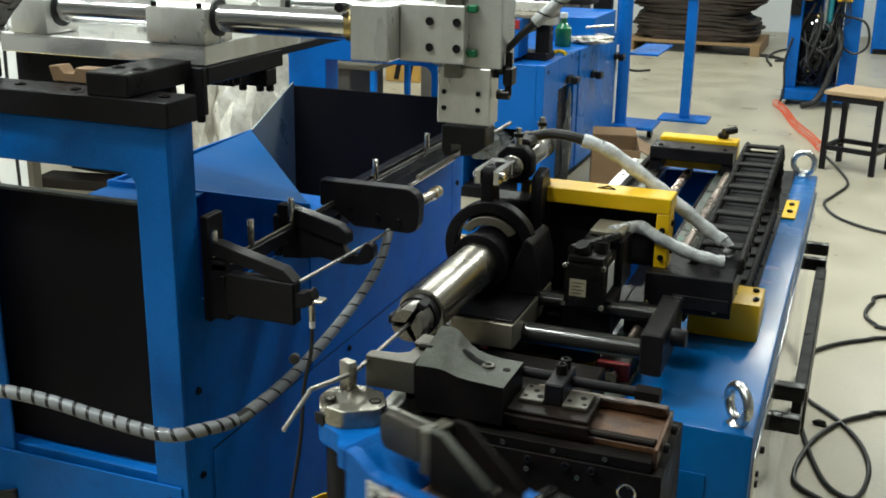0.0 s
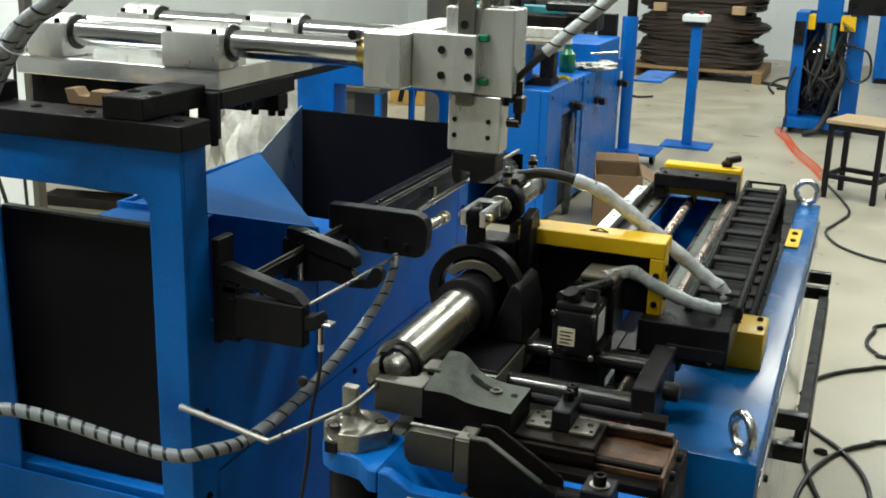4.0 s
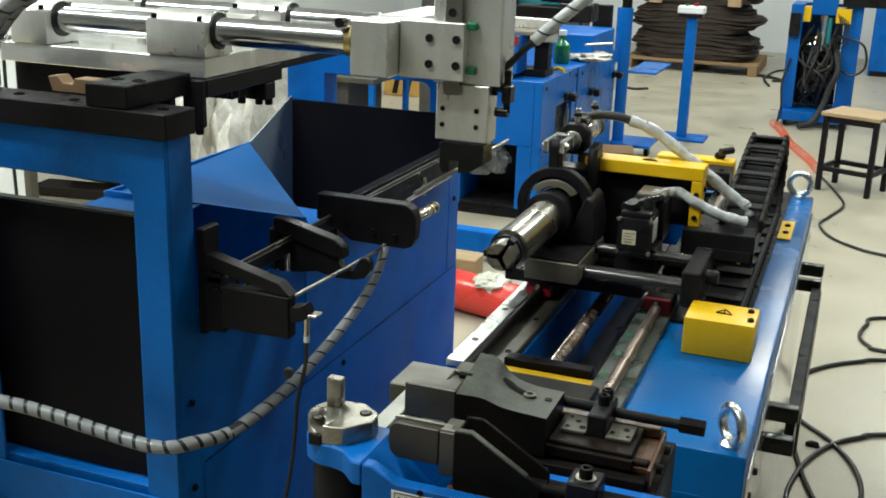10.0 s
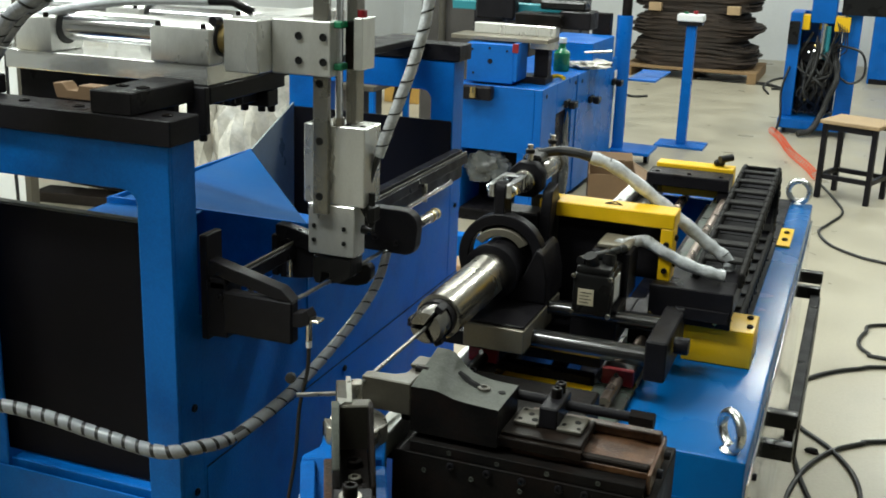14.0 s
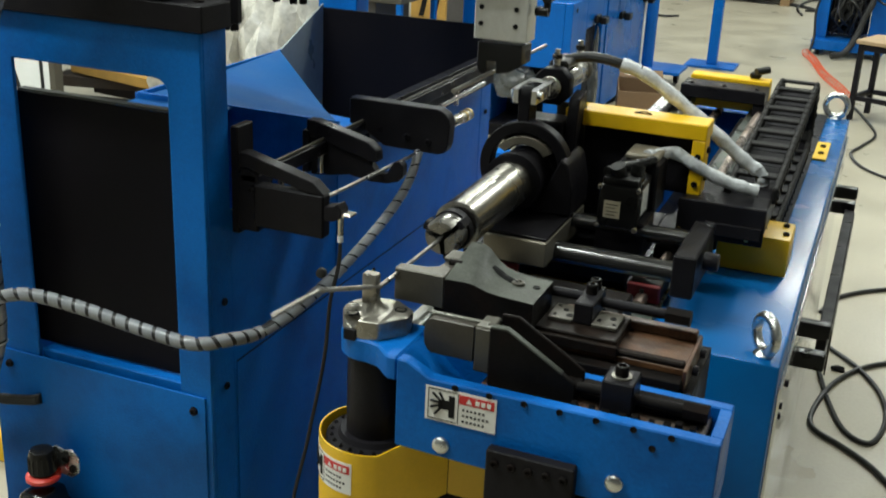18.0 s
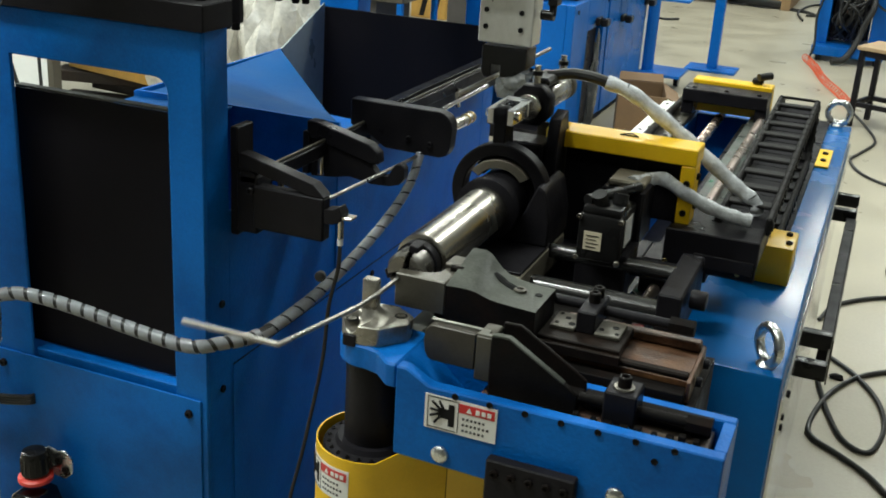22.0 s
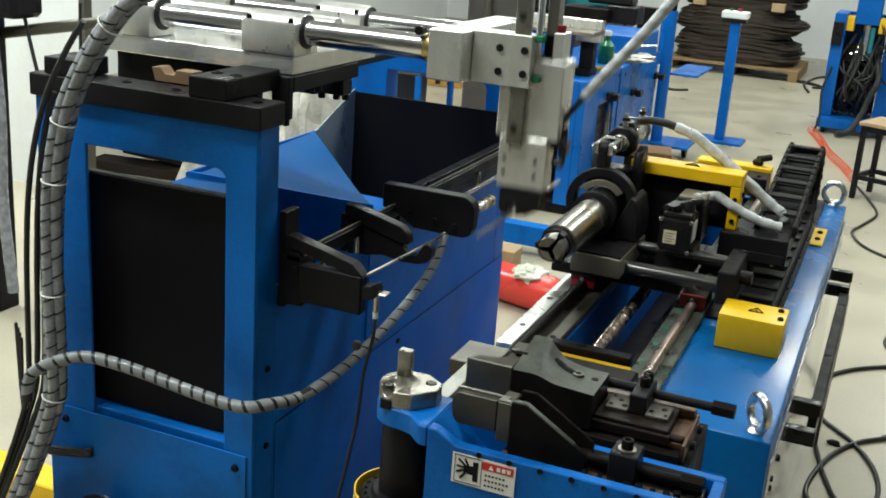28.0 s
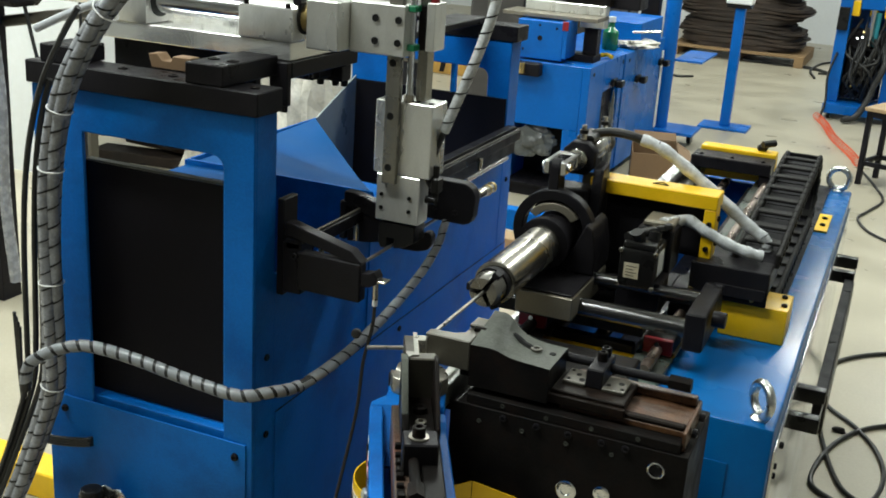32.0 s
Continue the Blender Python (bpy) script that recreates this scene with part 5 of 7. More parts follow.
cp("plug", C((-0.45 + MX, 2.35, 1.012 + MZ), (-0.455 + MX, 2.34, 1.034 + MZ), 0.013, seg=14), PLASTIC, parent=mot)
cp("plug", C((-0.425 + MX, 2.37, 1.012 + MZ), (-0.425 + MX, 2.375, 1.03 + MZ), 0.013, seg=14), PLASTIC, parent=mot)
cp("rating_label", B(-0.470 + MX, -0.440 + MX, 2.3235, 2.3248, 0.94 + MZ, 0.972 + MZ, 0), PAPER, parent=mot)
for k in range(4):
    cp("label_line", B(-0.466 + MX, -0.448 + 0.004 * (k % 2) + MX, 2.3227, 2.3233, 0.945 + 0.0065 * k + MZ, 0.9463 + 0.0065 * k + MZ, 0), INK, parent=mot)
cp("rating_label", B(-0.4118 + MX, -0.4106 + MX, 2.37, 2.42, 0.937 + MZ, 0.985 + MZ, 0), LABEL, parent=mot)
cp("gearbox", B(-0.478 + MX, -0.402 + MX, 2.45, 2.545, 0.915 + MZ, 1.015 + MZ, 0.004), BLACK, parent=mot)
cp("gearbox_top", B(-0.47 + MX, -0.405 + MX, 2.46, 2.54, 1.0155 + MZ, 1.027 + MZ, 0.003), MID_STEEL, parent=mot)
for x, z in ((-0.480, 0.924), (-0.410, 0.924), (-0.480, 0.996), (-0.410, 0.996)):
    screw(mot, Vector((x + MX + 0.45, 2.325 - 2.45, z + MZ - 0.83)), (0, -1, 0), 0.005, 0.005, STEEL)
# carrier of the cable chain
cp("chain_carrier", B(-0.350, -0.185, 2.515, 2.69, 0.905, 0.955, 0.003), BLACK)
cp("carrier_face", B(-0.350, -0.185, 2.508, 2.5145, 0.882, 0.957, 0.002), BLACK)
cp("carrier_edge", B(-0.295, -0.19, 2.502, 2.5075, 0.895, 0.92, 0.001), BLACK)
for x in (-0.345, -0.28, -0.215):
    screw(car, Vector((x + 0.45, 2.508 - 2.45, 0.895 - 0.83)), (0, -1, 0), 0.005, 0.003, BRASS)
    screw(car, Vector((x + 0.45, 2.60 - 2.45, 0.955 - 0.83)), (0, 0, 1), 0.0045, 0.002)
h1 = spline([(XA + 0.0, 2.60, 1.178), (-0.585, 2.62, 1.184), (-0.55, 2.62, 1.184), (-0.519, 2.62, 1.179), (-0.463, 2.63, 1.160), (-0.391, 2.64, 1.112), (-0.319, 2.65, 1.058), (-0.258, 2.66, 1.010), (-0.222, 2.665, 0.985), (-0.212, 2.67, 0.962)], 8)
cp("hose", TUBE(h1[:28], 0.0105, 10), RUBBER)
cp("hose_wrap", TUBE(h1[25:], lambda u: 0.0135 + 0.001 * math.sin(u * 50), 12), WRAP_WHITE, "white taped hose bundle")
h2 = spline([(-0.415, 2.48, 1.036), (-0.40, 2.52, 1.032), (-0.375, 2.55, 1.032), (-0.337, 2.55, 1.016), (-0.289, 2.56, 0.992), (-0.243, 2.57, 0.978), (-0.215, 2.58, 0.972)], 8)
cp("cable_wrap", TUBE(h2, lambda u: 0.0125 + 0.001 * math.sin(u * 40), 12), WRAP_WHITE, "white taped motor cable")
rng = random.Random(12)
for ln, r, marks in ((h1, 0.0139, (30, 36, 41, 46, 55, 63)), (h2, 0.0129, (9, 17, 28, 37))):
    for i in marks:
        t = (ln[i + 1] - ln[i - 1]).normalized()
        u = t.cross(Vector((1, 0, 0.3))).normalized()
        v = t.cross(u)
        a0, lean = rng.uniform(2.2, 4.4), rng.uniform(-0.006, 0.006)
        cp("tape_edge", TUBE([ln[i] + r * (math.cos(a) * u + math.sin(a) * v) + t * lean * k / 6 for k, a in enumerate([a0 + 0.26 * k for k in range(9)])], rng.uniform(0.0006, 0.0012), 6), RUBBER)

# ---- collet nose: turns with the wire ----
nose = thing("collet", "bright steel three-jaw collet nose", "machine part", (XA, 2.03, ZA))
part("nose_ring", LATHE((0, -0.022, 0), (0, 1, 0), [(0, 0.026), (0.002, 0.0335), (0.018, 0.0335), (0.02, 0.030), (0.024, 0.030)], 40), BLACK, nose)
for i in range(3):
    a0 = 2 * math.pi * i / 3
    own = bmesh.new()
    arc = [a0 + radians(-52 + 13 * k) for k in range(9)]
    ring = []
    for y, r in ((-0.022, 0.0305), (-0.052, 0.0305), (-0.060, 0.026)):
        ring.append([own.verts.new((r * math.cos(a), y, r * math.sin(a))) for a in arc] + [own.verts.new((0.006 * math.cos(a0), y, 0.006 * math.sin(a0)))])
    for a, b in zip(ring, ring[1:]):
        for k in range(10):
            own.faces.new((a[k], a[(k + 1) % 10], b[(k + 1) % 10], b[k]))
    own.faces.new(ring[0])
    own.faces.new(ring[-1][::-1])
    bmesh.ops.recalc_face_normals(own, faces=own.faces[:])
    part("jaw", own, JAW, nose)
    am = a0 + math.pi / 3
    part("nose_bolt", B(-0.007, 0.007, -0.046, -0.022, 0.0, 0.012, 0.001), BLACK, nose).matrix_basis = pose(0.026 * math.cos(am), 0, 0.026 * math.sin(am), 0, 90 - math.degrees(am), 0)

# ---- cable chain ----
chain = thing("cable_chain", "black plastic cable chain with crossbars", "cable chain", (-0.226, 2.8, 0.82))
link_side = bmesh.new()
for x in (-0.044, 0.044):
    B(x - 0.006, x + 0.006, -0.028, 0.028, -0.017, 0.017, 0.004, link_side)
    C((x - 0.0085 if x < 0 else x + 0.0085, -0.018, 0), (x, -0.018, 0), 0.009, seg=10, bm=link_side)
    C((x - 0.0075 if x < 0 else x + 0.0075, 0.014, 0.004), (x, 0.014, 0.004), 0.004, seg=8, bm=link_side)
B(-0.038, 0.038, -0.030, 0.030, -0.010, -0.007, 0.0, link_side)
bar_link = link_side.copy()
B(-0.040, 0.040, -0.0145, 0.0145, 0.010, 0.017, 0.002, bar_link)
B(-0.040, 0.040, -0.0145, 0.0145, -0.017, -0.011, 0.002, bar_link)
LINKS = []
first = part("link", link_side, CHAIN_PLASTIC, chain)
LINKS.append(first)
NL = 37
LINKS.append(part("link", bar_link, CHAIN_PLASTIC, chain))
# filler plate made near-black, putting the links' shaded inside into its colour
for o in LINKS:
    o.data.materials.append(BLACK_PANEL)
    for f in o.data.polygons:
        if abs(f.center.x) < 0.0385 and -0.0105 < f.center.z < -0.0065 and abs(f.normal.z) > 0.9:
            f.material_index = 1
for i in range(2, NL):
    o = new("link", first.data) if i % 2 == 0 else new("link", LINKS[1].data)
    o.parent = chain
    LINKS.append(o)

# ---- hoses and fittings on the loader ----
hose_a = spline([(-1.405, 1.275, 0.74), (-1.395, 1.275, 0.79), (-1.368, 1.28, 0.815), (-1.339, 1.30, 0.829), (-1.29, 1.32, 0.838), (-1.204, 1.34, 0.825), (-1.098, 1.35, 0.807), (-0.995, 1.36, 0.795), (-0.950, 1.395, 0.797), (-0.925, 1.46, 0.79), (-0.898, 1.54, 0.81), (-0.88, 1.62, 0.835), (-0.857, 1.72, 0.881), (-0.84, 1.80, 0.927), (-0.834, 1.86, 0.967), (-0.836, 1.905, 1.012)], 10)
ha = thing("wrapped_hose", "black hose wound with a grey spiral band", "hose", (-1.2, 1.38, 0.7))
mo = Matrix.Translation((1.2, -1.38, -0.7))
taper = lambda u: 0.0102 - 0.0032 * max(0, u - 0.55) / 0.45
for nm, bm, mat in (("hose", TUBE(hose_a, taper, 12), RUBBER), ("spiral_band", BAND(hose_a[:91], lambda u: 0.0106, 24, 0.74), WRAP), ("spiral_band", BAND(hose_a[90:], lambda u: taper(0.6 + 0.4 * u) + 0.0004, 17, 0.86), WRAP)):
    bmesh.ops.transform(bm, matrix=mo, verts=bm.verts[:])
    part(nm, bm, mat, ha)
hose_b = spline([(-1.10, 1.42, 1.60), (-1.171, 1.37, 1.516), (-1.224, 1.36, 1.479), (-1.285, 1.36, 1.41), (-1.344, 1.36, 1.314), (-1.377, 1.36, 1.217), (-1.394, 1.36, 1.118), (-1.401, 1.36, 1.007), (-1.403, 1.36, 0.893), (-1.405, 1.36, 0.787), (-1.411, 1.36, 0.714), (-1.437, 1.355, 0.633), (-1.476, 1.34, 0.521), (-1.52, 1.32, 0.40), (-1.58, 1.28, 0.2), (-1.66, 1.2, 0.03)], 6)
hb = thing("wrapped_cable_bundle", "thick grey spiral wrapped cable trunk with ties", "cable bundle", (-1.5, 1.3, 0.0))
mo = Matrix.Translation((1.5, -1.3, 0.0))
TIES = [(i, hose_b[i], (hose_b[i + 1] - hose_b[i - 1]).normalized()) for i in (15, 27, 34, 46, 60)]
for k, (r0, turns) in enumerate(((0.0, 50), (1.5, 44), (3.1, 55), (4.6, 47))):
    line = [p + Vector((0.0125 * math.cos(r0 + i * 0.035), -0.006 + 0.011 * math.sin(r0 + i * 0.035), 0.006 * math.cos(r0 + i * 0.035))) for i, p in enumerate(hose_b)]
    strand = TUBE(line, 0.0118, 12)
    bmesh.ops.transform(strand, matrix=mo, verts=strand.verts[:])
    strand = part("strand", strand, WRAP_DARK, hb)
    slit = BAND(line, 0.0119, turns, 0.11, thick=0.0005)
    bmesh.ops.transform(slit, matrix=mo, verts=slit.verts[:])
    part("wrap_gap", slit, RUBBER, strand)
for i, p, t in TIES:
    tie = TUBE([p + Vector((0, -0.006, 0)) + 0.0232 * (math.cos(k * math.pi / 10) * t.orthogonal().normalized() + math.sin(k * math.pi / 10) * t.cross(t.orthogonal()).normalized()) for k in range(21)], 0.0013, 6)
    bmesh.ops.transform(tie, matrix=mo, verts=tie.verts[:])
    part("cable_tie", tie, WHITE, hb)
for k, off in enumerate(((-0.034, 0.0), (-0.05, 0.004), (-0.062, -0.004))):
    ln = [p + Vector((off[0] - 0.006 * math.sin(i * 0.11 + k), off[1], 0)) for i, p in enumerate(hose_b)][33 - 9 * k:]
    cbl = TUBE(ln, 0.0055, 8)
    bmesh.ops.transform(cbl, matrix=mo, verts=cbl.verts[:])
    part("side_cable", cbl, RUBBER, hb)
for k in range(4):
    ln = spline([(-1.523 - 0.004 * k, 1.39, 0.80 + 0.01 * k), (-1.526, 1.39, 0.62 + 0.006 * k), (-1.512 + 0.004 * k, 1.392, 0.575 + 0.005 * k), (-1.472, 1.395, 0.556 + 0.005 * k), (-1.385, 1.405, 0.566 + 0.005 * k), (-1.375, 1.43, 0.566 + 0.005 * k)], 8)
    cbl = TUBE(ln, 0.0035, 6)
    bmesh.ops.transform(cbl, matrix=mo, verts=cbl.verts[:])
    part("branch_cable", cbl, RUBBER, hb)
cab = thing("sensor_cable", "thin black sensor cable hanging down", "cable", (-0.8, 1.45, 0.5))
ln = spline([(-0.797, 1.50, 0.963), (-0.80, 1.50, 0.92), (-0.815, 1.50, 0.85), (-0.82, 1.49, 0.75), (-0.84, 1.47, 0.60), (-0.87, 1.45, 0.40), (-0.88, 1.44, 0.012)], 8)
bm = TUBE(ln, 0.0035, 8)
bmesh.ops.transform(bm, matrix=Matrix.Translation((0.8, -1.45, -0.5)), verts=bm.verts[:])
part("cable", bm, RUBBER, cab)
part("cable_clip", LATHE((-0.034, 0.058, 0.400), (0.2, -1, 0.1), [(0, 0.006), (0.001, 0.009), (0.009, 0.009), (0.011, 0.006)], 16), RUBBER, cab, "black cable clip")

reg = thing("air_regulator", "black air regulator with a red ring and steel bracket", "regulator", (-1.338, 1.375, 0.45))
body = POLY([(-0.046, -0.16), (-0.050, -0.075), (-0.034, -0.048), (-0.026, -0.026), (0.026, -0.026), (0.036, -0.05), (0.060, -0.07), (0.062, -0.16)], 0.066, "y", 0.006, at=-0.048)
part("body", body, GLOSS_PLASTIC, reg)
knob = LATHE((0, -0.01, 0.005), (0, 0, 1), [(0, 0.022), (0.002, 0.0245), (0.036, 0.0235), (0.046, 0.021), (0.048, 0.014)], 24)
for k in range(16):
    a = 2 * math.pi * k / 16
    C((0.0243 * math.cos(a), -0.01 + 0.0243 * math.sin(a), 0.010), (0.0235 * math.cos(a), -0.01 + 0.0235 * math.sin(a), 0.040), 0.0016, seg=6, bm=knob)
part("knob", knob, PLASTIC, reg, "ribbed black knob")
part("ring", LATHE((0, -0.01, -0.010), (0, 0, 1), [(0, 0.025), (0.003, 0.0315), (0.009, 0.0315), (0.013, 0.025)], 28), RED_GLOSS, reg, "red lock ring")
part("bracket", POLY([(-0.014, 0.034), (0.010, 0.050), (0.030, 0.046), (0.048, 0.050), (0.064, 0.036), (0.062, 0.004), (0.046, -0.010), (0.012, -0.006)], 0.005, "y", 0.0015, at=0.014), STEELZ, reg, "bright steel bracket")
for x, z in ((0.036, 0.028), (0.050, 0.012)):
    part("bracket_screw", LATHE((x, 0.014, z), (0, -1, 0), [(0, 0.0075), (0.004, 0.0075), (0.005, 0.006), (0.005, 0.003), (0.002, 0.003)], 12), DARK_STEEL, reg)
gauge = part("gauge", LATHE((0.012, -0.048, -0.095), (0, -1, 0), [(0, 0.020), (0.014, 0.021), (0.018, 0.021), (0.019, 0.0185)], 24), GLOSS_PLASTIC, reg)
part("gauge_dial", C((0.012, -0.0675, -0.095), (0.012, -0.0682, -0.095), 0.017, seg=24), WHITE, gauge)
part("inlet", LATHE((0.062, -0.015, -0.10), (1, 0, 0), [(0, 0.018), (0.012, 0.018), (0.014, 0.013), (0.030, 0.013)], 16), GLOSS_PLASTIC, reg)
part("outlet", LATHE((-0.048, -0.015, -0.10), (-1, 0, 0), [(0, 0.017), (0.012, 0.017), (0.014, 0.011), (0.034, 0.011)], 16), GLOSS_PLASTIC, reg)
part("air_line", TUBE(spline([(-0.08, -0.015, -0.10), (-0.11, -0.012, -0.105), (-0.13, 0.0, -0.16), (-0.135, 0.005, -0.30)], 6), 0.006, 8), RUBBER, reg)
part("filter_bowl", LATHE((0.006, -0.015, -0.16), (0, 0, -1), [(0, 0.030), (0.05, 0.029), (0.075, 0.020), (0.085, 0.008)], 20), GLOSS_PLASTIC, reg)
# ---- surroundings ----
stool = thing("work_stool", "black steel stool with a worn wooden top", "stool", (0.02, 7.45, 0))
stool.rotation_euler = (0, 0, radians(-20))
part("seat", B(-0.19, 0.19, -0.17, 0.17, 0.485, 0.51, 0.004), WOOD, stool)
for sx in (-1, 1):
    for sy in (-1, 1):
        part("leg", B(sx * 0.16 - 0.016, sx * 0.16 + 0.016, sy * 0.14 - 0.016, sy * 0.14 + 0.016, 0, 0.485, 0.002), BLACK, stool)
for sy in (-1, 1):
    part("stretcher", B(-0.14, 0.14, sy * 0.14 - 0.015, sy * 0.14 + 0.015, 0.13, 0.16, 0.002), BLACK, stool)
    part("apron", B(-0.14, 0.14, sy * 0.14 - 0.015, sy * 0.14 + 0.015, 0.445, 0.483, 0.002), BLACK, stool)
for sx in (-1, 1):
    part("stretcher", B(sx * 0.16 - 0.015, sx * 0.16 + 0.015, -0.12, 0.12, 0.13, 0.16, 0.002), BLACK, stool)

ped = thing("control_pedestal", "blue control pedestal with a small white button box", "pedestal", (-1.27, 8.68, 0))
part("foot", B(-0.19, 0.19, -0.14, 0.14, 0.0, 0.018, 0.003), BLUE_FAR, ped)
part("post", B(-0.037, 0.037, -0.037, 0.037, 0.018, 0.935, 0.004), BLUE_FAR, ped)
part("box_seat", B(-0.10, 0.08, -0.06, 0.06, 0.9355, 0.9645, 0.004), PLASTIC, ped)
part("button_box", B(-0.11, 0.09, -0.07, 0.07, 0.965, 1.02, 0.008), WHITE, ped)
part("button", C((0.02, 0, 1.02), (0.02, 0, 1.045), 0.018, seg=14), RED, ped)
part("button", C((-0.05, 0, 1.02), (-0.05, 0, 1.035), 0.014, seg=14), GREEN, ped)

# second machine: blue cabinet behind
cabi = thing("machine_cabinet", "blue machine cabinet with doors and black latches", "cabinet", (-2.05, 6.65, 0))
part("body", B(-0.07, 0.40, -0.55, 0.93, 0.06, 0.78, 0.004), BLUE_FAR, cabi)
part("front_panel", B(-0.07, 0.40, -0.90, -0.5505, 0.42, 0.78, 0.003), BLUE_FAR, cabi)
part("front_post", B(0.315, 0.40, -0.90, -0.5505, 0.06, 0.4195, 0.003), BLUE_FAR, cabi)
part("front_post", B(-0.07, -0.01, -0.90, -0.5505, 0.06, 0.4195, 0.003), BLUE_FAR, cabi)
# black floor and back paint the shade inside the open bay
part("bay_floor", B(-0.0095, 0.3145, -0.90, -0.5505, 0.06, 0.075, 0.001), BLACK, cabi)
part("bay_liner", B(-0.0095, 0.3145, -0.56, -0.551, 0.0755, 0.4195, 0.0), BLACK, cabi)
part("plinth", B(-0.06, 0.38, -0.88, 0.9, 0.0, 0.0595, 0.0), BLACK, cabi)
part("side_skin", B(0.4005, 0.445, -0.90, -0.60, 0.06, 0.78, 0.003), BLUE_FAR, cabi)
part("side_skin", B(0.4005, 0.445, -0.5995, -0.2405, 0.605, 0.78, 0.003), BLUE_FAR, cabi)
part("side_skin", B(0.4005, 0.445, -0.24, -0.155, 0.06, 0.78, 0.003), BLUE_FAR, cabi)
# black sheet added to paint the dark of the open recess
part("recess_liner", B(0.4005, 0.404, -0.5995, -0.2405, 0.061, 0.6045, 0.0), BLACK, cabi)
door = part("door", B(0.4005, 0.452, -0.145, 0.93, 0.06, 0.78, 0.004), BLUE_FAR, cabi)


def latch(parent, y, z):
    """A black swing latch with its stub."""
    lt = part("latch", B(0.4535, 0.475, y - 0.05, y + 0.05, z - 0.022, z + 0.022, 0.005), PLASTIC, parent)
    part("latch_lever", B(0.4755, 0.515, y - 0.012, y + 0.065, z - 0.03, z + 0.012, 0.006), PLASTIC, lt)


latch(cabi, 6.226 - 6.65, 0.645)
latch(door, 6.834 - 6.65, 0.59)
latch(door, 7.49 - 6.65, 0.62)
for y, z in ((5.80, 0.74), (6.44, 0.74), (6.60, 0.73), (7.40, 0.74)):
    part("rivet", C((0.452, y - 6.65, z), (0.456, y - 6.65, z), 0.012, seg=10), BLACK, cabi)
part("white_strip", B(0.4525, 0.458, 0.87, 0.93, 0.15, 0.69, 0.001), WHITE, cabi)
post = part("rear_post", C((0.45, 1.10, 0.0), (0.45, 1.10, 1.05), 0.055, seg=32), BLUE_FAR, cabi)
part("pole", C((0.46, 1.10, 1.05), (0.46, 1.10, 1.75), 0.035, seg=16), DARK_STEEL, post)
part("shelf", B(0.50, 0.70, 1.10, 1.7, 0.60, 0.615, 0.002), BLUE_FAR, post)
part("foot_plate", B(0.35, 0.72, 0.95, 1.30, 0.10, 0.12, 0.002), BLUE_FAR, cabi)
for x, y in ((0.66, 1.22), (0.45, 1.24)):
    part("castor", C((x - 0.015, y, 0.045), (x + 0.015, y, 0.045), 0.045, seg=20), PLASTIC, cabi)
    part("castor_fork", B(x - 0.025, x + 0.025, y - 0.02, y + 0.02, 0.07, 0.0995, 0.002), DARK_STEEL, cabi)
tab = thing("second_machine", "second machine head with pale plate and black tooling", "machine", (-2.05, 6.2, 0.78))
hd = part("head_box", B(-0.01, 0.26, -0.42, -0.25, 0.012, 0.225, 0.004), BLUE_FAR, tab)
for x, z in ((0.02, 0.19), (0.12, 0.20), (0.22, 0.19), (0.03, 0.06)):
    part("screw", C((x, -0.42, z), (x, -0.424, z), 0.007, seg=10), BLACK, hd)
part("port", C((0.125, -0.42, 0.13), (0.125, -0.425, 0.13), 0.014, seg=14), BLACK, hd)
part("end_plate", B(0.2605, 0.285, -0.43, -0.24, 0.03, 0.235, 0.003), BLUE_FAR, tab)
part("red_tag", B(0.255, 0.290, -0.435, -0.431, 0.185, 0.235, 0.001), RED, tab)
part("top_plate", B(-0.13, 0.43, -0.36, -0.12, 0.2355, 0.258, 0.002), MID_STEEL, tab, "pale machined plate")
part("pale_bracket", B(0.29, 0.43, -0.22, -0.12, 0.19, 0.235, 0.003), ALU, tab)
part("pale_bracket", B(-0.05, 0.43, -0.20, -0.12, 0.2585, 0.315, 0.003), ALU, tab)
part("black_bracket", B(0.32, 0.40, -0.22, -0.14, 0.04, 0.1895, 0.003), BLACK, tab)
part("bracket_foot", B(0.225, 0.40, -0.26, -0.10, 0.0, 0.04, 0.003), BLACK, tab)
part("carrier", B(0.18, 0.45, -0.18, 0.0, 0.316, 0.38, 0.006), DARK_STEEL, tab)
part("carrier", B(0.42, 0.60, -0.12, 0.08, 0.30, 0.40, 0.008), BLACK, tab)
part("carrier_top", B(0.30, 0.56, -0.10, 0.05, 0.4005, 0.45, 0.01), PLASTIC, tab)
part("red_knob", C((0.40, -0.13, 0.30), (0.40, -0.17, 0.30), 0.022, seg=14), RED, tab)
part("blue_block", B(0.10, 0.46, 0.60, 1.2, 0.0, 0.16, 0.004), BLUE_FAR, tab)
part("dark_column", B(0.30, 0.42, 1.21, 1.3, 0.0, 0.30, 0.004), DARK_STEEL, tab)
part("teal_beam", B(-0.3, 0.45, 0.10, 0.20, 0.36, 0.41, 0.004), TEAL, tab)
part("beam_post", B(-0.05, 0.02, 0.11, 0.19, 0.0, 0.36, 0.003), BLACK, tab)
part("motor_box", B(-0.12, 0.12, 0.0, 0.09, 0.32, 0.46, 0.012), BLACK, tab)
part("under_tool", B(-0.01, 0.17, -0.52, -0.455, -0.075, 0.0, 0.008), BLACK, tab)
part("under_fitting", C((0.07, -0.53, -0.06), (0.07, -0.53, 0.0), 0.018, seg=14), BRASS, tab)
part("lever_rod", C((0.45, 0.42, 0.12), (0.62, 0.42, 0.14), 0.008, seg=10), STEEL, tab)
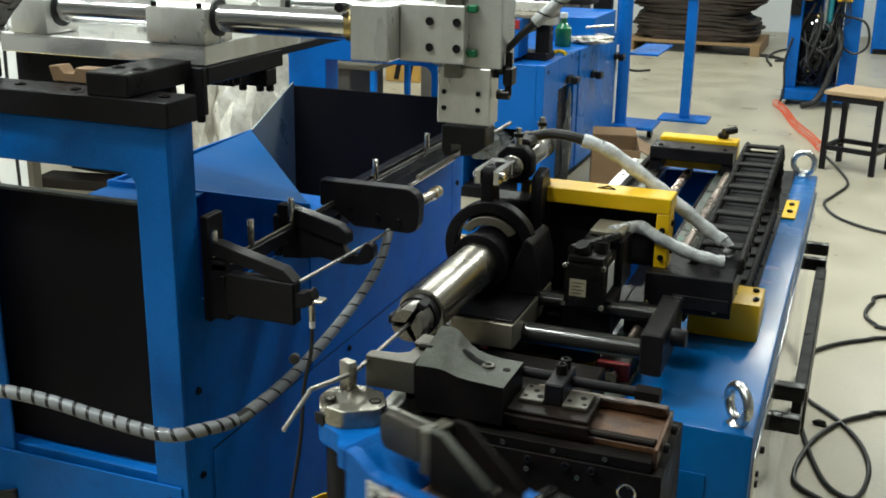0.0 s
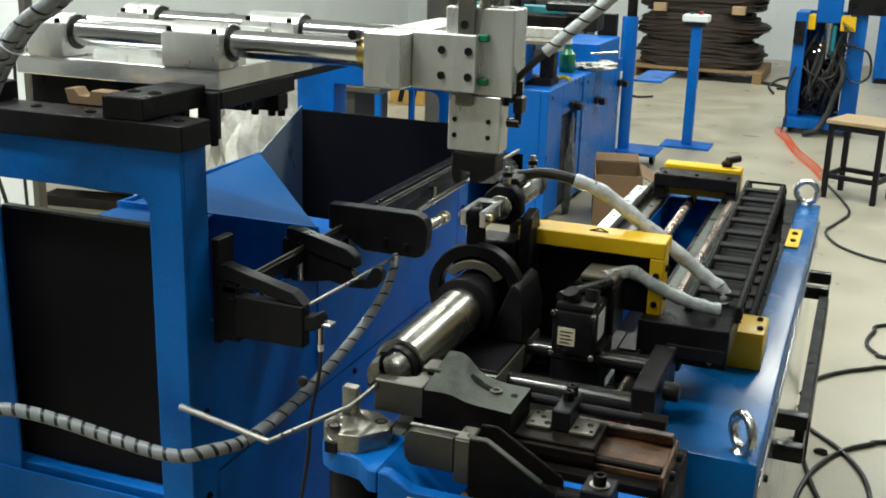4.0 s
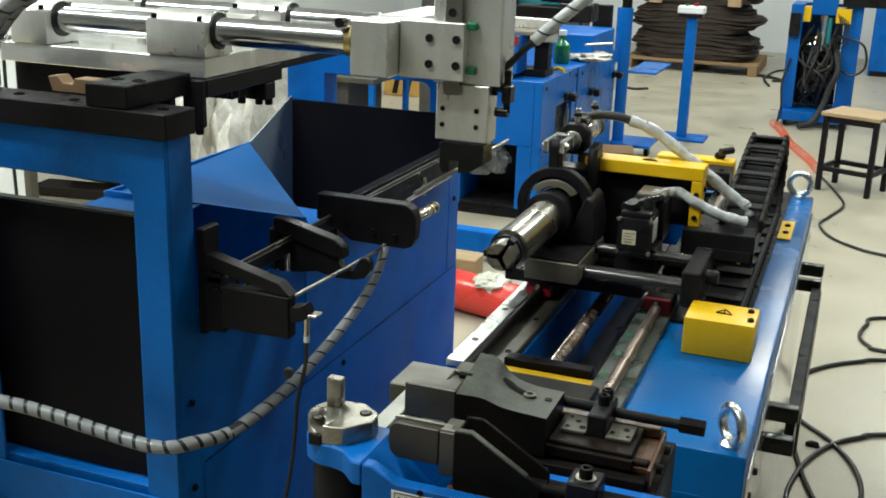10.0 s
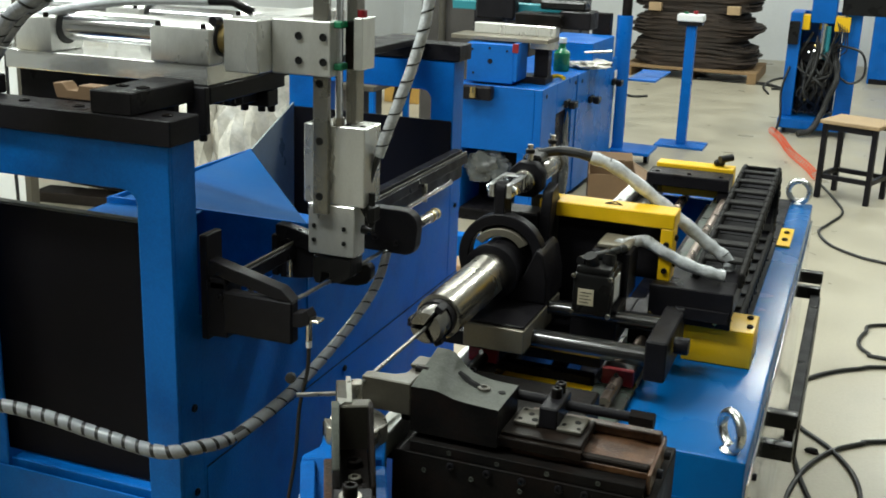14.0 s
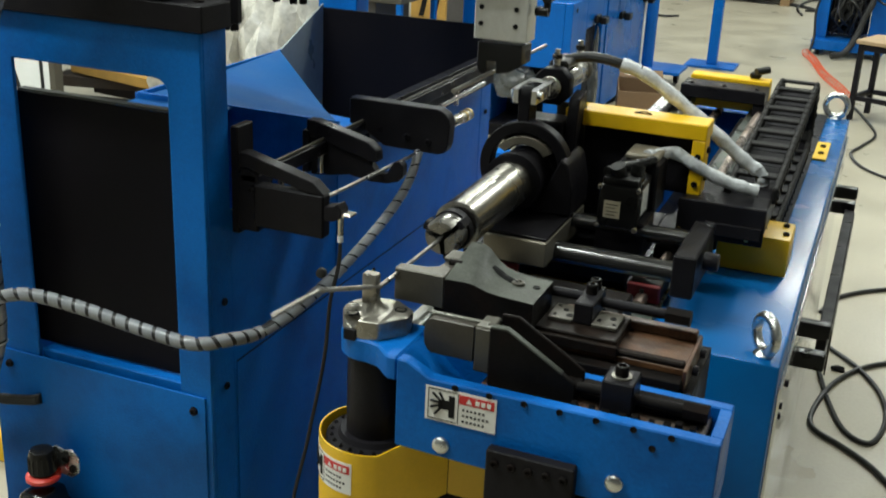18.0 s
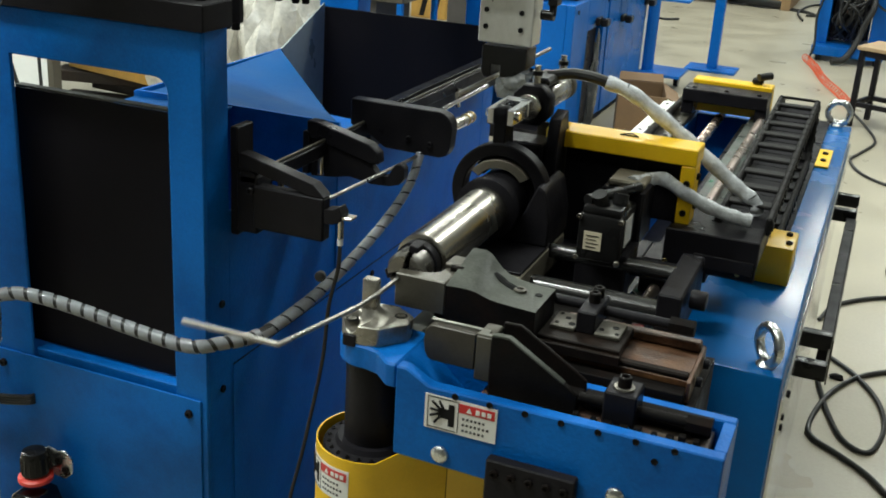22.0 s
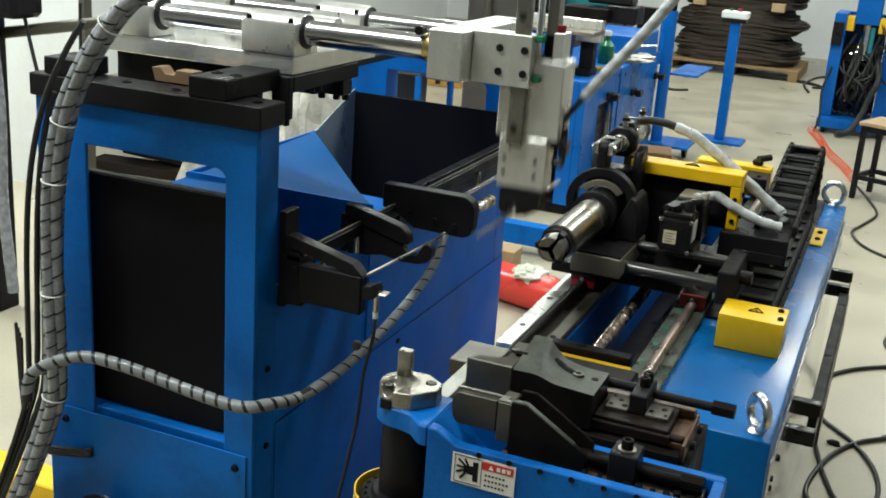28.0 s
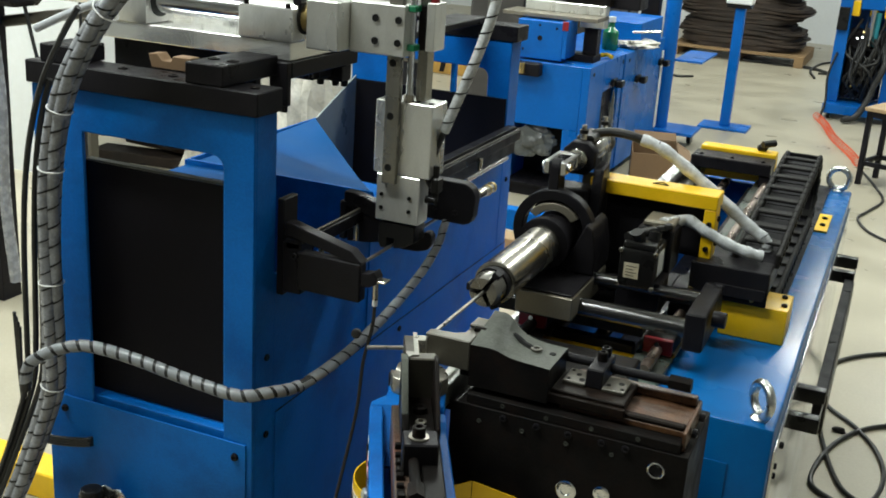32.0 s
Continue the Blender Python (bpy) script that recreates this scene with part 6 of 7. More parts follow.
part("yellow_grip", TUBE(spline([(0.36, 0.02, 0.012), (0.40, 0.03, 0.02), (0.44, 0.0, 0.012)], 6), 0.012, 8), YELLOW, tab)
part("cable", TUBE(spline([(0.10, -0.10, 0.45), (0.2, 0.05, 0.55), (0.32, 0.15, 0.50), (0.42, 0.05, 0.41)], 8), 0.012, 8), RUBBER, tab)
bot = thing("green_bottle", "small green glass bottle with a pale cap", "bottle", (-1.735, 6.60, 0.7815))
part("body", LATHE((0, 0, 0), (0, 0, 1), [(0, 0.045), (0.01, 0.05), (0.11, 0.05), (0.14, 0.022), (0.17, 0.02)], 20), GREEN, bot)
part("cap", C((0, 0, 0.17), (0, 0, 0.20), 0.024, seg=16), WHITE, bot)


def film_bundle(name, at, size, seed, label, mat):
    """A crumpled heap of plastic film."""
    rng = random.Random(seed)
    bm = bmesh.new()
    bmesh.ops.create_icosphere(bm, subdivisions=4, radius=1)
    off = Vector((rng.random() * 9, rng.random() * 9, rng.random() * 9))
    for v in bm.verts:
        n = 1 + 0.55 * noise.noise(v.co * 1.6 + off) + 0.30 * abs(noise.noise(v.co * 4.5 + off)) + 0.16 * abs(noise.noise(v.co * 10 + off))
        v.co = Vector((v.co.x * size[0] * n, v.co.y * size[1] * n, max(-size[2], v.co.z * size[2] * n)))
    zmin = min(v.co.z for v in bm.verts)
    bmesh.ops.translate(bm, vec=(0, 0, -zmin), verts=bm.verts[:])
    ob = part(name, bm, mat)
    ob.location = at
    return tagged(ob, label, "plastic film")


film_bundle("plastic_film", (-1.62, 6.85, 0.7815), (0.12, 0.14, 0.025), 3, "crumpled clear plastic film on the cabinet", FILM)
film_bundle("plastic_film", (-1.575, 6.17, 0.0), (0.022, 0.06, 0.26), 17, "crumpled plastic film hanging in the cabinet recess", FILM_GREY)
film_bundle("film_roll", (-2.36, 4.2, 0.0), (0.22, 0.3, 0.55), 5, "upright bundle wrapped in crumpled pale plastic", FILM)
film_bundle("film_roll", (-2.82, 4.3, 0.0), (0.28, 0.3, 0.50), 8, "upright bundle wrapped in crumpled pale plastic", FILM)
film_bundle("plastic_film", (-1.92, 5.80, 0.23), (0.115, 0.05, 0.085), 11, "crumpled clear plastic film in the cabinet bay", FILM_GREY)

und = thing("base_frame", "low blue steel base beam before the cabinet", "machine frame", (-1.75, 4.95, 0))
part("beam", B(-0.40, 0.32, -0.04, 0.04, 0.05, 0.155, 0.003), BLUE, und)
for x in (-0.34, 0.27):
    part("foot", C((x, 0, 0), (x, 0, 0.0495), 0.03, seg=16), BLACK, und)
box = thing("cardboard_box", "open brown cardboard box beside the cabinet", "box", (-1.29, 6.2, 0))
box.rotation_euler = (0, 0, radians(14))
for nm, b in (("panel", (-0.135, 0.135, -0.20, -0.194, 0, 0.30)), ("panel", (-0.135, 0.135, 0.194, 0.20, 0, 0.30)), ("panel", (-0.135, -0.129, -0.1935, 0.1935, 0, 0.30)), ("panel", (0.129, 0.135, -0.1935, 0.1935, 0, 0.30)), ("base", (-0.1285, 0.1285, -0.1935, 0.1935, 0, 0.006))):
    part(nm, B(*b, 0.001), CARD, box)
part("flap", SHEET([(0.136, -0.19, 0.30), (0.136, 0.19, 0.30), (0.215, 0.185, 0.255), (0.215, -0.185, 0.255)], 0.005), CARD, box)
part("flap", SHEET([(-0.13, 0.201, 0.30), (0.13, 0.201, 0.30), (0.125, 0.27, 0.335), (-0.125, 0.27, 0.335)], 0.005), CARD, box)
red = thing("red_cylinder", "red painted gas cylinder lying on the floor", "cylinder", (-1.41, 4.22, 0))
red.rotation_euler = (0, 0, radians(-16))
part("body", LATHE((-0.28, 0, 0.085), (1, 0, 0), [(0, 0.03), (0.03, 0.07), (0.08, 0.085), (0.46, 0.085), (0.52, 0.07), (0.56, 0.03)], 28), RED_GLOSS, red)
part("cap", C((0.28, 0, 0.085), (0.33, 0, 0.085), 0.025, seg=16), DARK_STEEL, red)
film_bundle("rag", (-1.345, 4.20, 0.118), (0.070, 0.070, 0.036), 23, "crumpled pale rag draped over the red cylinder", BAG)
crt = thing("wooden_block", "small pale wooden block on the floor", "block", (-1.66, 4.66, 0))
part("timber", B(-0.10, 0.10, -0.06, 0.06, 0, 0.105, 0.004), WOOD, crt)

# stack of dark bundles on a pallet
pal = thing("pallet", "wooden pallet under the stacked bundles", "pallet", (-1.85, 13.3, 0))
for i in range(7):
    part("board", B(-0.75, 0.75, -0.6 + 0.18 * i, -0.48 + 0.18 * i, 0.10, 0.125, 0.002), PALLET, pal)
for x in (-0.7, 0, 0.7):
    part("runner", B(x - 0.05, x + 0.05, -0.6, 0.6, 0.0, 0.10, 0.002), PALLET, pal)
stk = thing("bundle_stack", "untidy stack of flat dark brown bundles", "stack", (-1.87, 13.3, 0.125))
rng = random.Random(4)
z, TIER = 0.0, 0.30
while z < 0.92:
    h = rng.uniform(0.010, 0.024)
    own = bmesh.new()
    n = 30
    frac = (z % TIER) / TIER
    w, dx = 0.55 + 0.14 * math.sin(math.pi * min(1, max(0, frac))) ** 0.6 + rng.uniform(-0.03, 0.03), rng.uniform(-0.05, 0.05)
    top, bot2 = [], []
    for i in range(n):
        a = 2 * math.pi * i / n
        sx, sy = math.copysign(abs(math.cos(a)) ** 0.5, math.cos(a)), math.copysign(abs(math.sin(a)) ** 0.5, math.sin(a))
        wob = 0.05 * noise.noise(Vector((sx * 2, z * 30, sy * 2)))
        sag = 0.018 * noise.noise(Vector((sx * 1.5, z * 4, 3))) + 0.012 * noise.noise(Vector((sx * 5, z * 20, 8))) - 0.03 * abs(sx) * frac
        top.append(own.verts.new((dx + sx * (w + wob), sy * (0.52 + wob), max(0.001, z + h * 1.1 + sag))))
        bot2.append(own.verts.new((dx + sx * (w + wob), sy * (0.52 + wob), max(0.0, z + sag))))
    for i in range(n):
        own.faces.new((bot2[i], bot2[(i + 1) % n], top[(i + 1) % n], top[i]))
    own.faces.new(top)
    own.faces.new(bot2[::-1])
    bmesh.ops.recalc_face_normals(own, faces=own.faces[:])
    part("slab", own, STACKM, stk)
    z += h * 1.0
for x, z in ((-0.42, 0.62), (0.45, 0.62)):
    part("spacer_block", B(x - 0.07, x + 0.07, -0.60, -0.45, z, z + 0.09, 0.004), WOOD, stk)

# far blue machine with hoses
far = thing("hydraulic_machine", "blue machine with black hoses and yellow blocks", "machine", (-0.33, 10.0, 0))
part("foot", B(-0.30, 0.27, -0.30, 0.35, 0.05, 0.13, 0.004), BLUE_FAR, far)
part("column", B(-0.30, -0.20, -0.15, 0.30, 0.13, 1.0, 0.004), BLUE_FAR, far)
part("column", B(0.13, 0.27, -0.05, 0.35, 0.13, 1.0, 0.004), BLUE_FAR, far)
part("back_plate", B(-0.20, 0.12, 0.2, 0.25, 0.14, 1.0, 0.002), BLUE_FAR, far)
part("head", B(-0.14, 0.06, -0.1, 0.2, 0.92, 1.35, 0.006), BLUE_FAR, far)
for x in (-0.2, 0.12):
    part("yellow_block", B(x - 0.06, x + 0.06, -0.12, 0.1, 0.86, 0.98, 0.004), YELLOW, far)
part("cylinder", C((-0.03, -0.05, 0.62), (-0.03, -0.05, 0.92), 0.035, seg=18), CHROME, far)
part("screen", B(0.10, 0.52, -0.12, -0.08, 1.0, 1.24, 0.006), PLASTIC, far, "dark screen panel")
part("valve_block", B(-0.19, 0.10, -0.02, 0.17, 0.16, 0.74, 0.01), BLACK, far)
part("valve_cover", B(-0.15, 0.0, -0.06, -0.021, 0.34, 0.52, 0.008), PLASTIC, far)
part("gauge_tube", C((0.02, -0.07, 0.62), (0.02, -0.07, 0.90), 0.018, seg=14), TEAL, far)
for k in range(26):
    r0 = random.Random(k + 40)
    x0, x1 = r0.uniform(-0.17, 0.1), r0.uniform(-0.17, 0.1)
    part("hose", TUBE(spline([(x0, -0.02, r0.uniform(0.55, 0.85)), (x0 + r0.uniform(-0.1, 0.1), r0.uniform(-0.22, -0.1), r0.uniform(0.45, 0.62)), ((x0 + x1) / 2 + r0.uniform(-0.08, 0.08), r0.uniform(-0.24, -0.12), r0.uniform(0.30, 0.45)), (x1, -0.08, r0.uniform(0.15, 0.3))], 6), r0.uniform(0.006, 0.014), 8), RUBBER, far)
part("hose", TUBE(spline([(0.1, -0.08, 0.75), (0.30, -0.12, 0.70), (0.34, -0.12, 0.52), (0.24, -0.12, 0.44), (0.12, -0.08, 0.50)], 6), 0.010, 8), RUBBER, far)
for x, y in ((-0.24, -0.24), (0.21, -0.24), (-0.24, 0.28), (0.21, 0.28)):
    part("castor", C((x - 0.015, y, 0.025), (x + 0.015, y, 0.025), 0.025, seg=16), PLASTIC, far)
part("thick_hose", TUBE(spline([(0.10, -0.10, 0.62), (0.13, -0.22, 0.48), (0.08, -0.26, 0.32), (0.05, -0.30, 0.20), (-0.02, -0.38, 0.06), (-0.12, -0.44, 0.03)], 8), 0.026, 10), RUBBER, far)
part("hose", TUBE(spline([(-0.26, -0.16, 0.55), (-0.30, -0.22, 0.35), (-0.28, -0.30, 0.15), (-0.30, -0.34, 0.012)], 8), 0.010, 8), RUBBER, far)
part("terminal_box", B(-0.30, -0.215, -0.19, -0.151, 0.74, 0.93, 0.004), PLASTIC, far)
for k in range(9):
    r0 = random.Random(k + 90)
    x, z = r0.uniform(-0.16, 0.08), r0.uniform(0.22, 0.78)
    part("fitting", C((x, -0.16, z), (x + r0.uniform(-0.02, 0.02), -0.20, z + 0.015), 0.009, seg=8), CHROME if k % 3 else BRASS, far)
for k in range(5):
    part("beacon_wire", TUBE(spline([(0.06 + 0.02 * k, -0.10, 0.98), (0.10 + 0.02 * k, -0.14, 0.86 - 0.03 * k), (0.05 + 0.02 * k, -0.12, 0.74 - 0.02 * k)], 6), 0.005, 6), RUBBER, far)
fc = thing("blue_cabinet", "plain blue machine cabinet by the far wall", "cabinet", (0.55, 13.9, 0))
part("body", B(-0.5, 0.9, -0.3, 0.6, 0.0, 1.1, 0.01), BLUE_FAR, fc)
part("base", B(-0.48, 0.88, -0.31, -0.30, 0.0, 0.06, 0.002), BLACK, fc)


scrap = bmesh.new()
bmesh.ops.create_icosphere(scrap, subdivisions=2, radius=0.016)
for v in scrap.verts:
    v.co = Vector((v.co.x * 1.6, v.co.y, max(-0.005, v.co.z * 0.6))) * (1 + 0.5 * noise.noise(v.co * 90))
bmesh.ops.translate(scrap, vec=(0, 0, -min(v.co.z for v in scrap.verts)), verts=scrap.verts[:])
ob = part("debris", scrap, DARK_STEEL)
ob.location = (0.006, 3.52, 0.0)
tagged(ob, "small dark scrap of debris on the concrete floor", "debris")


def floor_cable(name, label, pts, r, mat=None, cat="cable"):
    ob = part(name, TUBE(spline([(x, y, r + 0.001) for x, y in pts], 8), r, 8), mat or RUBBER)
    return tagged(ob, label, cat)


floor_cable("floor_cable", "black power cable lying on the floor", [(-0.19, 7.81), (-0.069, 7.338), (-0.006, 6.973), (-0.075, 6.645), (-0.119, 6.445), (-0.056, 6.196), (0.08, 6.029), (0.243, 5.945), (0.8, 5.8)], 0.008)
floor_cable("floor_cable", "black power cable lying on the floor", [(0.9, 5.1), (0.24, 4.933), (0.153, 4.792), (0.128, 4.635), (0.167, 4.537), (0.238, 4.505), (0.8, 4.52)], 0.008)
floor_cable("floor_cable", "black power cable lying on the floor", [(-0.09, 3.98), (-0.052, 4.137), (0.036, 4.262), (0.138, 4.348), (0.238, 4.409), (0.8, 4.6)], 0.008)
floor_cable("floor_cable", "thick black cable winding over the floor", [(0.9, 4.0), (0.236, 3.698), (0.155, 3.641), (0.066, 3.546), (-0.004, 3.397), (-0.042, 3.231), (-0.051, 3.11), (-0.026, 3.049), (0.04, 2.996), (0.12, 2.92), (0.179, 2.831), (0.32, 2.6), (0.7, 2.3)], 0.008)
floor_cable("floor_cable", "thick black cable looped on the floor", [(-0.09, 3.86), (-0.062, 3.742), (-0.039, 3.679), (0.056, 3.563), (0.132, 3.406), (0.159, 3.24), (0.136, 3.081), (0.099, 3.044), (0.041, 3.103), (-0.007, 3.25), (-0.04, 3.399), (-0.06, 3.50), (-0.09, 3.58)], 0.0075)
for dy in (0, 0.07, 0.13):
    floor_cable("floor_cable", "black cables trailing to the far machine", [(-1.779, 12.825 + dy), (-1.398, 12.815 - dy * 0.5), (-1.0, 12.7 + dy), (-0.6, 12.3 - dy), (-0.35, 11.6), (-0.2 + dy, 10.5)], 0.010)
floor_cable("floor_cable", "black cable loop beside the pallet", [(-0.9, 12.0), (-1.0, 12.6), (-0.929, 13.3), (-0.75, 13.5), (-0.55, 13.2), (-0.6, 12.6), (-0.9, 12.4)], 0.012)
floor_cable("floor_cable", "short black cable on the floor", [(-2.35, 11.3), (-2.25, 11.1), (-2.121, 10.994), (-2.0, 11.1)], 0.012)
coil = [(-0.66 + 0.44 * u + 0.012 * math.sin(u * 9) + 0.027 * math.cos(u * 2 * math.pi * 30), 9.62 - 1.72 * u, 0.031 + 0.027 * math.sin(u * 2 * math.pi * 30)) for u in [i / 510 for i in range(511)]]
tagged(part("air_hose", TUBE(coil, 0.0036, 6), ORANGE), "red coiled air hose on the floor", "hose")

# left background seen past and through the loader
pst = thing("rack_stand", "dark steel rack stand with a grey cross bar", "rack", (-3.1, 3.0, 0))
part("post", B(-0.16, -0.04, -0.05, 0.05, 0, 2.2, 0.003), BLACK, pst)
part("bar", C((-0.2, 0.05, 1.068), (1.2, 0.05, 1.33), 0.022, seg=14), GREY_STEEL, pst)
part("clamp", B(-0.12, 0.13, -0.08, 0.08, 1.17, 1.32, 0.02), BLACK, pst)
part("hose", TUBE(spline([(-0.02, -0.04, 1.1), (0.01, -0.05, 0.8), (0.0, -0.05, 0.45), (0.03, -0.05, 0.1)], 8), 0.022, 10), WRAP_DARK, pst)
part("cable", TUBE(spline([(0.10, 0, 1.18), (0.16, 0, 0.95), (0.25, 0, 0.7), (0.33, 0, 0.4), (0.35, 0, 0.05)], 8), 0.007, 8), RUBBER, pst)
part("cable", TUBE(spline([(0.36, 0, 1.25), (0.355, 0, 1.0), (0.36, 0, 0.75), (0.37, 0, 0.3)], 8), 0.006, 8), RUBBER, pst)
pr = thing("partition", "white painted partition wall", "partition", (-4.6, 4.5, 0))
part("panel", B(-1.8, 0.56, 0, 0.08, 0, 2.6, 0.0), WALLM, pr)
part("end_strip", B(0.5605, 0.60, -0.01, 0.05, 0, 2.6, 0.002), GREY_STEEL, pr)
yf = thing("yellow_frame", "yellow painted steel frame on the floor", "frame", (-2.1, 1.95, 0))
part("bar", B(-0.6, 0.3, -0.05, 0.05, 0.0, 0.08, 0.004), YELLOW, yf)
tr = thing("timber_pile", "pile of ochre timber and dark boards on the floor", "timber", (-4.0, 5.1, 0))
for k, (x, y, z, rz, m) in enumerate(((0.0, 0.0, 0.0, 8, STACKM), (0.1, 0.12, 0.07, -6, STACKM), (-0.05, 0.05, 0.14, 14, STACKM), (0.05, -0.05, 0.21, -12, OCHRE), (-0.1, 0.15, 0.27, 25, OCHRE))):
    part("board", B(-0.42, 0.42, -0.09, 0.09, 0, 0.06, 0.004), m, tr).matrix_basis = pose(x, y, z, 0, 0, rz)
part("slab", B(-0.4, 0.6, 0.35, 0.6, 0, 0.34, 0.01), STACKM, tr)
crd = thing("carton", "brown cardboard carton by the bench", "box", (-3.98, 9.55, 0))
part("carton_body", B(-0.17, 0.17, -0.15, 0.15, 0, 0.27, 0.004), OCHRE, crd)
for x in (-0.09, 0.03):
    part("carton_stripe", POLY([(x, 0.02), (x + 0.05, 0.02), (x + 0.10, 0.25), (x + 0.05, 0.25)], 0.002, "y", 0.0, at=-0.1525), INK, crd)
bn = thing("work_bench", "dark work bench with a grey top and blue legs", "bench", (-3.4, 6.7, 0))
part("bench_top", B(-0.9, 0.5, -0.3, 0.3, 0.575, 0.61, 0.004), GREY_STEEL, bn)
part("bench_body", B(-0.86, 0.30, -0.25, 0.28, 0.10, 0.574, 0.004), BROWN_GREY, bn)
for x in (-0.88, 0.48):
    for y in (-0.28, 0.28):
        part("leg", B(x - 0.018, x + 0.018, y - 0.018, y + 0.018, 0, 0.574, 0.002), BLUE, bn)
dm = thing("press_machine", "tall dark grey machine standing behind the cabinet", "machine", (-2.7, 8.4, 0))
part("body", B(-0.6, 0.62, -0.25, 0.35, 0.0, 1.25, 0.02), BROWN_GREY, dm)
part("cross_head", B(-0.5, 0.70, -0.35, 0.25, 1.2505, 1.45, 0.015), BLACK, dm)
part("slide", B(-0.1, 0.3, -0.42, -0.26, 0.7, 1.1, 0.01), BLACK, dm)
part("white_panel", B(0.35, 0.55, -0.36, -0.3505, 1.27, 1.40, 0.002), WHITE, dm)
for x in (-0.4, 0.1, 0.5):
    part("guide_post", C((x, -0.30, 0.55), (x, -0.30, 1.25), 0.03, seg=14), GREY_STEEL, dm)
part("cable", TUBE(spline([(0.66, -0.3, 1.3), (0.72, -0.35, 1.0), (0.68, -0.32, 0.6), (0.72, -0.3, 0.02)], 8), 0.012, 8), RUBBER, dm)
# ---- wires: straight stock that is bent step by step ----
WR = 0.0035
PIECES = (0.10, 0.06, 0.145, 0.085, 0.075)


def wire_rod(label):
    """A wire in five rigid pieces, each drawn from its joint along -y."""
    w = thing("wire_rod", label, "wire", (0, 0, 0), "wire rods")
    out = []
    for i, n in enumerate(PIECES):
        bm = C((0, 0.0, 0), (0, -n, 0), WR, seg=12)
        own = bmesh.new()
        bmesh.ops.create_uvsphere(own, u_segments=12, v_segments=6, radius=WR)
        out.append(part("wire_piece", merge(bm, own), WIRE, w))
    return out


def lie(a, b):
    """The pose that lays a piece from a towards b."""
    a, b = Vector(a), Vector(b)
    return Matrix.Translation(a) @ Vector((0, -1, 0)).rotation_difference(b - a).to_matrix().to_4x4()


def bent(p0, p1, p2, p3, p4):
    """The poses of the five pieces from their joints."""
    back = (p0[0], p0[1] + PIECES[0], p0[2])
    return [lie(a, b) for a, b in zip((back, p0, p1, p2, p3), (p0, p1, p2, p3, p4))]


def straight(x, tip, z):
    ys = [tip + d for d in (0.365, 0.305, 0.16, 0.075, 0)]
    return bent(*[(x, y, z) for y in ys])


XW0 = -0.622
FIRST = ((XW0, 1.58, 1.0), (XW0, 1.52, 1.0), (XW0, 1.375, 1.0), (XW0, 1.29, 1.0), (-0.688, 1.254, 0.999))
SECOND = ((XW0, 1.495, 1.0), (XW0, 1.435, 1.0), (XW0, 1.29, 1.0), (-0.647, 1.209, 1.005), (-0.652, 1.14, 0.975))
ROLLED = ((XW0, 1.475, 1.0), (XW0, 1.415, 1.0), (XW0, 1.27, 1.0), (-0.703, 1.293, 0.992), (-0.772, 1.292, 0.984))
FED = ((XW0, 1.344, 1.0), (XW0, 1.284, 1.0), (-0.622, 1.139, 1.0), (-0.701, 1.169, 0.995), (-0.771, 1.195, 0.991))
THIRD = ((XW0, 1.344, 1.0), (XW0, 1.284, 1.0), (-0.688, 1.155, 0.998), (-0.769, 1.177, 1.010), (-0.841, 1.196, 1.021))
PUSHED = ((XW0, 1.265, 1.0), (-0.628, 1.205, 1.0), (-0.658, 1.063, 0.995), (-0.742, 1.075, 0.983), (-0.815, 1.085, 0.972))
FOURTH = ((XW0, 1.318, 1.0), (-0.655, 1.268, 1.0), (-0.799, 1.279, 0.997), (-0.862, 1.336, 1.010), (-0.882, 1.408, 1.003))


def fallen(joints, dz):
    return [tuple(Vector(p) + Vector((-0.02, -0.05, dz))) for p in joints]


def turned(t0, a, t1, b):
    """Rows between two shapes of a wire, each length swinging round its joint."""
    out = []
    for u in (0.2, 0.4, 0.6, 0.8):
        p = Vector(a[0]).lerp(Vector(b[0]), u)
        joints = [tuple(p)]
        for i in range(4):
            d0, d1 = Vector(a[i + 1]) - Vector(a[i]), Vector(b[i + 1]) - Vector(b[i])
            d = d0.normalized().slerp(d1.normalized(), u)
            p = p + d * (d0.length + (d1.length - d0.length) * u)
            joints.append(tuple(p))
        out.append((t0 + (t1 - t0) * u, bent(*joints)))
    return out


# ---- motions ----
CAR = [(0, -0.487), (0.6, -0.497), (1.0, -0.563), (1.5, -0.612), (2.0, -0.582), (3.5, -0.585), (4.2, -0.62), (4.6, -0.625), (5.0, -0.52), (5.5, -0.260), (5.9, -0.01), (6.2, 0.0), (10.4, 0.0), (10.6, -0.02), (10.95, -0.086), (12.2, -0.092), (12.5, -0.127), (12.75, -0.26), (13.0, -0.392), (14.5, -0.396), (15.3, -0.40), (16.0, -0.46), (17.6, -0.458), (18.5, -0.482), (19.0, -0.60), (19.4, -0.566), (21.6, -0.568), (22.0, -0.610), (22.5, -0.624), (23.0, -0.430), (23.5, -0.135), (23.9, 0.0), (24.2, 0.0), (28.5, 0.0), (28.95, -0.086), (30.1, -0.087), (30.5, -0.155), (30.75, -0.28), (31.0, -0.386), (32.0, -0.392)]
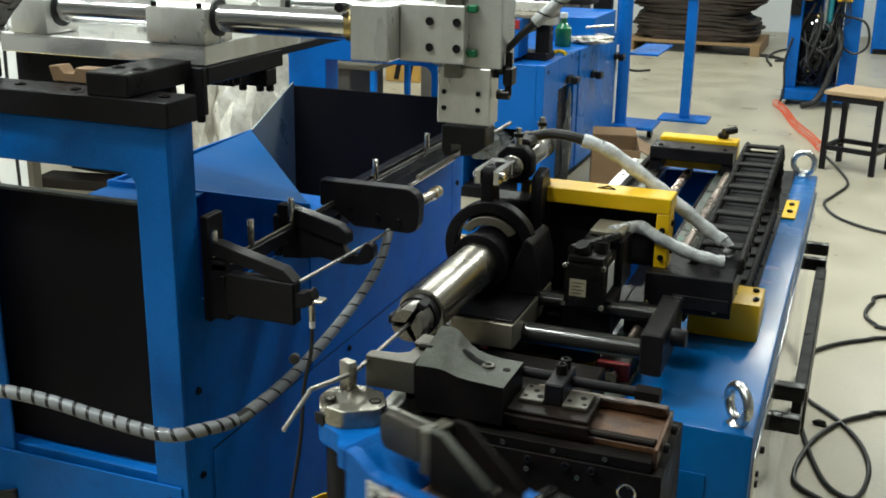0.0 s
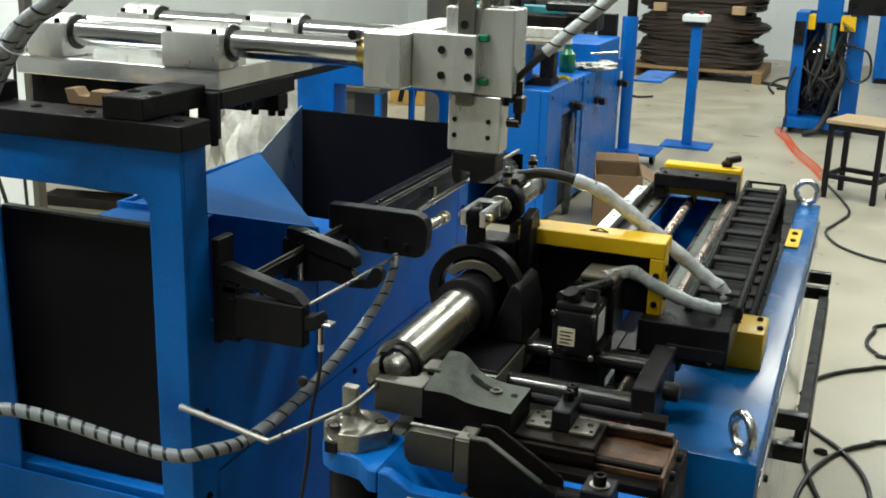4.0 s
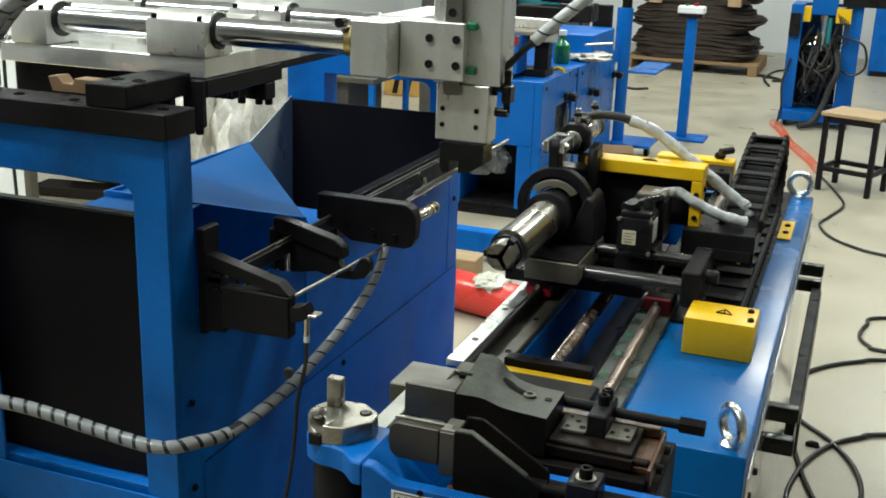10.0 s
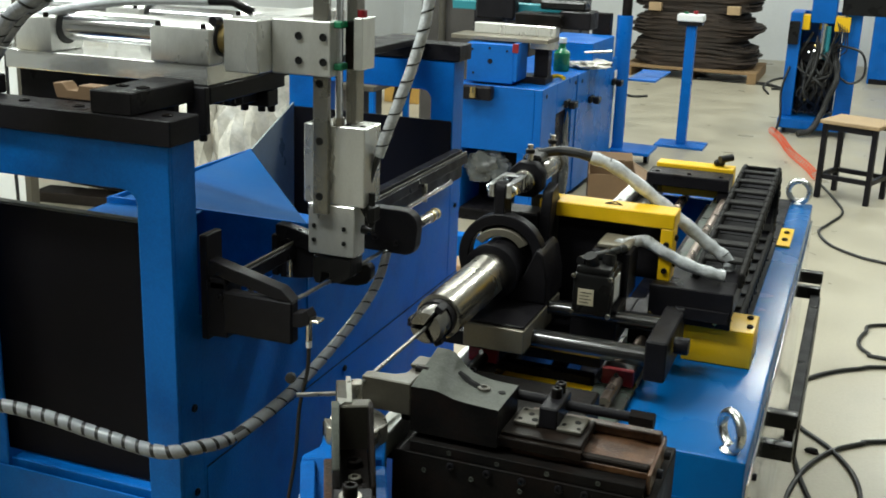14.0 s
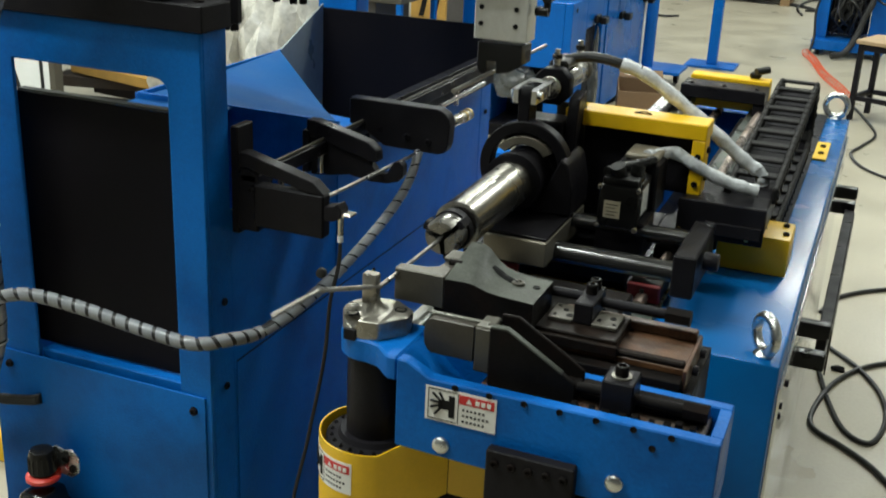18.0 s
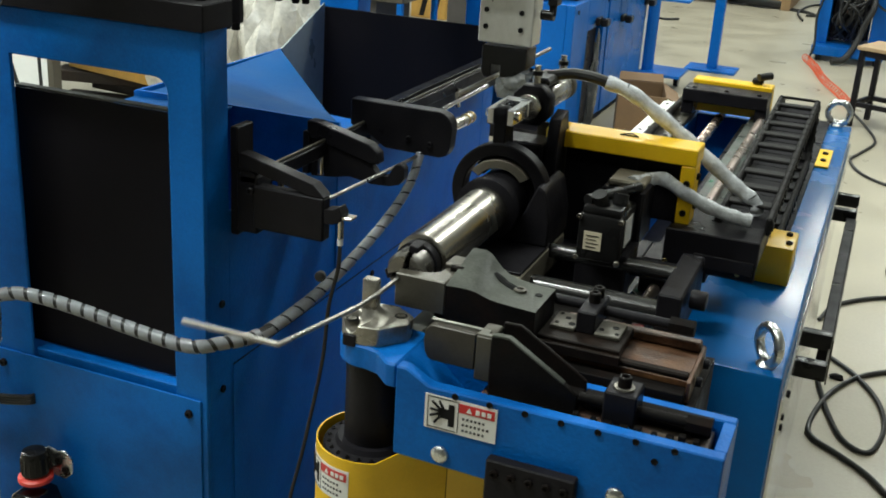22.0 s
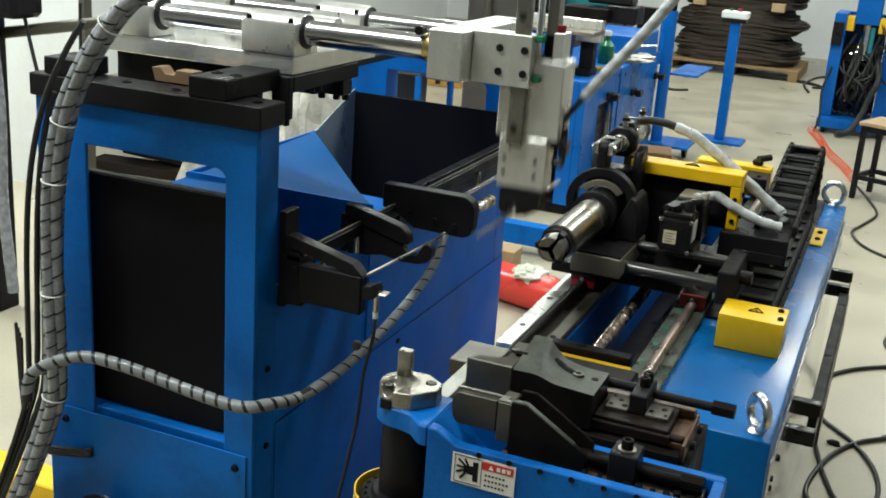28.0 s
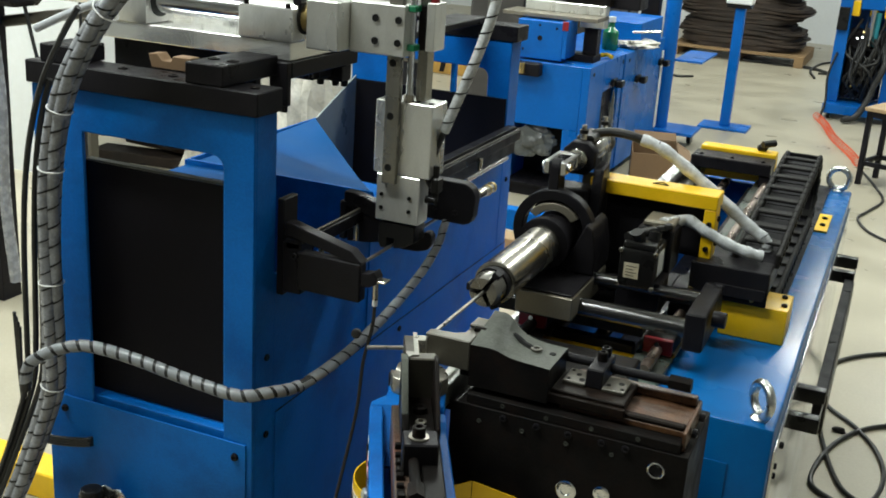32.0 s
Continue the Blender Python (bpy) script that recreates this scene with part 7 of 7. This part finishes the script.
ARM = [(0, -22), (0.15, -4), (0.3, 0), (2.6, 0), (2.75, -20), (2.9, -30), (3.6, -30), (4.0, 0), (6.65, 0), (6.8, -14), (7.0, -42), (7.2, -66), (7.35, -81), (7.5, -82), (8.35, -82), (8.5, -72), (8.75, -50), (9.0, -14), (9.15, 0), (13.4, 0), (13.5, -10), (13.6, -34), (13.7, -58), (13.8, -63), (14.6, -63), (15.2, 0), (16.2, 0), (16.45, -36), (16.6, -52), (16.8, -54), (17.5, -54), (17.6, -42), (17.7, -18), (17.8, 0), (20.3, 0), (20.45, -18), (20.55, -30), (21.7, -30), (21.85, -22), (22.0, 0), (24.5, 0), (24.6, -10), (24.8, -44), (25.0, -70), (25.15, -81), (25.3, -82), (26.0, -82), (26.5, -45), (26.9, 0), (31.35, 0), (31.45, -10), (31.55, -34), (31.65, -55), (31.8, -63), (32, -63)]
HEAD = [(0, 0.0), (12.55, 0.0), (12.7, -0.05), (13.0, -0.205), (13.2, -0.24), (14.6, -0.24), (15.2, -0.24), (16.0, 0.0), (30.6, 0.0), (30.75, -0.06), (31.0, -0.225), (31.15, -0.24), (32, -0.24)]
GRIP = [(0, 0.229), (10.05, 0.229), (10.3, 0.096), (10.5, 0.0), (11.8, 0.0), (12.0, 0.045), (12.3, 0.217), (12.4, 0.229), (13.25, 0.229), (13.5, 0.084), (13.65, 0.01), (14.1, 0.01), (14.3, 0.12), (14.5, 0.229), (27.8, 0.229), (28.0, 0.145), (28.3, 0.0), (29.8, 0.0), (30.0, 0.06), (30.3, 0.217), (30.4, 0.229), (31.3, 0.229), (31.5, 0.096), (31.65, 0.01), (32, 0.01)]
# clamp and pressure die: 0 closed, 1 open
CLAMP = [(0, 1), (1.25, 1), (1.38, 0), (3.05, 0), (3.22, 1), (4.3, 1), (4.6, 0), (8.25, 0), (8.4, 1), (13.08, 1), (13.22, 0), (14.02, 0), (14.2, 1), (15.9, 1), (16.2, 0), (16.95, 0), (17.1, 1), (19.05, 1), (19.18, 0), (20.82, 0), (20.97, 1), (22.25, 1), (22.45, 0), (25.6, 0), (26.1, 1), (31.05, 1), (31.2, 0), (32, 0)]
PRESS = [(0, 0), (8.15, 0), (8.35, 1), (11.4, 1), (11.7, 0), (25.7, 0), (26.2, 1), (29.4, 1), (29.7, 0), (32, 0)]
LIFT = [(0, 1), (0.04, 0.9), (0.2, 0), (16.82, 0), (17.0, 1), (17.65, 1), (17.85, 0), (32, 0)]
ROLL = [(0, 0), (0.3, 0), (1.0, 80), (5.5, 80), (7.0, 0), (15.0, 0), (15.5, 70), (16.0, 140), (18.0, 140), (18.7, 220), (23.0, 220), (26.0, 140), (27.0, 70), (28.0, 0), (32, 0)]


def glide(rows, t):
    for (t0, a), (t1, b) in zip(rows, rows[1:]):
        if t <= t1:
            return a + (b - a) * max(0.0, (t - t0) / (t1 - t0))
    return rows[-1][1]


def moments(*tables):
    return sorted(set(t for rows in tables for t, _ in rows))


def link_pose(i, dy):
    """Where link i of the chain lies when the carriage stands at dy."""
    r, yc, yf, total = 0.111 + 0.05 * dy, 2.60 + dy, 2.25, 1.86
    drop = 2 * r - 0.126
    run = (total - math.pi * r + yc + yf) / 2
    top = run - yc
    s = 0.02 + i * 0.049
    if s < top:
        sink = drop * (1 - s / top) ** 1.3
        return pose(0, yc + s - 2.8, 0.016 + 2 * r - sink, math.degrees(math.atan2(1.25 * drop, top)) * (1 - s / top), 0, 0)
    if s < top + math.pi * r:
        a = (s - top) / r
        return pose(0, run + r * math.sin(a) - 2.8, 0.016 + r + r * math.cos(a), -math.degrees(a), 0, 0)
    return pose(0, run - (s - top - math.pi * r) - 2.8, 0.016, 180, 0, 0)


def key_wire(pieces, rows):
    for i, o in enumerate(pieces):
        walk(o, [(t, poses[i]) for t, poses in rows])


def in_gripper(t0, t1):
    """Rows of a straight wire carried by the gripper."""
    ts = [t0] + [t for t in moments(HEAD, GRIP) if t0 < t < t1] + [t1]
    return [(t, straight(XW0 + glide(HEAD, t), 1.524, 1.0 + glide(GRIP, t))) for t in ts]


WAIT = bent(*[(-0.846 + 0.02 * d, 1.50 + d, 1.021 - 0.030 * d) for d in (0.365, 0.305, 0.16, 0.075, 0)])


def motions():
    walk(car, [(t, pose(-0.45, 2.45 + d, 0.83)) for t, d in CAR])
    walk(nose, [(t, pose(XA, 2.03 + glide(CAR, t), ZA, 0, glide(ROLL, t), 0)) for t in moments(CAR, ROLL)])
    for i, o in enumerate(LINKS):
        walk(o, [(t, link_pose(i, glide(CAR, t))) for t in sorted(moments(CAR) + [12.62, 12.87, 23.25, 22.75, 5.25, 5.7, 30.87, 18.75])])
    walk(arm, [(t, pose(-0.615, 1.270, 0.88, 0, 0, a)) for t, a in ARM])
    walk(clamp, [(t, pose(-0.066 * (1 - u), 0, 0.054 * (1 - u))) for t, u in CLAMP])
    walk(pdie, [(t, pose(0.071 * u, 0, -0.005 * u)) for t, u in PRESS])
    walk(head, [(t, pose(-0.7 + d, 1.70, 1.38)) for t, d in HEAD])
    walk(overhose, [(t, pose(0, 0, 0.20 * (1 + d / 0.24))) for t, d in HEAD])
    walk(grip, [(t, pose(-0.62 + glide(HEAD, t), 1.71, 1.03 + glide(GRIP, t))) for t in moments(HEAD, GRIP)])
    walk(swing, [(t, Matrix.Translation(HP) @ pose(0, 0, 0, 0, 125 * glide(GRIP, t))) for t, g in GRIP])
    for p, at in PINS:
        walk(p, [(t, Matrix.Translation(at + Vector((0, 0, 0.068 * u)))) for t, u in LIFT])
    # the wire under work at the start; it drops once finished
    rows = [(0, bent(*SECOND)), (0.25, bent(*SECOND)), *turned(0.25, SECOND, 0.65, ROLLED), (0.65, bent(*ROLLED)), (1.2, bent(*FED)), (2.65, bent(*FED)), *turned(2.65, FED, 2.9, THIRD), (2.9, bent(*THIRD)), (3.7, bent(*THIRD)), (4.4, bent(*PUSHED)), (6.65, bent(*PUSHED)), *turned(6.65, PUSHED, 7.35, FOURTH), (7.35, bent(*FOURTH)), (8.25, bent(*FOURTH)), (8.45, bent(*fallen(FOURTH, -0.2))), (8.7, bent(*fallen(FOURTH, -0.98))), (32, bent(*fallen(FOURTH, -0.98)))]
    key_wire(wire_rod("bent bright steel wire at the bend die"), rows)
    # the second wire: gripper, collet, four bends
    rows = in_gripper(0, 10.6)
    rows += [(t, straight(XW0, 1.524 + glide(CAR, t) + 0.092, 1.0)) for t in (12.2, 12.5, 12.75, 13.0)]
    rows += [(13.45, straight(XW0, 1.22, 1.0)), (13.78, bent(*FIRST)), (15.2, bent(*FIRST)), (16.2, bent(*[(x, y - 0.075, z) for x, y, z in FIRST])), (16.6, bent(*SECOND)), (17.75, bent(*SECOND)), *turned(17.75, SECOND, 18.35, ROLLED), (18.35, bent(*ROLLED)), (19.05, bent(*FED)), (20.3, bent(*FED)), *turned(20.3, FED, 20.55, THIRD), (20.55, bent(*THIRD)), (21.75, bent(*THIRD)), (22.1, bent(*PUSHED)), (24.45, bent(*PUSHED)), *turned(24.45, PUSHED, 25.12, FOURTH), (25.12, bent(*FOURTH)), (26.0, bent(*FOURTH)), (26.25, bent(*fallen(FOURTH, -0.2))), (26.5, bent(*fallen(FOURTH, -0.97))), (32, bent(*fallen(FOURTH, -0.97)))]
    key_wire(wire_rod("straight bright steel wire held by the gripper"), rows)
    # the third wire: waits on the arms, then follows the same way
    rows = [(0, WAIT), (13.9, WAIT)] + in_gripper(14.12, 28.95)
    rows += [(t, straight(XW0, 1.524 + glide(CAR, t) + 0.088, 1.0)) for t in (30.1, 30.5, 30.75, 31.0)]
    rows += [(31.4, straight(XW0, 1.22, 1.0)), (31.75, bent(*FIRST)), (32, bent(*FIRST))]
    key_wire(wire_rod("straight steel wire waiting on the support arms"), rows)
    # the fourth wire: the pins lift it out of the hopper and it rolls down to the arms
    low = straight(-1.02, 1.50, 0.90)
    rolling = [(16.9, -1.012, 1.05), (17.0, -1.0, 1.087), (17.1, -0.978, 1.096), (17.2, -0.93, 1.087), (17.3, -0.876, 1.073), (17.4, -0.852, 1.045)]
    rows = [(0, low), (16.78, low)] + [(t, straight(x, 1.50, z)) for t, x, z in rolling] + [(17.5, WAIT), (31.6, WAIT), (32, straight(XW0 - 0.24, 1.524, 1.01))]
    key_wire(wire_rod("spare steel wire from the hopper"), rows)


motions()
